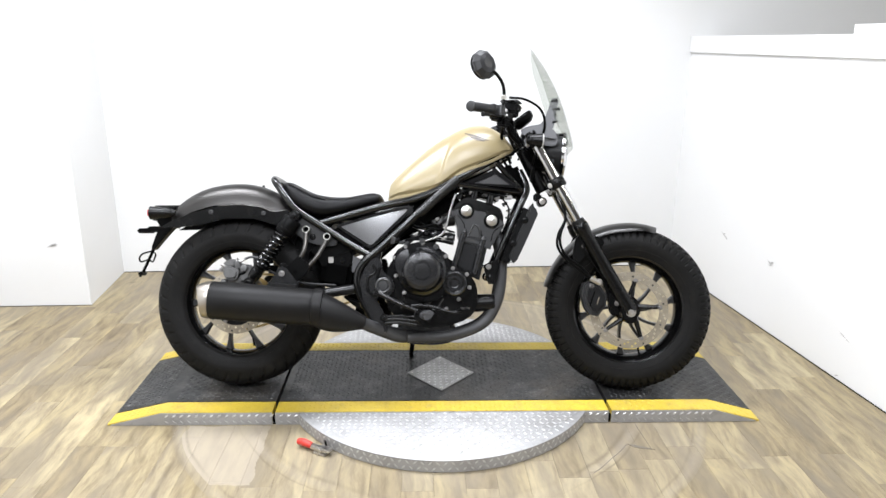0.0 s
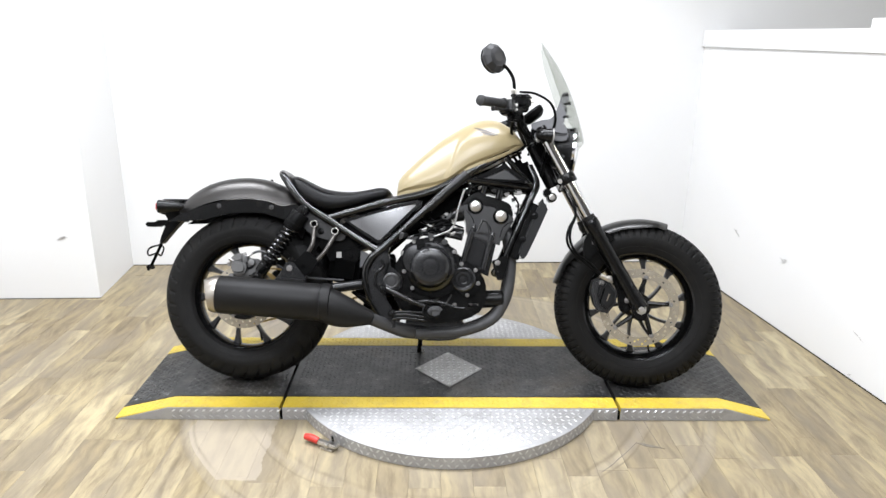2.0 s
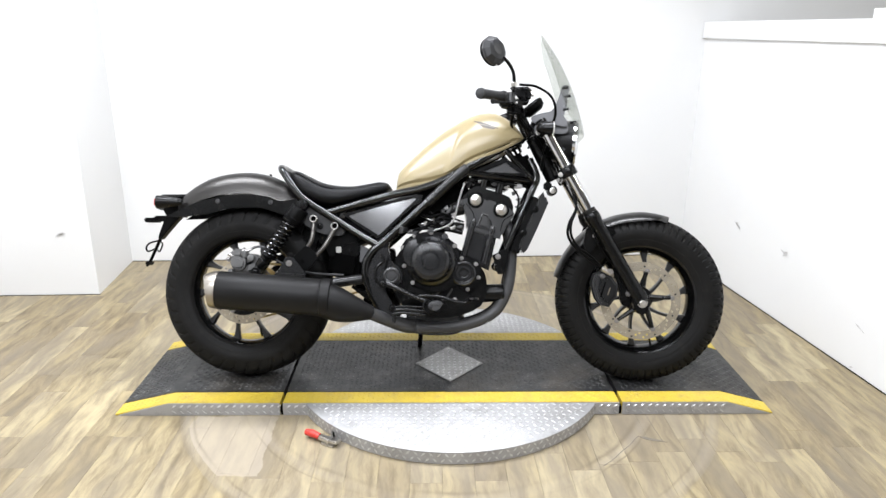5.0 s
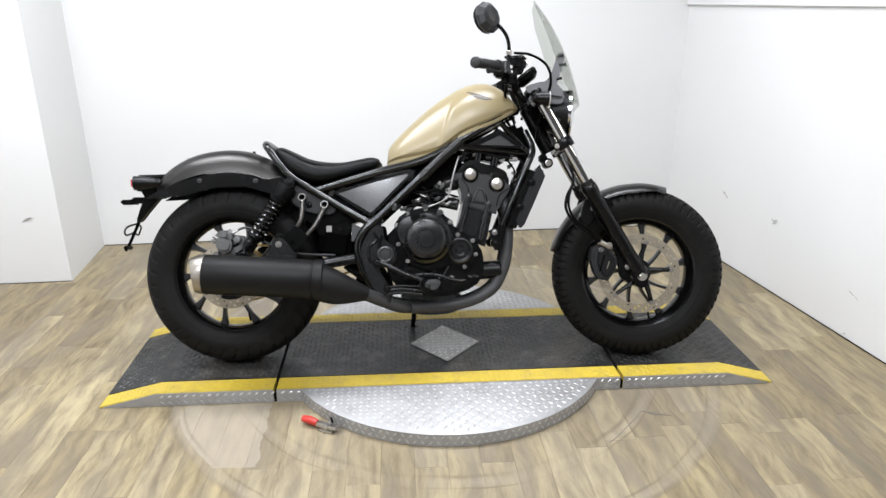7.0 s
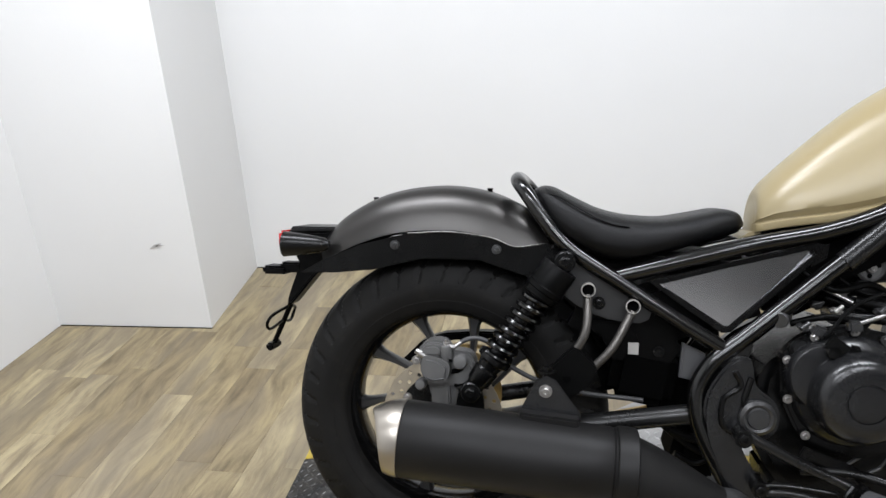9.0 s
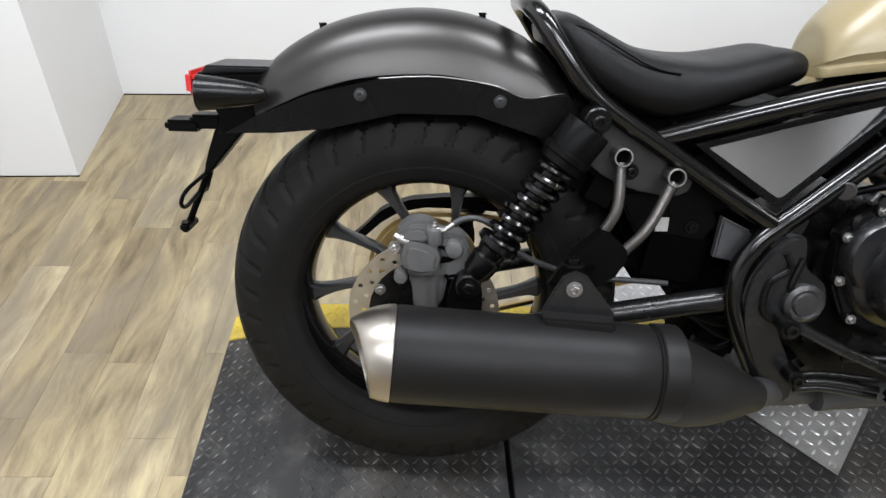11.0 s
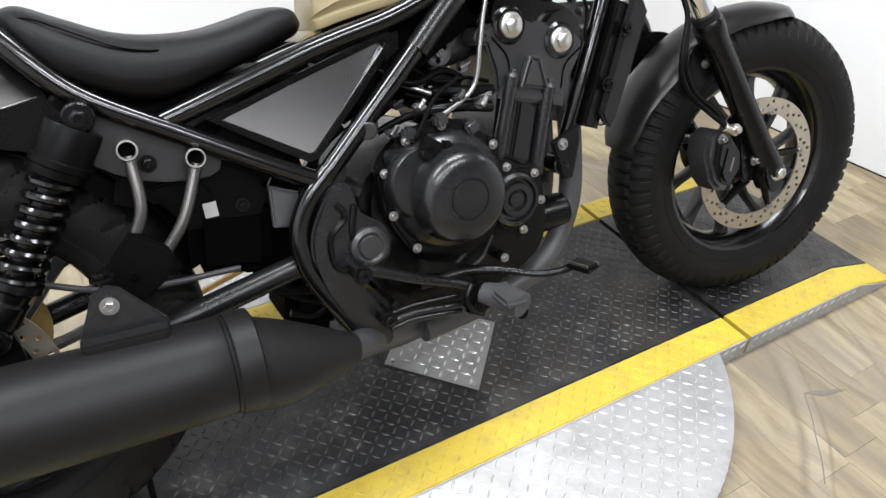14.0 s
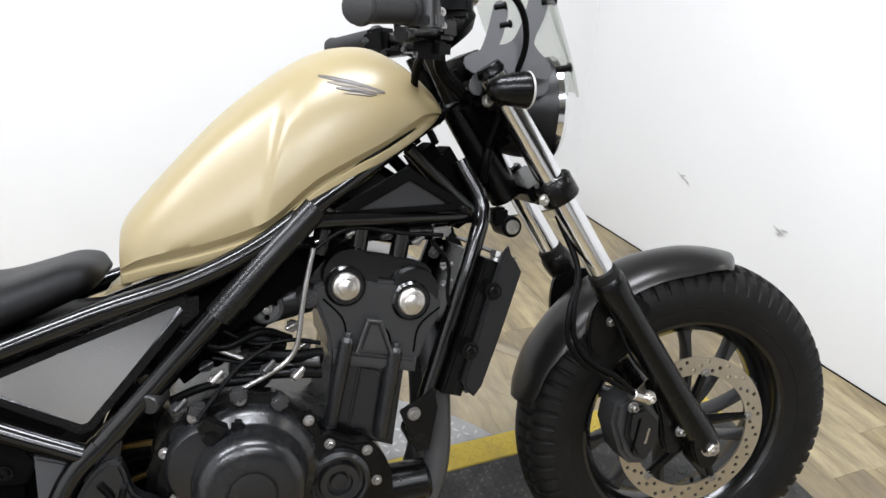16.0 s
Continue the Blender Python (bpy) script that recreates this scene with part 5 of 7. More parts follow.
for p in ((-0.082, 0.546), (-0.0205, 0.558), (0.027, 0.546), (0.0655, 0.510), (-0.123, 0.505), (-0.1195, 0.4375), (-0.089, 0.376), (0.0657, 0.314)):
    part("cover_boss", lathe([(0.0095, -0.02), (0.0095, 0.003), (0.0080, 0.005), (0.0, 0.005)], (p[0], -0.156, p[1]), (0, -1, 0), 16), SATIN, cc)
    part("cover_bolt", bolt((p[0], -0.160, p[1]), 0.0052, h=0.007), BOLT, cc)
for p, q in (((-0.015, 0.322), (0.040, 0.366)), ((0.010, 0.306), (0.038, 0.322)), ((0.038, 0.322), (0.056, 0.352))):
    part("casting_rib", tube([(p[0], -0.140, p[1]), (q[0], -0.142, q[1])], 0.0030, 8, 1), ENGINE_GREY, cc)
for p, a in (((-0.075, 0.555), 20), ((-0.022, 0.566), 0), ((0.03, 0.545), -25)):
    part("cable_bracket", block((p[0], -0.160, p[1]), (0.022, 0.02, 0.02), 0.004, (0, a, 0)), ENGINE_GREY, cc)
part("clutch_lever", join(rod((-0.062, -0.160, 0.528), (-0.062, -0.196, 0.528), 0.011), block((-0.058, -0.190, 0.538), (0.034, 0.012, 0.024), 0.003, (0, 35, 0)), block((-0.030, -0.182, 0.522), (0.018, 0.020, 0.034), 0.004, (0, 14, 0))), SATIN, cc, "clutch release arm")
part("oil_cap", lathe([(0.018, 0), (0.019, 0.008), (0.014, 0.013), (0, 0.013)], (-0.100, -0.150, 0.520), (0, -1, 0.3), 18), PLASTIC, cc)
sc = part("starter_cover", slab([smooth_outline([(0.058, 0.440), (0.080, 0.474), (0.098, 0.474), (0.128, 0.458), (0.152, 0.452), (0.160, 0.430), (0.162, 0.392), (0.148, 0.366), (0.122, 0.342), (0.104, 0.344), (0.072, 0.368)], 3)], -0.150, -0.120, 0.005), SATIN, bike, "small round black engine cover")
part("cover_dish", lathe([(0.046, -0.004), (0.045, 0.012), (0.0400, 0.017), (0.0365, 0.0165), (0.0345, 0.010), (0.0300, 0.009), (0.0280, 0.0165), (0.0190, 0.0165), (0.0172, 0.010), (0.0130, 0.009), (0.0120, 0.0125), (0.0, 0.013)], (0.098, -0.150, 0.409), (0, -1, 0), 44), ENGINE, sc)
for p in ((0.0915, 0.465), (0.1440, 0.443), (0.153, 0.3935), (0.1130, 0.350)):
    part("cover_bolt", bolt((p[0], -0.151, p[1]), 0.0052), BOLT, sc)
cyl = part("cylinder", slab([[(0.122, 0.585), (0.094, 0.462), (0.196, 0.415), (0.228, 0.548)]], -0.080, 0.085, 0.006), ENGINE, bike, "black cylinder block with cast ribs")
hd_ = part("cylinder_head", slab([smooth_outline([(0.100, 0.676), (0.124, 0.686), (0.163, 0.692), (0.200, 0.678), (0.264, 0.660), (0.288, 0.638), (0.288, 0.616), (0.264, 0.580), (0.242, 0.546), (0.190, 0.560), (0.120, 0.574), (0.114, 0.612)], 3)], -0.084, 0.080, 0.005), ENGINE_GREY, bike, "dark grey cylinder head cover")
for x0, z0, x1, z1 in ((0.102, 0.472, 0.1404, 0.598), (0.176, 0.441, 0.2102, 0.570)):
    part("cylinder_rib", tube([(x0, -0.086, z0), (x1, -0.092, z1)], 0.0115, 14, 1), ENGINE, cyl)
    part("rib_bolt", join(rod((x1, -0.092, z1 - 0.002), (x1 + 0.002, -0.092, z1 + 0.006), 0.0095, 0.0085), rod((x1 + 0.002, -0.092, z1 + 0.005), (x1 + 0.004, -0.092, z1 + 0.012), 0.0060, n=6)), ENGINE_GREY, cyl)
part("cylinder_panel", slab([[(0.128, 0.462), (0.156, 0.556), (0.190, 0.544), (0.164, 0.448)]], -0.0865, -0.070, 0.004), ENGINE, cyl)
part("head_band", slab([[(0.120, 0.588), (0.118, 0.566), (0.238, 0.532), (0.243, 0.552)]], -0.094, -0.072, 0.005), ENGINE_GREY, hd_)
part("head_boss", slab([[(0.152, 0.580), (0.174, 0.626), (0.192, 0.620), (0.204, 0.566)]], -0.0990, -0.080, 0.006), ENGINE_GREY, hd_)
for x0, z0, x1, z1 in ((0.152, 0.580, 0.174, 0.626), (0.174, 0.626, 0.192, 0.620), (0.192, 0.620, 0.204, 0.566)):
    part("boss_edge", tube([(x0, -0.098, z0), (x1, -0.098, z1)], 0.0028, 8, 1), ENGINE_GREY, hd_)
for pts in (((0.114, 0.664), (0.138, 0.632), (0.142, 0.600)), ((0.287, 0.624), (0.252, 0.600), (0.240, 0.562)), ((0.192, 0.614), (0.204, 0.598), (0.206, 0.580))):
    part("head_groove", tube([(x, -0.0845, z) for x, z in pts], 0.0016, 6, 4), DARK, hd_)
for p in ((0.148, 0.678), (0.243, 0.641)):
    b = part("cam_plug", lathe([(0.030, -0.020), (0.030, 0.016), (0.026, 0.020), (0.0235, 0.020)], (p[0], -0.070, p[1]), (0, -1, 0), 32), GLOSS, hd_, "glossy black half-round plug seat")
    part("plug_cap", join(lathe([(0.0215, 0.016), (0.0215, 0.021), (0.0195, 0.0245), (0.0165, 0.026), (0.0, 0.026)], (p[0], -0.070, p[1]), (0, -1, 0), 32), lathe([(0.0140, 0.0255), (0.0135, 0.0305), (0.0105, 0.0325), (0.0, 0.0330)], (p[0], -0.070, p[1]), (0, -1, 0), 6)), STEEL, b, "polished plug cap")
part("head_ear", join(rod((0.093, -0.092, 0.668), (0.093, -0.05, 0.668), 0.014), bolt((0.093, -0.092, 0.668), 0.007)), ENGINE_GREY, hd_)
part("cam_cover", lathe([(0.040, -0.03), (0.043, 0.0), (0.043, 0.060), (0.038, 0.068)], (0.158, -0.052, 0.690), (0, 1, 0), 32), GLOSS, hd_, "glossy black rounded cam cover")
part("cam_cover", lathe([(0.036, -0.03), (0.039, 0.0), (0.039, 0.060), (0.034, 0.068)], (0.252, -0.052, 0.652), (0, 1, 0), 32), GLOSS, hd_, "glossy black rounded cam cover")
part("valve_cover", slab([smooth_outline([(0.10, 0.690), (0.14, 0.725), (0.20, 0.718), (0.275, 0.690), (0.275, 0.660), (0.18, 0.680), (0.11, 0.685)], 3)], -0.066, 0.090, 0.006), GLOSS, hd_, "glossy black valve cover")
for x, z in ((0.12, 0.735), (0.175, 0.734), (0.235, 0.716)):
    part("coil_cap", rod((x, -0.06, z - 0.01), (x + 0.01, -0.065, z + 0.03), 0.014), GLOSS, hd_)
for o in (hd_, cyl, *hd_.children_recursive, *cyl.children_recursive):
    o.data.transform(Matrix.Translation((-0.004, -0.028, 0.003)))
part("thermostat", join(block((0.20, -0.03, 0.752), (0.15, 0.09, 0.035), 0.008, (0, 14, 0)), rod((0.25, -0.08, 0.742), (0.29, -0.08, 0.738), 0.012)), SATIN, bike)
part("coil_cover", block((0.300, -0.07, 0.735), (0.045, 0.02, 0.016), 0.004), BOLT, hd_, "bright heat shield strip")
for k in range(4):
    part("wire", tube([(0.02 + 0.05 * k, -0.06, 0.72), (0.06 + 0.05 * k, -0.085, 0.745 + 0.006 * (k % 2)), (0.13 + 0.05 * k, -0.075, 0.738), (0.19 + 0.05 * k, -0.05, 0.745)], 0.0045, 8), PLASTIC, bike)
# throttle body side
tb = part("throttle_body", join(rod((0.033, -0.030, 0.655), (0.033, -0.066, 0.655), 0.026), rod((0.02, -0.03, 0.65), (0.10, -0.03, 0.66), 0.03)), ENGINE_GREY, bike, "throttle body")
pulley = part("pulley_disc", lathe([(0.024, 0), (0.024, 0.004), (0.021, 0.006), (0.018, 0.003), (0.010, 0.003), (0.009, 0.006), (0.006, 0.010), (0.0, 0.010)], (0.033, -0.066, 0.655), (0, -1, 0), 28), ALLOY, tb, "round alloy throttle pulley")
for k in range(3):
    a = 2.1 * k + 0.4
    part("pulley_slot", lathe([(0.004, 0), (0.004, 0.0016), (0.0, 0.0016)], (0.033 + 0.0135 * math.cos(a), -0.0695, 0.655 + 0.0135 * math.sin(a)), (0, -1, 0), 10), DARK, pulley)
part("pulley_bolt", bolt((0.033, -0.076, 0.655), 0.005, h=0.006), BOLT, pulley)
part("pulley_bracket", slab([[(0.020, 0.690), (0.055, 0.715), (0.080, 0.705), (0.070, 0.670), (0.030, 0.665)]], -0.064, -0.058, 0.002), ALLOY, tb)
part("breather_tube", tube([(0.103, -0.125, 0.744), (0.088, -0.128, 0.70), (0.077, -0.13, 0.660), (0.066, -0.13, 0.615), (0.050, -0.13, 0.592), (0.015, -0.135, 0.575), (-0.05, -0.145, 0.556), (-0.09, -0.15, 0.545)], 0.0038, 10), BOLT, bike, "bare steel pipe")
for pts, r, mt in (([(0.00, -0.10, 0.60), (0.05, -0.115, 0.592), (0.10, -0.11, 0.585)], 0.010, PLASTIC), ([(-0.02, -0.11, 0.575), (0.04, -0.12, 0.572), (0.095, -0.115, 0.560)], 0.009, SATIN), ([(-0.06, -0.10, 0.625), (-0.01, -0.115, 0.60)], 0.004, BOLT), ([(-0.10, -0.09, 0.66), (-0.04, -0.11, 0.62), (0.02, -0.10, 0.63), (0.06, -0.09, 0.61)], 0.006, PLASTIC), ([(-0.05, -0.05, 0.585), (0.0, -0.09, 0.62), (0.05, -0.09, 0.60)], 0.012, PLASTIC), ([(-0.11, -0.12, 0.56), (-0.06, -0.13, 0.575), (0.0, -0.125, 0.57)], 0.006, PLASTIC)):
    part("hose", tube(pts, r, 10), mt, bike)
part("starter_motor", rod((0.0, -0.02, 0.575), (0.0, -0.10, 0.575), 0.032), ENGINE, bike, "black starter motor")
part("sensor", rod((0.06, -0.11, 0.583), (0.095, -0.118, 0.578), 0.009), ENGINE_GREY, bike)
part("sensor", rod((-0.12, -0.12, 0.575), (-0.135, -0.15, 0.57), 0.014), ENGINE_GREY, bike)
part("sump", slab([smooth_outline([(-0.10, 0.27), (0.08, 0.26), (0.10, 0.20), (0.05, 0.175), (-0.07, 0.178), (-0.11, 0.21)], 3)], -0.09, 0.09, 0.012), ENGINE, bike, "black oil sump")
part("oil_filter", rod((0.165, -0.06, 0.33), (0.255, -0.075, 0.335), 0.034, 0.032, 28, 0.006), SATIN, bike, "black oil filter can")
part("engine_mount", slab([[(0.205, 0.476), (0.262, 0.500), (0.266, 0.470), (0.246, 0.405), (0.225, 0.405)]], -0.120, -0.110, 0.003), SATIN, frame_root, "black engine mounting plate")
part("mount_bolt", bolt((0.226, -0.121, 0.470), 0.007), BOLT, frame_root)

# pivot plate
piv_out = [(-0.232, 0.470), (-0.205, 0.500), (-0.178, 0.500), (-0.168, 0.455), (-0.138, 0.430), (-0.128, 0.400), (-0.138, 0.370), (-0.165, 0.355), (-0.190, 0.350), (-0.160, 0.290), (-0.150, 0.235), (-0.185, 0.228), (-0.225, 0.300), (-0.250, 0.365), (-0.252, 0.425)]
piv = part("pivot_plate", slab([smooth_outline(piv_out, 3)], -0.158, -0.128, 0.005), ENGINE, bike, "black swingarm pivot plate")
part("pivot_rib", tube([(-0.205, -0.160, 0.480), (-0.195, -0.160, 0.455), (-0.222, -0.160, 0.430), (-0.222, -0.160, 0.385), (-0.195, -0.160, 0.372), (-0.185, -0.160, 0.40), (-0.188, -0.160, 0.43), (-0.178, -0.160, 0.47)], 0.005, 8), SATIN, piv)
part("pivot_boss", lathe([(0.030, 0.0), (0.030, 0.010), (0.024, 0.014), (0.019, 0.012), (0.017, 0.016), (0.0, 0.017)], (-0.166, -0.156, 0.402), (0, -1, 0), 36), ENGINE_GREY, piv)
part("pivot_bolt", bolt((-0.178, -0.158, 0.368), 0.008), SATIN, piv)
part("pivot_plate", slab([smooth_outline(piv_out, 3)], 0.128, 0.158, 0.005), SATIN, bike)

# foot controls
peg = part("foot_bracket", tube([(-0.194, -0.186, 0.378), (-0.174, -0.188, 0.371), (-0.104, -0.190, 0.337), (-0.050, -0.196, 0.316), (-0.020, -0.204, 0.303)], 0.0085, 12), TUBE, bike, "black foot peg bracket")
part("bracket_plate", slab([[(-0.112, 0.338), (-0.098, 0.366), (-0.020, 0.337), (0.030, 0.306), (0.034, 0.290), (0.010, 0.292), (-0.022, 0.318), (-0.085, 0.342)]], -0.190, -0.182, 0.002), SATIN, peg)
part("bracket_bolt", join(rod((-0.195, -0.150, 0.374), (-0.195, -0.196, 0.374), 0.013), bolt((-0.195, -0.196, 0.374), 0.010)), SATIN, peg)
for z0, z1, y, r in ((0.2905, 0.2870, -0.172, 0.0048), (0.2800, 0.2725, -0.178, 0.0062), (0.2680, 0.2600, -0.176, 0.0062)):
    part("peg_arm", tube([(-0.160, y, z0 - 0.004), (-0.115, y - 0.003, z0), (-0.040, y - 0.012, z1)], r, 10), TUBE, peg)
part("arm_bolt", join(rod((-0.163, -0.14, 0.284), (-0.163, -0.186, 0.284), 0.013), bolt((-0.163, -0.186, 0.284), 0.009)), SATIN, peg)
part("peg_clevis", join(block((-0.022, -0.216, 0.290), (0.036, 0.030, 0.056), 0.008, (0, 24, 0)), tube([(-0.034, -0.224, 0.318), (-0.046, -0.228, 0.300), (-0.040, -0.230, 0.278), (-0.022, -0.230, 0.264)], 0.0045, 8), bolt((-0.020, -0.232, 0.282), 0.008)), SATIN, peg)
part("foot_peg", join(tube([(-0.018, -0.228, 0.300), (-0.004, -0.260, 0.300), (0.004, -0.310, 0.302)], [0.017, 0.0215, 0.020], 16, 4, flat=0.62), block((0.000, -0.272, 0.306), (0.040, 0.086, 0.012), 0.005, (-3, 0, -8))), PEG, peg, "grey rubber-topped foot peg")
for k in range(4):
    part("peg_rib", rod((-0.004 + 0.003 * k, -0.240 - 0.020 * k, 0.286), (-0.004 + 0.003 * k, -0.247 - 0.020 * k, 0.286), 0.010), PLASTIC, peg)
ped = part("brake_pedal", tube([(-0.100, -0.178, 0.322), (-0.030, -0.196, 0.330), (0.020, -0.225, 0.326), (0.070, -0.250, 0.312), (0.105, -0.262, 0.310), (0.126, -0.278, 0.320)], [0.009, 0.009, 0.007, 0.006, 0.006, 0.007], 10, flat=0.8), SATIN, bike, "black rear brake pedal")
pad = part("pedal_pad", block((0.131, -0.290, 0.320), (0.030, 0.046, 0.007), 0.002, (0, -6, 12)), SATIN, ped, "toothed steel pedal pad")
for k in range(4):
    part("pad_tooth", block((0.121 + 0.0068 * k, -0.2905, 0.3255), (0.0022, 0.040, 0.006), 0.0008, (0, -6, 12)), STEEL if k in (0, 3) else ENGINE_GREY, pad)
part("footpeg_left", tube([(0.02, 0.16, 0.30), (0.026, 0.26, 0.30), (0.028, 0.325, 0.304)], 0.016, 12, 3), GRIP, bike)
stand = part("side_stand", tube([(-0.06, 0.115, 0.235), (-0.066, 0.16, 0.185), (-0.074, 0.225, 0.125), (-0.078, 0.262, 0.092)], 0.010, 12), SATIN, bike, "black side stand")
part("stand_foot", block((-0.082, 0.270, 0.088), (0.060, 0.038, 0.008), 0.003, (18, 0, 0)), SATIN, stand)

# exhaust
for y in (-0.045, 0.045):
    n = -0.025
    part("header_pipe", tube([(0.228, y, 0.640), (0.258, y + n * 0.4, 0.605), (0.278, y + n * 0.8, 0.54), (0.279, y + n, 0.46), (0.269, y + n * 1.2, 0.37), (0.248, y * 0.95 + n * 1.3, 0.31), (0.214, y * 0.9 + n * 1.5, 0.262), (0.150, y * 0.8 - 0.05, 0.228), (0.05, y * 0.6 - 0.06, 0.205), (-0.08, y * 0.4 - 0.09, 0.205)], 0.0215, 18), HEADER, bike, "weathered black exhaust pipe")
part("collector", tube([(-0.05, -0.075, 0.208), (-0.12, -0.095, 0.214), (-0.185, -0.145, 0.240), (-0.24, -0.202, 0.268)], [0.028, 0.028, 0.024, 0.022], 18), HEADER, bike, "black exhaust collector")
MA, MB = Vector((-0.413, -0.243, 0.328)), Vector((-0.768, -0.256, 0.356))
ax = (MB - MA).normalized()
LM = (MB - MA).length
muf = part("muffler", lathe([(0.063, 0.0), (0.0655, 0.004), (0.066, 0.05), (0.067, LM * 0.5), (0.067, LM - 0.004), (0.065, LM)], MA, ax, 64), MUFFLER, bike, "matt black muffler")
rings = []
P0, P1 = Vector((-0.232, -0.205, 0.268)), MA
for k in range(14):
    f = k / 13
    e = f ** 0.85
    c = P0.lerp(P1, f) + Vector((0, 0, -0.006 * math.sin(math.pi * f)))
    r = 0.024 + (0.065 - 0.024) * (math.sin(math.pi / 2 * min(1, f * 1.15)) ** 1.1)
    d = (P1 - P0).normalized().lerp(ax, f)
    s = d.cross(Vector((0, 1, 0))).normalized()
    u = d.cross(s).normalized()
    rings.append([c + (s * math.cos(a) + u * math.sin(a)) * r for a in (2 * math.pi * i / 40 for i in range(40))])
part("muffler_cone", skin(bmesh.new(), rings), MUFFLER, muf, "matt black tapering front cone")
part("clamp_band", lathe([(0.0655, -0.004), (0.0680, -0.006), (0.0690, -0.020), (0.0680, -0.036), (0.0650, -0.038)], MA, ax, 64), MUFFLER, muf)
rings = []
s = (Vector((0, 0, 1)) - ax * ax.z).normalized()
u = ax.cross(s)
for f, inset in ((0.0, 0.001), (0.03, 0), (0.2, 0), (0.4, 0), (0.6, 0), (0.8, 0), (0.97, 0), (1.0, 0.0012), (1.0, 0.0040), (0.93, 0.0055), (0.5, 0.010), (-0.5, 0.022)):
    ring = []
    for k in range(56):
        a = 2 * math.pi * k / 56
        h = f * (0.045 + 0.013 * math.cos(a) + 0.013 * math.sin(a))
        r = 0.0672 - 6.4 * h * h - inset
        ring.append(MB + ax * h + (s * math.cos(a) + u * math.sin(a)) * r)
    rings.append(ring)
part("end_cap", skin(bmesh.new(), rings), TITAN, muf, "satin steel muffler end cap")
part("outlet", lathe([(0.0475, 0.0), (0.0465, 0.004), (0.0, 0.004)], MB - ax * 0.010, ax, 32), DARK, muf)
tab = part("muffler_tab", slab([[(-0.565, 0.395), (-0.465, 0.388), (-0.465, 0.412), (-0.508, 0.468), (-0.523, 0.474), (-0.540, 0.466), (-0.564, 0.418)]], -0.236, -0.228, 0.002), ENGINE, muf, "black muffler hanger")
part("hanger_foot", slab([[(-0.566, 0.416), (-0.468, 0.409), (-0.467, 0.392), (-0.566, 0.399)]], -0.262, -0.229, 0.004), MUFFLER, tab, "welded hanger foot")
part("hanger_bolt", bolt((-0.524, -0.237, 0.449), 0.0075, h=0.010), BOLT, muf)
part("hanger_bolt", bolt((-0.524, -0.215, 0.476), 0.010, (0, 0, 1), 0.01), SATIN, muf)

# peg hanger with open tube ends
hang = part("passenger_peg_hanger", slab([[(-0.548, 0.425), (-0.522, 0.472), (-0.480, 0.512), (-0.468, 0.508), (-0.440, 0.482), (-0.436, 0.468), (-0.452, 0.440), (-0.492, 0.412)]], -0.172, -0.155, 0.003), PLASTIC, bike, "black bracket with two open tubes")
for a, b in (((-0.478, 0.498), (-0.455, 0.602)), ((-0.447, 0.470), (-0.377, 0.575))):
    part("hanger_tube", tube([(a[0], -0.160, a[1]), (a[0] + (b[0] - a[0]) * 0.35 + 0.012, -0.158, a[1] + (b[1] - a[1]) * 0.4), (b[0], -0.140, b[1])], 0.0080, 12), BRONZE, hang, "dark bronze-grey tube")
    part("open_ring", lathe([(0.0110, 0.0), (0.0125, 0.0), (0.0125, 0.031)], (b[0], -0.118, b[1] + 0.008), (0, -1, 0.06), 24, cap=False), BRONZE, hang)
    part("ring_edge", lathe([(0.0125, 0.031), (0.0132, 0.032), (0.0132, 0.0355), (0.0128, 0.036), (0.0110, 0.036), (0.0107, 0.034), (0.0107, 0.012)], (b[0], -0.118, b[1] + 0.008), (0, -1, 0.06), 24, cap=False), STEEL, hang, "bare steel tube end")
    part("ring_core", lathe([(0.0109, 0.018), (0.0109, 0.021), (0.0, 0.021)], (b[0], -0.118, b[1] + 0.008), (0, -1, 0.06), 20), DARK, hang)
part("hanger_hole", rod((-0.49, -0.1735, 0.455), (-0.49, -0.160, 0.455), 0.007), DARK, hang)

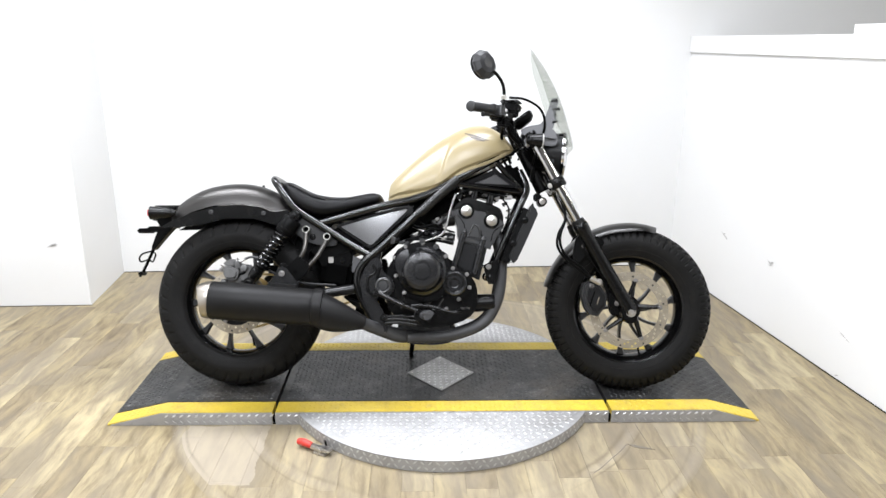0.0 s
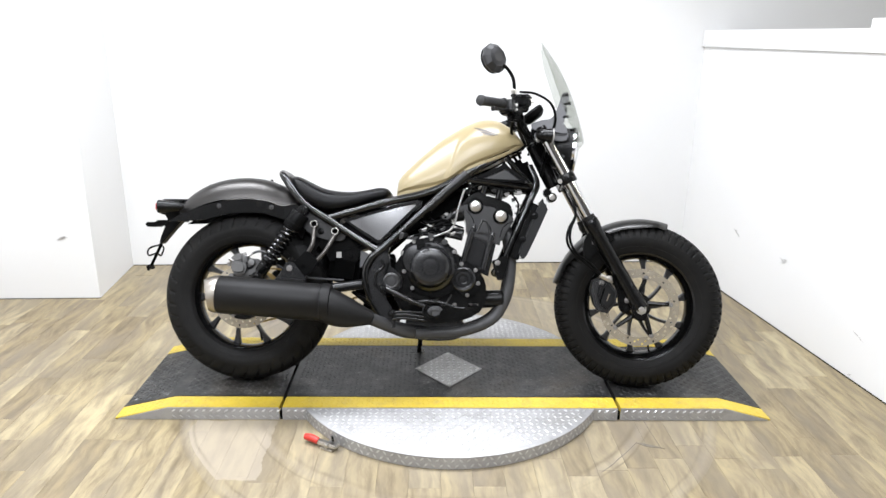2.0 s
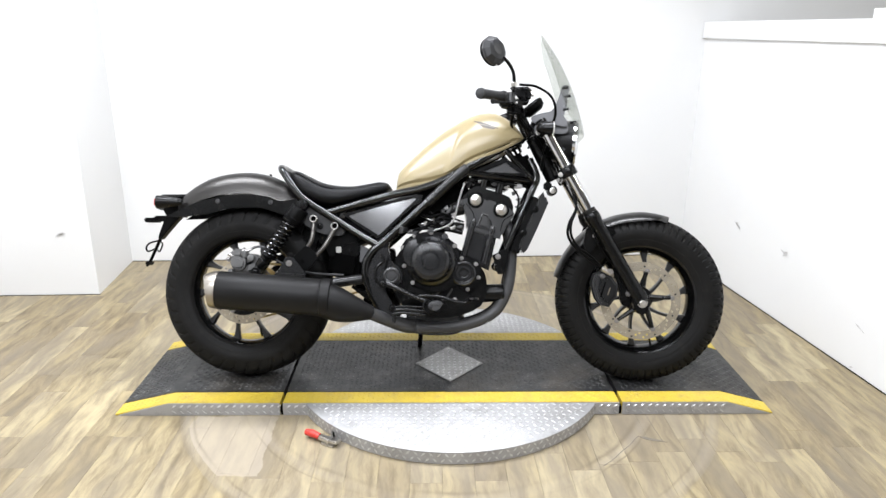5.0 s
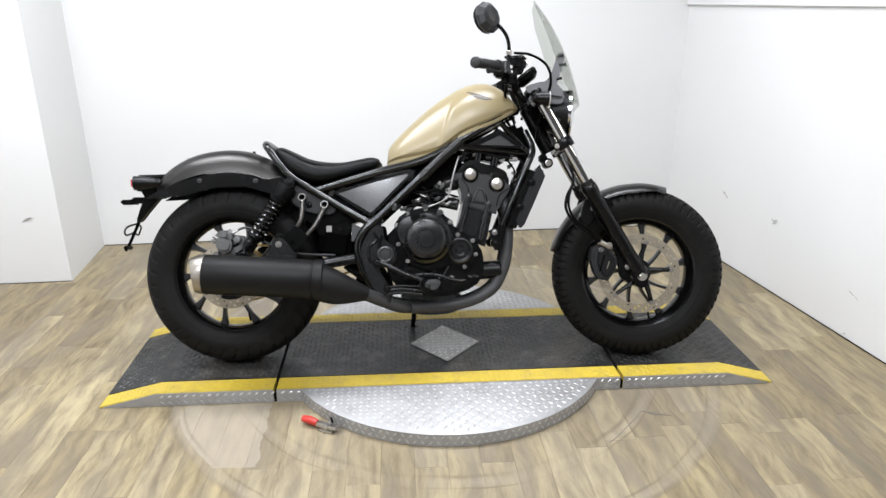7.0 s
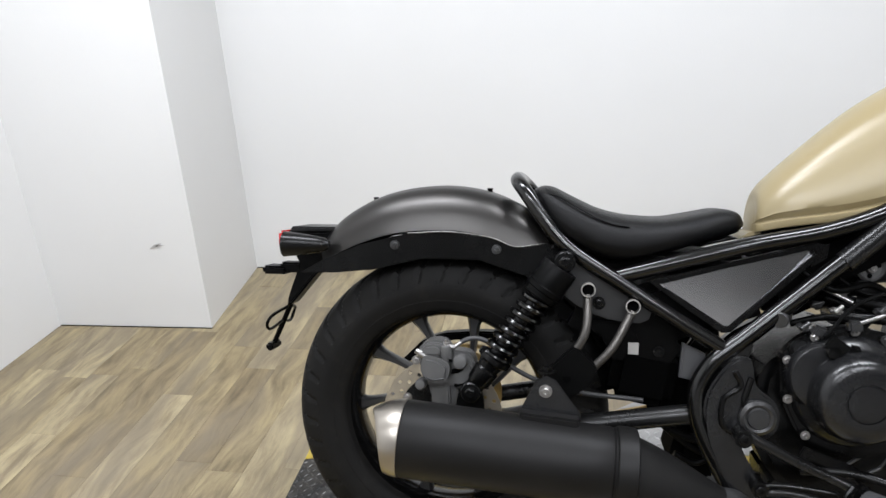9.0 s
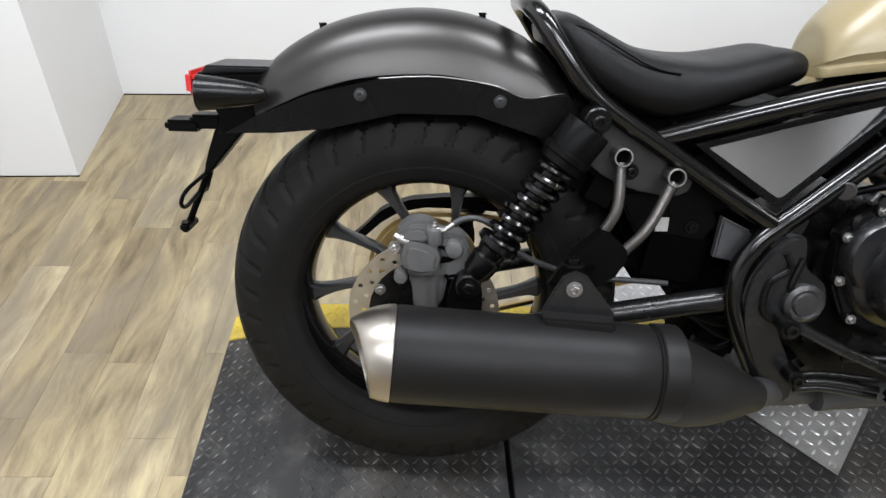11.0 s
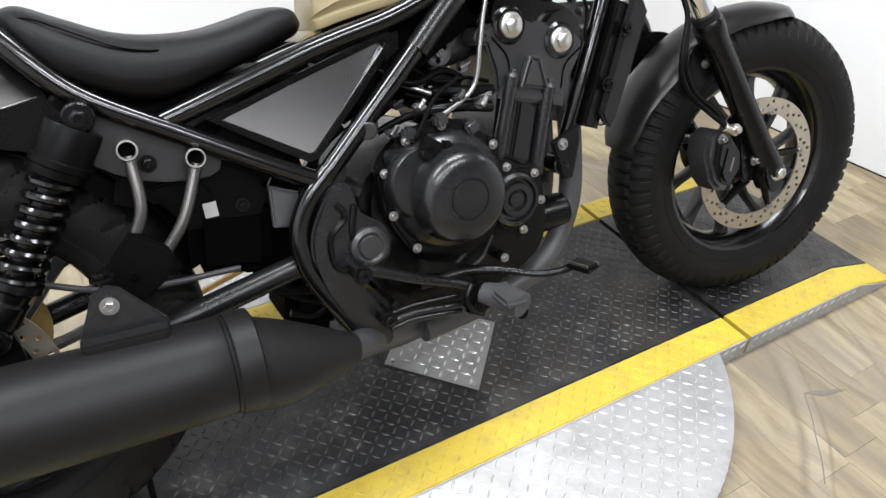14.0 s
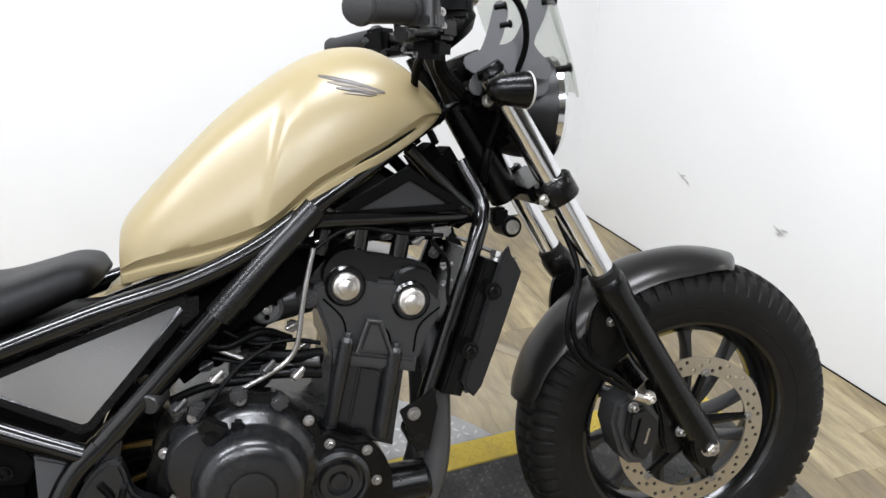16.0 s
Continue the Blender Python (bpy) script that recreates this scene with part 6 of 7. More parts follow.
# swingarm, shocks, chain
for sd in (-1, 1):
    arm = part("swingarm", tube([(-0.17, sd * 0.118, 0.402), (-0.284, sd * 0.128, 0.388), (-0.492, sd * 0.138, 0.356), (-0.66, sd * 0.135, 0.325), (-0.80, sd * 0.132, 0.303)], 0.0185, 16, 4), TUBE, bike, "satin black swingarm tube")
    part("axle_plate", slab([[(-0.80, 0.285), (-0.70, 0.290), (-0.69, 0.335), (-0.80, 0.335)]], sd * 0.134 - 0.01, sd * 0.134 + 0.01, 0.004), SATIN, arm)
    s0, s1 = Vector((-0.497, sd * 0.140, 0.662)), Vector((-0.664, sd * 0.146, 0.416))
    part("shock_mount", slab([smooth_outline([(-0.682, 0.426), (-0.656, 0.430), (-0.642, 0.400), (-0.646, 0.350), (-0.680, 0.335), (-0.694, 0.380)], 3)], sd * 0.140 - 0.006, sd * 0.140 + 0.006, 0.002), SATIN, arm)
    sh = part("shock_absorber", rod(s0.lerp(s1, 0.22), s0.lerp(s1, 0.98), 0.0175), SATIN, bike, "black shock absorber with coil spring")
    part("shock_can", lathe([(0.020, 0.0), (0.0325, 0.001), (0.034, 0.004), (0.034, 0.044), (0.0365, 0.046), (0.0365, 0.054), (0.034, 0.056), (0.034, 0.066), (0.026, 0.069)], s0.lerp(s1, 0.04), s1 - s0, 32), PLASTIC, sh)
    dvec = (s1 - s0).normalized()
    side = dvec.orthogonal().normalized()
    up = dvec.cross(side)
    coil = []
    for k in range(8 * 14 + 1):
        a = 2 * math.pi * k / 14
        coil.append(s0.lerp(s1, 0.24 + 0.49 * k / 112) + (side * math.cos(a) + up * math.sin(a)) * 0.0255)
    part("spring", tube(coil, 0.0056, 8, 1), GLOSS, sh, "glossy black coil spring")
    part("spring_seat", lathe([(0.020, 0), (0.032, 0.003), (0.033, 0.012), (0.024, 0.018), (0.021, 0.03), (0.024, 0.034), (0.022, 0.062), (0.015, 0.072)], s0.lerp(s1, 0.72), dvec, 24), SATIN, sh)
    for p in (s0, s1):
        part("shock_eye", join(rod(p + Vector((0, -0.02, 0)), p + Vector((0, 0.02, 0)), 0.019), bolt(p + Vector((0, sd * 0.021, 0)), 0.011, (0, sd, 0), 0.01)), SATIN, sh)
rc = part("rear_caliper", slab([smooth_outline([(-0.774, 0.468), (-0.766, 0.484), (-0.748, 0.494), (-0.724, 0.492), (-0.712, 0.480), (-0.700, 0.476), (-0.676, 0.473), (-0.664, 0.458), (-0.659, 0.432), (-0.666, 0.410), (-0.690, 0.404), (-0.720, 0.408), (-0.752, 0.404), (-0.766, 0.430)], 2)], -0.124, -0.080, 0.005), ALLOY, bike, "dull grey cast rear brake caliper")
part("piston_housing", slab([smooth_outline([(-0.762, 0.455), (-0.756, 0.467), (-0.733, 0.465), (-0.711, 0.454), (-0.708, 0.440), (-0.716, 0.421), (-0.737, 0.416), (-0.756, 0.424), (-0.764, 0.441)], 3)], -0.150, -0.120, 0.009), ALLOY, rc)
part("housing_seam", tube([(-0.757, -0.1500, 0.429), (-0.737, -0.1512, 0.4245), (-0.717, -0.1500, 0.428)], 0.0010, 6, 3), SATIN, rc)
part("caliper_shoulder", slab([smooth_outline([(-0.768, 0.470), (-0.755, 0.486), (-0.732, 0.487), (-0.722, 0.474), (-0.735, 0.466), (-0.756, 0.466)], 2)], -0.138, -0.118, 0.005), ALLOY, rc)
part("hose_tower", lathe([(0.0125, 0.0), (0.0125, 0.030), (0.0105, 0.033), (0.0085, 0.033)], (-0.716, -0.124, 0.458), (-0.05, -0.25, 1), 20), ALLOY, rc)
part("caliper_wing", slab([smooth_outline([(-0.702, 0.470), (-0.674, 0.466), (-0.664, 0.445), (-0.660, 0.420), (-0.672, 0.408), (-0.698, 0.410), (-0.704, 0.440)], 2)], -0.136, -0.110, 0.005), ALLOY, rc)
for loop in ([(-0.704, 0.443), (-0.684, 0.449), (-0.682, 0.443), (-0.692, 0.436), (-0.706, 0.434)], [(-0.712, 0.463), (-0.700, 0.459), (-0.699, 0.455), (-0.711, 0.458)], [(-0.700, 0.414), (-0.674, 0.420), (-0.672, 0.416), (-0.698, 0.409)]):
    part("caliper_slot", slab([loop], -0.1366, -0.120, 0.0006), DARK, rc)
part("pin_boss", lathe([(0.0135, 0.0), (0.0135, 0.016), (0.0115, 0.0195), (0.0060, 0.0205), (0.0, 0.0205)], (-0.687, -0.134, 0.4605), (0, -1, 0.05), 24), ALLOY, rc)
part("pin_boss", lathe([(0.0105, -0.01), (0.0105, 0.012), (0.0085, 0.0150), (0.0, 0.0155)], (-0.765, -0.126, 0.409), (0, -1, 0.05), 20), ALLOY, rc)
part("slide_pin", join(rod((-0.752, -0.130, 0.462), (-0.770, -0.130, 0.470), 0.0075), rod((-0.769, -0.130, 0.4695), (-0.777, -0.130, 0.473), 0.0058, n=6)), BOLT, rc, "bright bolt on the caliper")
part("bleed_nipple", join(rod((-0.717, -0.132, 0.486), (-0.716, -0.134, 0.499), 0.0036), rod((-0.717, -0.132, 0.489), (-0.7165, -0.133, 0.495), 0.0065, n=6)), BOLT, rc)
part("caliper_arm", slab([smooth_outline([(-0.752, 0.410), (-0.700, 0.410), (-0.698, 0.372), (-0.708, 0.350), (-0.726, 0.325), (-0.744, 0.345), (-0.748, 0.380)], 2)], -0.112, -0.100, 0.003), ALLOY, rc)
part("arm_rib", slab([[(-0.722, 0.408), (-0.711, 0.408), (-0.708, 0.352), (-0.722, 0.352)]], -0.122, -0.108, 0.003), ALLOY, rc)
part("caliper_bolt", bolt((-0.776, -0.126, 0.454), 0.006, h=0.008), BOLT, rc)
part("banjo_fitting", join(rod((-0.720, -0.134, 0.4855), (-0.700, -0.132, 0.4850), 0.0055), rod((-0.702, -0.132, 0.4850), (-0.688, -0.128, 0.4950), 0.0042)), BOLT, rc, "bare steel hose fitting")
hose_end = part("rear_brake_hose", tube([(-0.690, -0.128, 0.494), (-0.676, -0.126, 0.501), (-0.658, -0.124, 0.503), (-0.638, -0.122, 0.496), (-0.620, -0.118, 0.480), (-0.600, -0.112, 0.452), (-0.50, -0.100, 0.410), (-0.35, -0.10, 0.40)], 0.0046, 10), HEADER, bike, "dark grey braided brake hose")
part("sprocket", disc_mesh(RA, 0.098, 0.098, 0.055, 0.006, 6, (0.5,)), GOLD, rear_wheel, "gold rear sprocket")
link = slab([[(-0.0085, -0.004), (0.0085, -0.004), (0.0105, 0), (0.0085, 0.004), (-0.0085, 0.004), (-0.0105, 0)]], -0.006, 0.006, 0.001)
link_mesh = bpy.data.meshes.new("chain_link")
link.to_mesh(link_mesh)
link.free()
link_mesh.materials.append(GOLD)
chain_root = part("drive_chain", tube([(-0.724, 0.098, 0.437), (-0.45, 0.098, 0.427), (-0.16, 0.098, 0.416)], 0.0025, 6, 3), GOLD, bike, "gold drive chain")
path = [Vector((RA[0] + 0.104 * math.sin(a), 0.098, RA[2] + 0.104 * math.cos(a))) for a in np.linspace(-math.pi, 0.05, 20)]
path += [Vector((-0.724 + 0.57 * f, 0.098, 0.437 - 0.021 * f)) for f in np.linspace(0.03, 1, 38)]
path += [Vector((-0.145 - 0.6 * f, 0.098, 0.375 - 0.165 * f)) for f in np.linspace(0, 1, 38)]
for a, b in zip(path, path[1:]):
    if (b - a).length > 0.03:
        continue
    ob = new("chain_link", link_mesh)
    ob.parent = chain_root
    d = b - a
    ob.matrix_basis = Matrix.Translation((a + b) / 2) @ pose(0, 0, 0, 0, math.degrees(-math.atan2(d.z, d.x)), 0)
guard = part("chain_guard", slab([[(-0.868, 0.388), (-0.849, 0.405), (-0.816, 0.440), (-0.790, 0.454), (-0.760, 0.464), (-0.700, 0.471), (-0.646, 0.473), (-0.50, 0.466), (-0.50, 0.440), (-0.654, 0.450), (-0.735, 0.450), (-0.781, 0.440), (-0.815, 0.418), (-0.848, 0.386)]], 0.085, 0.122, 0.004), PLASTIC, bike, "black chain guard")

# rear fender, stays, tail light
st = [(-1.002, 0.680, -0.990, 0.642, 0.084), (-0.982, 0.709, -0.955, 0.660, 0.094), (-0.942, 0.742, -0.905, 0.682, 0.100), (-0.882, 0.773, -0.845, 0.700, 0.102), (-0.812, 0.791, -0.785, 0.708, 0.102), (-0.735, 0.796, -0.715, 0.709, 0.102), (-0.665, 0.786, -0.655, 0.699, 0.102), (-0.610, 0.765, -0.605, 0.682, 0.101), (-0.575, 0.744, -0.560, 0.684, 0.100), (-0.555, 0.724, -0.535, 0.684, 0.096)]
st = [(*q[:4], q[4] * 0.92) for q in st]
rf = part("rear_fender", fender_mesh(st, power=2.8), CHARCOAL, bike, "charcoal grey metallic rear fender")
for sd in (-1, 1):
    stay = slab([[(-1.03, 0.620), (-0.985, 0.646), (-0.905, 0.679), (-0.808, 0.702), (-0.726, 0.706), (-0.645, 0.696), (-0.60, 0.680), (-0.54, 0.688), (-0.51, 0.65), (-0.53, 0.592), (-0.58, 0.626), (-0.67, 0.654), (-0.78, 0.654), (-0.88, 0.630), (-0.955, 0.622)]], sd * 0.096 - 0.004, sd * 0.096 + 0.004, 0.002)
    part("fender_stay", stay, SATIN, rf, "black fender stay")
    for p in ((-0.834, 0.680), (-0.635, 0.675)):
        part("stay_bolt", bolt((p[0], sd * 0.100, p[1]), 0.0062, (0, sd, 0), 0.005, False), ENGINE_GREY, rf)
    # thin bright line put in as the highlight along the fender edge
    part("stay_lip", tube([(-0.808, sd * 0.099, 0.703), (-0.726, sd * 0.099, 0.707), (-0.645, sd * 0.099, 0.697), (-0.60, sd * 0.099, 0.681), (-0.545, sd * 0.099, 0.688)], 0.0009, 6), BOLT, rf, "bright line drawn as the fender edge highlight")
    part("wheel_arch", slab([[(-0.60, 0.66), (-0.53, 0.66), (-0.50, 0.60), (-0.52, 0.555), (-0.56, 0.60)]], sd * 0.092 - 0.006, sd * 0.092 + 0.006, 0.003), PLASTIC, rf)
for x, z in ((-0.90, 0.766), (-0.66, 0.786)):
    part("crown_bolt", join(rod((x, 0, z - 0.01), (x, 0, z + 0.003), 0.005), rod((x, 0, z + 0.002), (x, 0, z + 0.005), 0.006)), PLASTIC, rf)
arcs = []
for ang in (4, 14, 25, 40, 55, 68):
    arcs.append((*around(RA, ang, 0.342), *around(RA, ang, 0.330), 0.078))
part("mudguard", fender_mesh(arcs, power=2.6), PLASTIC, rf, "black plastic inner mudguard")
for sd in (-1, 1):
    rim_out, rim_in = [around(RA, a, 0.378) for a in range(-13, 63, 5)], [around(RA, a, 0.336) for a in range(-9, 59, 5)]
    part("mudguard_side", slab([[*rim_out, *rim_in[::-1]]], sd * 0.084 - 0.003, sd * 0.084 + 0.003, 0.001), PLASTIC, rf)
# near-black copy of the fender that puts shade on its underside
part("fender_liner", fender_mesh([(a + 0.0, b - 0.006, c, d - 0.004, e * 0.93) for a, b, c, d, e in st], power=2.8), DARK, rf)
tail = part("tail_light", block((-1.042, 0, 0.677), (0.10, 0.095, 0.046), 0.010, (0, -3, 0)), PLASTIC, bike, "black tail lamp with red lens behind the fender")
part("brake_lens", block((-1.095, 0, 0.682), (0.016, 0.085, 0.036), 0.006), RED, tail, "red brake lamp lens")
part("top_plate", slab([[(-1.074, 0.699), (-1.066, 0.710), (-0.960, 0.710), (-0.960, 0.703)]], -0.052, 0.052, 0.003), SHELL, tail, "grey flat top of the lamp bracket")
part("lamp_arm", slab([[(-1.073, 0.699), (-0.957, 0.704), (-0.985, 0.655), (-1.005, 0.625), (-1.050, 0.628), (-1.060, 0.645)]], -0.050, 0.050, 0.006), PLASTIC, tail)
for sd in (-1, 1):
    pod = part("turn_signal", lathe([(0.008, -0.088), (0.014, -0.078), (0.019, -0.050), (0.0235, -0.015), (0.025, 0.0), (0.025, 0.003)], (-1.057, sd * 0.098, 0.677), (-1, 0, 0), 28), SATIN, tail, "black bullet turn signal")
    part("signal_rim", lathe([(0.0250, 0.002), (0.0256, 0.003), (0.0256, 0.006), (0.0235, 0.007)], (-1.057, sd * 0.098, 0.677), (-1, 0, 0), 28, cap=False), SATIN, pod)
    part("signal_lens", lathe([(0.0245, 0.004), (0.018, 0.008), (0.0, 0.010)], (-1.057, sd * 0.098, 0.677), (-1, 0, 0), 24), RED, pod, "red lamp lens")
    part("signal_stem", rod((-1.012, sd * 0.05, 0.677), (-1.012, sd * 0.09, 0.677), 0.009), SATIN, pod)
plate = part("plate_bracket", slab([smooth_outline([(-1.02, 0.612), (-1.06, 0.628), (-1.078, 0.605), (-1.106, 0.530), (-1.099, 0.518), (-1.075, 0.545), (-1.045, 0.580)], 3)], -0.022, 0.022, 0.004), PLASTIC, bike, "black number plate bracket without plate")
part("plate_lamp", join(block((-1.135, 0, 0.592), (0.055, 0.05, 0.018), 0.005), block((-1.10, 0, 0.598), (0.05, 0.04, 0.022), 0.005)), PLASTIC, plate)
part("plate_stem", tube([(-1.09, 0, 0.56), (-1.115, 0, 0.50), (-1.148, 0, 0.428)], [0.008, 0.006, 0.006], 10, flat=0.6), PLASTIC, plate)
for sgn in (-1, 1):
    part("plate_hook", tube([(-1.126, sgn * 0.002, 0.480), (-1.132, sgn * 0.050, 0.470), (-1.132, sgn * 0.068, 0.482), (-1.124, sgn * 0.060, 0.500), (-1.112, sgn * 0.004, 0.512)], 0.0034, 8), PLASTIC, plate)
part("plate_tip", block((-1.149, 0, 0.424), (0.016, 0.05, 0.016), 0.004), PLASTIC, plate)
part("plate_reflector", rod((-1.155, 0, 0.42), (-1.160, 0, 0.42), 0.010), PLASTIC, plate)

for o in (plate, *plate.children_recursive):
    o.data.transform(Matrix.Translation((0.014, 0, 0.022)))

# radiator
rad = part("radiator", slab([[(0.364, 0.713), (0.394, 0.698), (0.308, 0.500), (0.276, 0.512)]], -0.140, 0.140, 0.004), SATIN, bike, "black radiator")
for sd in (-1, 1):
    part("radiator_shroud", slab([smooth_outline([(0.388, 0.718), (0.401, 0.714), (0.414, 0.690), (0.408, 0.668), (0.338, 0.516), (0.318, 0.508), (0.308, 0.526), (0.316, 0.550)], 2)], sd * 0.148 - 0.008, sd * 0.148 + 0.008, 0.004), SHROUD, rad, "dark grey radiator side cover")
    for p in ((0.366, 0.664), (0.322, 0.578)):
        part("shroud_bolt", bolt((p[0], sd * 0.157, p[1]), 0.009, (0, sd, 0)), SATIN, rad)
for k in range(14):
    f = k / 13
    part("fin", block((0.3475 + 0.045 * (f - 0.5) * 1.9 + 0.016, 0, 0.606 + 0.20 * (f - 0.5)), (0.012, 0.28, 0.003), 0), ENGINE_GREY, rad)
part("radiator_cap", join(rod((0.392, -0.10, 0.690), (0.402, -0.10, 0.708), 0.014), rod((0.399, -0.10, 0.702), (0.404, -0.10, 0.712), 0.017, n=8)), BOLT, rad, "steel radiator cap")
# near-black block standing in for the shade behind the steering head
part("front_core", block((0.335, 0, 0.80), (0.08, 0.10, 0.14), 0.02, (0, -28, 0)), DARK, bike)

# small fittings in the shade behind the frame
CLUTTER = ((0.118, 0.748, 0.016, 0.010, CHROME), (0.165, 0.752, 0.022, 0.008, BOLT), (0.215, 0.742, 0.020, 0.010, ENGINE_GREY), (0.262, 0.728, 0.014, 0.012, BOLT), (0.290, 0.708, 0.012, 0.020, ENGINE_GREY), (0.305, 0.682, 0.010, 0.016, BOLT), (0.302, 0.655, 0.012, 0.010, ALLOY),
           (0.012, 0.628, 0.018, 0.012, ENGINE_GREY), (0.064, 0.628, 0.014, 0.016, BOLT), (-0.020, 0.610, 0.020, 0.010, BOLT), (0.035, 0.606, 0.026, 0.010, ALLOY), (0.080, 0.598, 0.016, 0.014, BOLT), (-0.060, 0.590, 0.018, 0.012, ENGINE_GREY))
for k, (x, z, sx, sz, mt) in enumerate(CLUTTER):
    part("fitting", join(block((x, -0.088, z), (sx, 0.02, sz), 0.003, (0, 20 * (k % 5) - 40, 0)), rod((x - 0.01, -0.10, z), (x + 0.01, -0.096, z + 0.006), 0.0035)), mt, bike, "small engine fitting")
for pts in (((0.10, 0.735), (0.16, 0.762), (0.24, 0.745), (0.30, 0.735)), ((-0.03, 0.64), (0.01, 0.615), (0.06, 0.612), (0.10, 0.60)), ((0.28, 0.73), (0.305, 0.69), (0.30, 0.64), (0.31, 0.60)), ((-0.05, 0.605), (0.0, 0.588), (0.05, 0.585), (0.10, 0.572))):
    part("wire", tube([(x, -0.104, z) for x, z in pts], 0.0032, 8), PLASTIC, bike)
part("clutch_cable", tube([(-0.075, -0.185, 0.552), (-0.02, -0.150, 0.598), (0.03, -0.135, 0.62)], 0.0032, 8), PLASTIC, bike, "black clutch cable")
# dark far-side parts close the view through the machine; boxes stand for shade
part("left_case", slab([smooth_outline([(-0.17, 0.47), (-0.03, 0.54), (0.10, 0.49), (0.15, 0.40), (0.14, 0.29), (0.02, 0.24), (-0.12, 0.25), (-0.18, 0.34)])], 0.130, 0.175, 0.012), ENGINE, bike, "black left engine cover")
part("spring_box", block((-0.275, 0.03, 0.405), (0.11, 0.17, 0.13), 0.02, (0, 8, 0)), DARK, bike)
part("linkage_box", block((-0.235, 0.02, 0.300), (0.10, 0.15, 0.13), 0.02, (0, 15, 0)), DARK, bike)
for pts, r in (((( -0.30, 0.345), (-0.25, 0.33), (-0.20, 0.34)), 0.009), (((-0.32, 0.36), (-0.26, 0.315), (-0.22, 0.30)), 0.007), (((-0.29, 0.30), (-0.25, 0.285), (-0.21, 0.31)), 0.006)):
    part("hose", tube([(x, -0.085, z) for x, z in pts], r, 10), PLASTIC, bike)

for k, (x, z) in enumerate(((-0.098, 0.560), (-0.048, 0.590), (0.020, 0.592), (0.058, 0.575))):
    part("cable_clip", join(block((x, -0.150, z), (0.020, 0.016, 0.010), 0.003, (0, 25 - 18 * k, 0)), rod((x - 0.006, -0.160, z - 0.002), (x + 0.010, -0.150, z + 0.008), 0.004)), BOLT if k % 2 else ENGINE_GREY, bike, "small metal cable clip")
part("brake_lever_ball", join(rod((0.205, -0.352, 1.022), (0.200, -0.358, 1.021), 0.009), rod((0.215, -0.345, 1.022), (0.200, -0.356, 1.021), 0.006)), SATIN, bike)
part("banjo", join(rod((0.335, -0.165, 1.064), (0.356, -0.155, 1.066), 0.006), bolt((0.350, -0.166, 1.064), 0.007, h=0.012)), STEEL, bike, "steel hose fitting at the brake master cylinder")
for z in (1.045, 1.062):
    part("clamp_screw", bolt((0.292, -0.228, z), 0.0045, h=0.006), BOLT, bike)
part("switch_red", block((0.244, -0.226, 1.066), (0.010, 0.012, 0.008), 0.002), GRIP, bike)

# the body sits a little nose-up on its wheels
def moved(m, *obs):
    for o in obs:
        if o.data.users > 1:
            o.matrix_basis = m @ o.matrix_basis
        else:
            o.data.transform(m)


moved(Matrix.Translation((-0.004, 0, -0.019)) @ Matrix.Diagonal((1, 0.875, 1, 1)), rad, *rad.children)
moved(Matrix.Translation((0, 0, 0.010)), seat, *seat.children)
moved(Matrix.Translation((0.009, 0, 0.002)), rf, *rf.children, tail, *tail.children_recursive, plate, *plate.children)
turned = Matrix.Translation((0.47, -0.118, 0)) @ Matrix.Rotation(radians(-8), 4, "Z") @ Matrix.Translation((-0.47, 0.118, 0))
moved(Matrix.Translation((0.009, 0, 0.008)) @ turned, screen, *screen.children)
moved(Matrix.Translation((-0.006, 0.018, -0.022)), bar, *bar.children, *[o for o in bike.children if o.name.split(".")[0] in ("mirror_mount", "switch_lower", "brake_reservoir", "clamp_screw", "switch_red", "brake_lever_ball")], *res.children)
moved(Matrix.Translation((-0.002, 0, 0.010)) @ turned, head, *head.children)
moved(Matrix.Translation((0.0, 0, 0.009)), *[q for o in bike.children if o.name.startswith("indicator") for q in (o, *o.children)])
moved(Matrix.Translation((0.014, 0, -0.004)), cal, *cal.children)
TILT = Matrix.Translation((0, 0, 0.403)) @ Matrix.Rotation(radians(-0.86), 4, "Y") @ Matrix.Translation((0, 0, -0.40))
on_wheels = {front_wheel, rear_wheel, fender, *front_wheel.children, *rear_wheel.children, *fender.children, stand, *stand.children, rc, *rc.children, hose_end, guard, chain_root, *chain_root.children}
moved(TILT, *[o for o in bike.children_recursive if o not in on_wheels and not o.name.startswith("axle")])

# ---------------------------------------------------------------- floor
bm = bmesh.new()
for v in ((-2.6, -5.4, -0.012), (4.0, -5.4, -0.012), (4.0, 2.0, -0.012), (-2.6, 2.0, -0.012)):
    bm.verts.new(v)
f = bm.faces.new(bm.verts[:])
top = bmesh.ops.extrude_face_region(bm, geom=[f])["geom"]
bmesh.ops.translate(bm, vec=(0, 0, -0.1), verts=[g for g in top if isinstance(g, bmesh.types.BMVert)])
floor = tagged(part("floor", bm, DECK, smooth=0), "pale wood-look vinyl floor, worn round the turntable", "floor", kind="structure")
rng = random.Random(7)
PW = 0.102
protos = {}


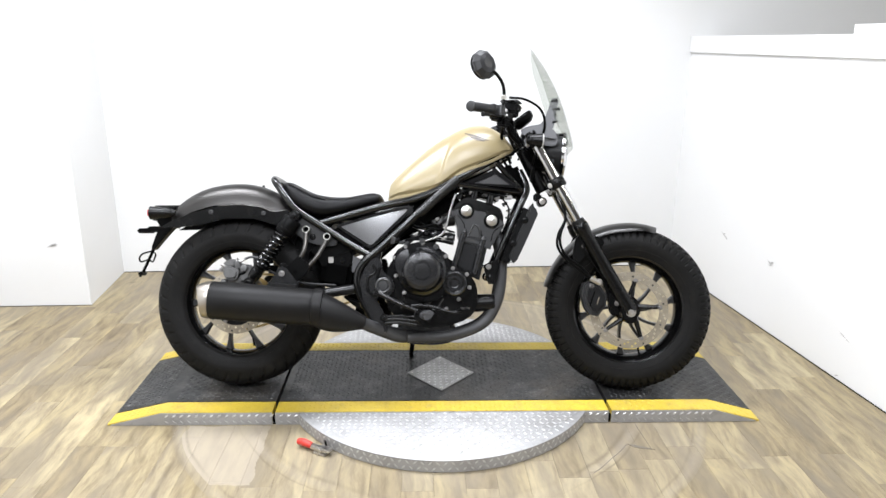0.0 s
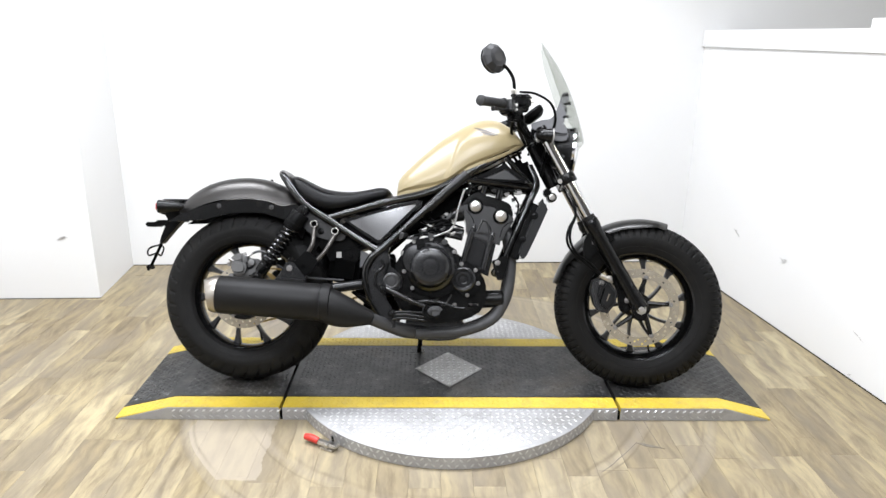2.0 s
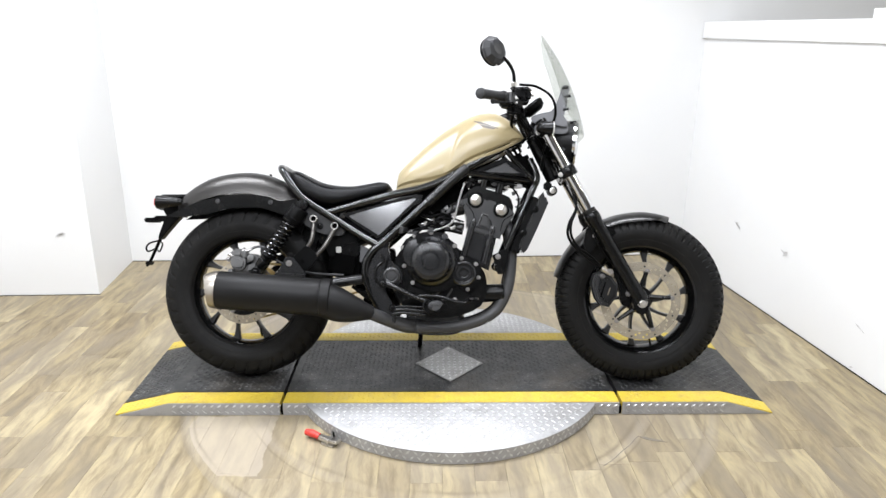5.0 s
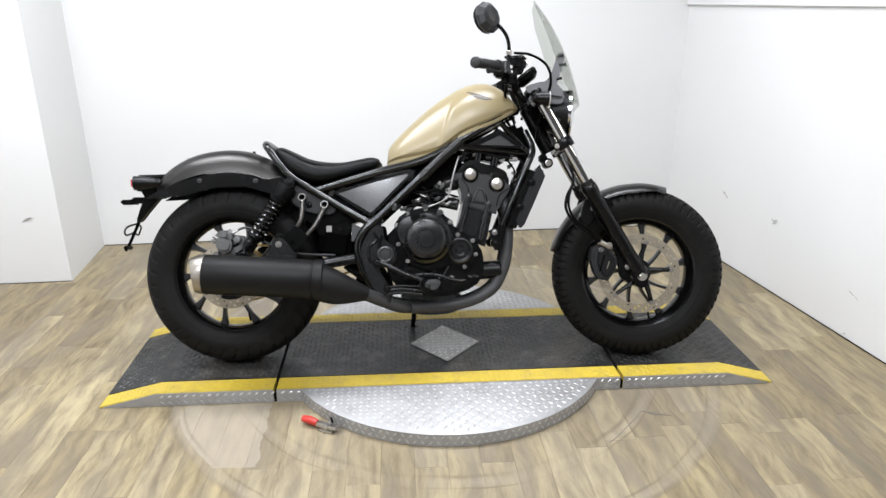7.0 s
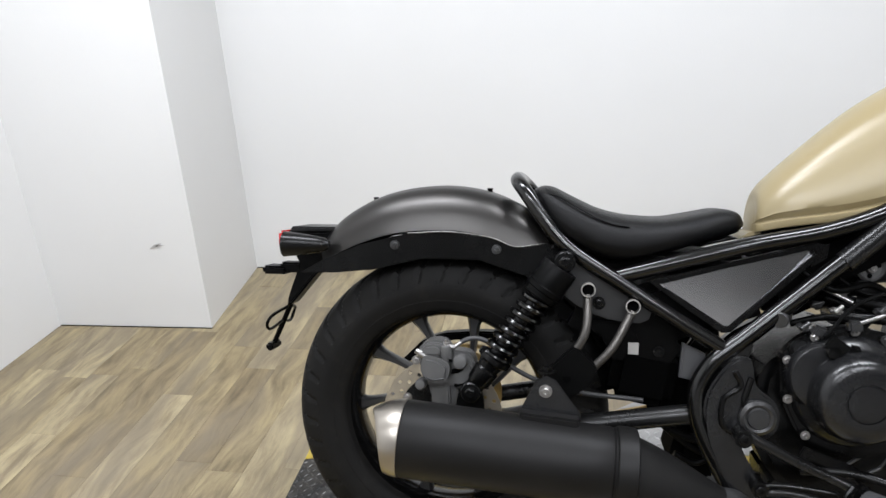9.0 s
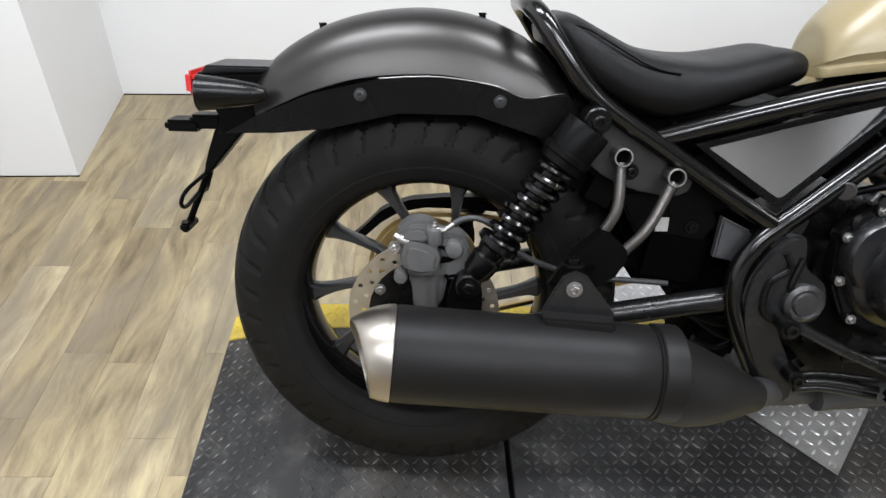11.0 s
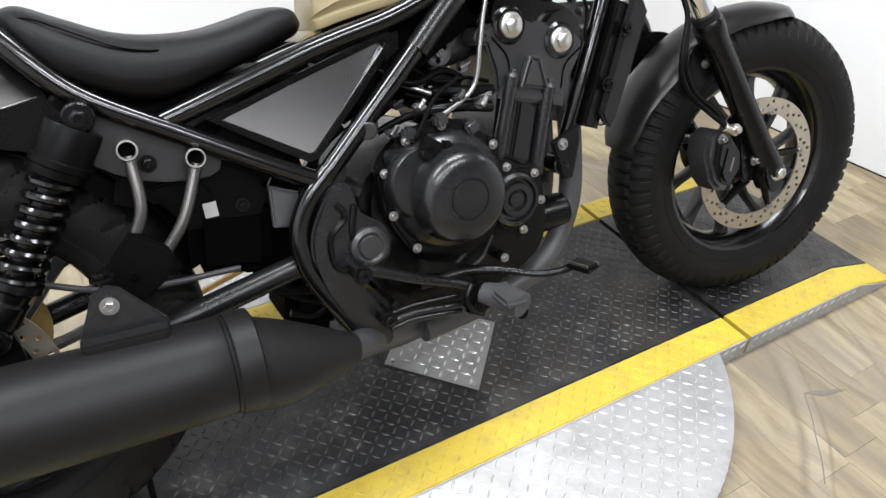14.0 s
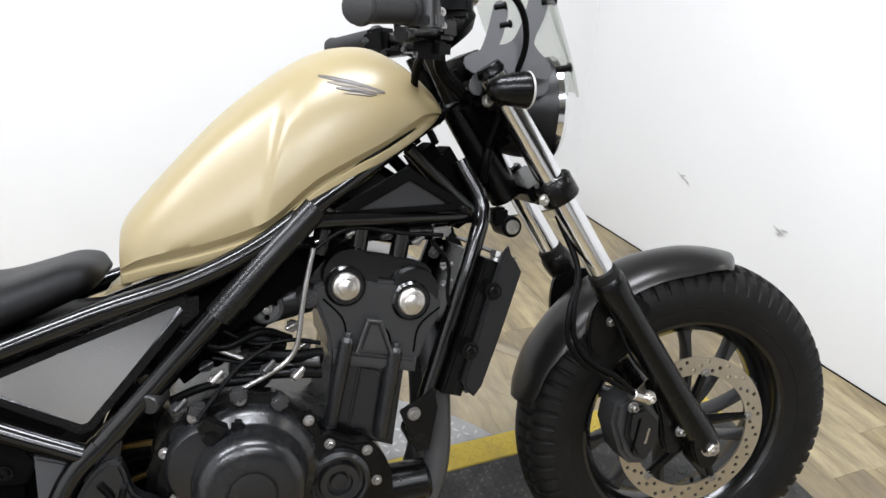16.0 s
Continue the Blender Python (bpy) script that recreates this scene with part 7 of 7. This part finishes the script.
def strip_mesh(length):
    key = round(length, 2)
    if key not in protos:
        me = bpy.data.meshes.new("plank")
        w, l, h, e = PW / 2 - 0.0002, key / 2 - 0.0002, 0.012, 0.0004
        vs = [(-w, -l, -h), (w, -l, -h), (w, l, -h), (-w, l, -h), (-w, -l, -e), (w, -l, -e), (w, l, -e), (-w, l, -e), (-w + e, -l + e, 0), (w - e, -l + e, 0), (w - e, l - e, 0), (-w + e, l - e, 0)]
        fs = [(0, 1, 5, 4), (1, 2, 6, 5), (2, 3, 7, 6), (3, 0, 4, 7), (4, 5, 9, 8), (5, 6, 10, 9), (6, 7, 11, 10), (7, 4, 8, 11), (8, 9, 10, 11)]
        me.from_pydata(vs, [], fs)
        me.materials.append(STRIP)
        protos[key] = me
    return protos[key]


strips = []
x = -2.40
while x < 3.9:
    y = -5.3 - rng.random() * 0.4
    while y < 1.75:
        ln = rng.choice((0.31, 0.46, 0.62, 0.77))
        lo, hi = max(y, -5.3), min(y + ln, 1.70)
        if hi - lo > 0.03:
            strips.append((x, (lo + hi) / 2, round(hi - lo, 2)))
        y += ln
    x += PW
near = [s for s in strips if -2.0 < s[0] < 1.75 and -0.95 < s[1] < 1.6]
near.sort(key=lambda s: math.hypot(s[0] + 0.2, s[1]))
near = [s for s in near if not (abs(s[1]) + s[2] / 2 < 0.28 and -0.95 < s[0] < 1.0)][:300]
chosen = set(near)
for s in near:
    ob = new("plank", strip_mesh(s[2]))
    ob.location = (s[0], s[1], 0)
    ob.parent = floor
bm = bmesh.new()
for s in strips:
    if s in chosen:
        continue
    w, l = PW / 2 - 0.0002, s[2] / 2 - 0.0002
    a = [bm.verts.new((s[0] + u * w, s[1] + v * l, z)) for z in (0, -0.012) for u, v in ((-1, -1), (1, -1), (1, 1), (-1, 1))]
    bm.faces.new(a[:4])
    for i in range(4):
        j = (i + 1) % 4
        bm.faces.new((a[i], a[i + 4], a[j + 4], a[j]))
tagged(part("plank_rest", bm, SHEET, floor, smooth=0), kind="stuff")

# torn chip in the vinyl
bm = bmesh.new()
face = bm.faces.new([bm.verts.new((0.715 + x, -0.475 + y, 0.0)) for x, y in ((-0.035, 0.028), (-0.012, 0.022), (0.030, 0.004), (0.055, -0.009), (0.010, -0.001), (-0.012, 0.006))])
g = bmesh.ops.extrude_face_region(bm, geom=[face])["geom"]
bmesh.ops.translate(bm, vec=(0, 0, 0.0012), verts=[v for v in g if isinstance(v, bmesh.types.BMVert)])
part("floor_patch", bm, CHIP, floor, "small torn dark chip in the vinyl", smooth=0)
# thin open splits that run out from the chip
for line_pts, half in (((( 0.748, -0.300), (0.752, -0.40), (0.757, -0.486)), 0.0012), (((0.681, -0.448), (0.668, -0.461), (0.636, -0.500), (0.603, -0.533), (0.562, -0.578), (0.520, -0.616)), 0.0016)):
    bm = bmesh.new()
    pts = curve_points([(x, y, 0.0) for x, y in line_pts], 5)
    rows = []
    for k, p in enumerate(pts):
        d = (pts[min(k + 1, len(pts) - 1)] - pts[max(k - 1, 0)]).normalized()
        n = Vector((-d.y, d.x, 0)) * half * (0.55 + 0.45 * math.sin(k * 1.9) ** 2)
        rows.append([bm.verts.new(p + n * u + Vector((0, 0, h))) for u, h in ((-1.0, 0.0), (-0.6, 0.0009), (0.6, 0.0009), (1.0, 0.0))])
    for a, b in zip(rows, rows[1:]):
        for k in range(3):
            bm.faces.new((a[k], a[k + 1], b[k + 1], b[k]))
    part("floor_split", bm, CHIP, floor, "thin dark split in the vinyl", smooth=0)
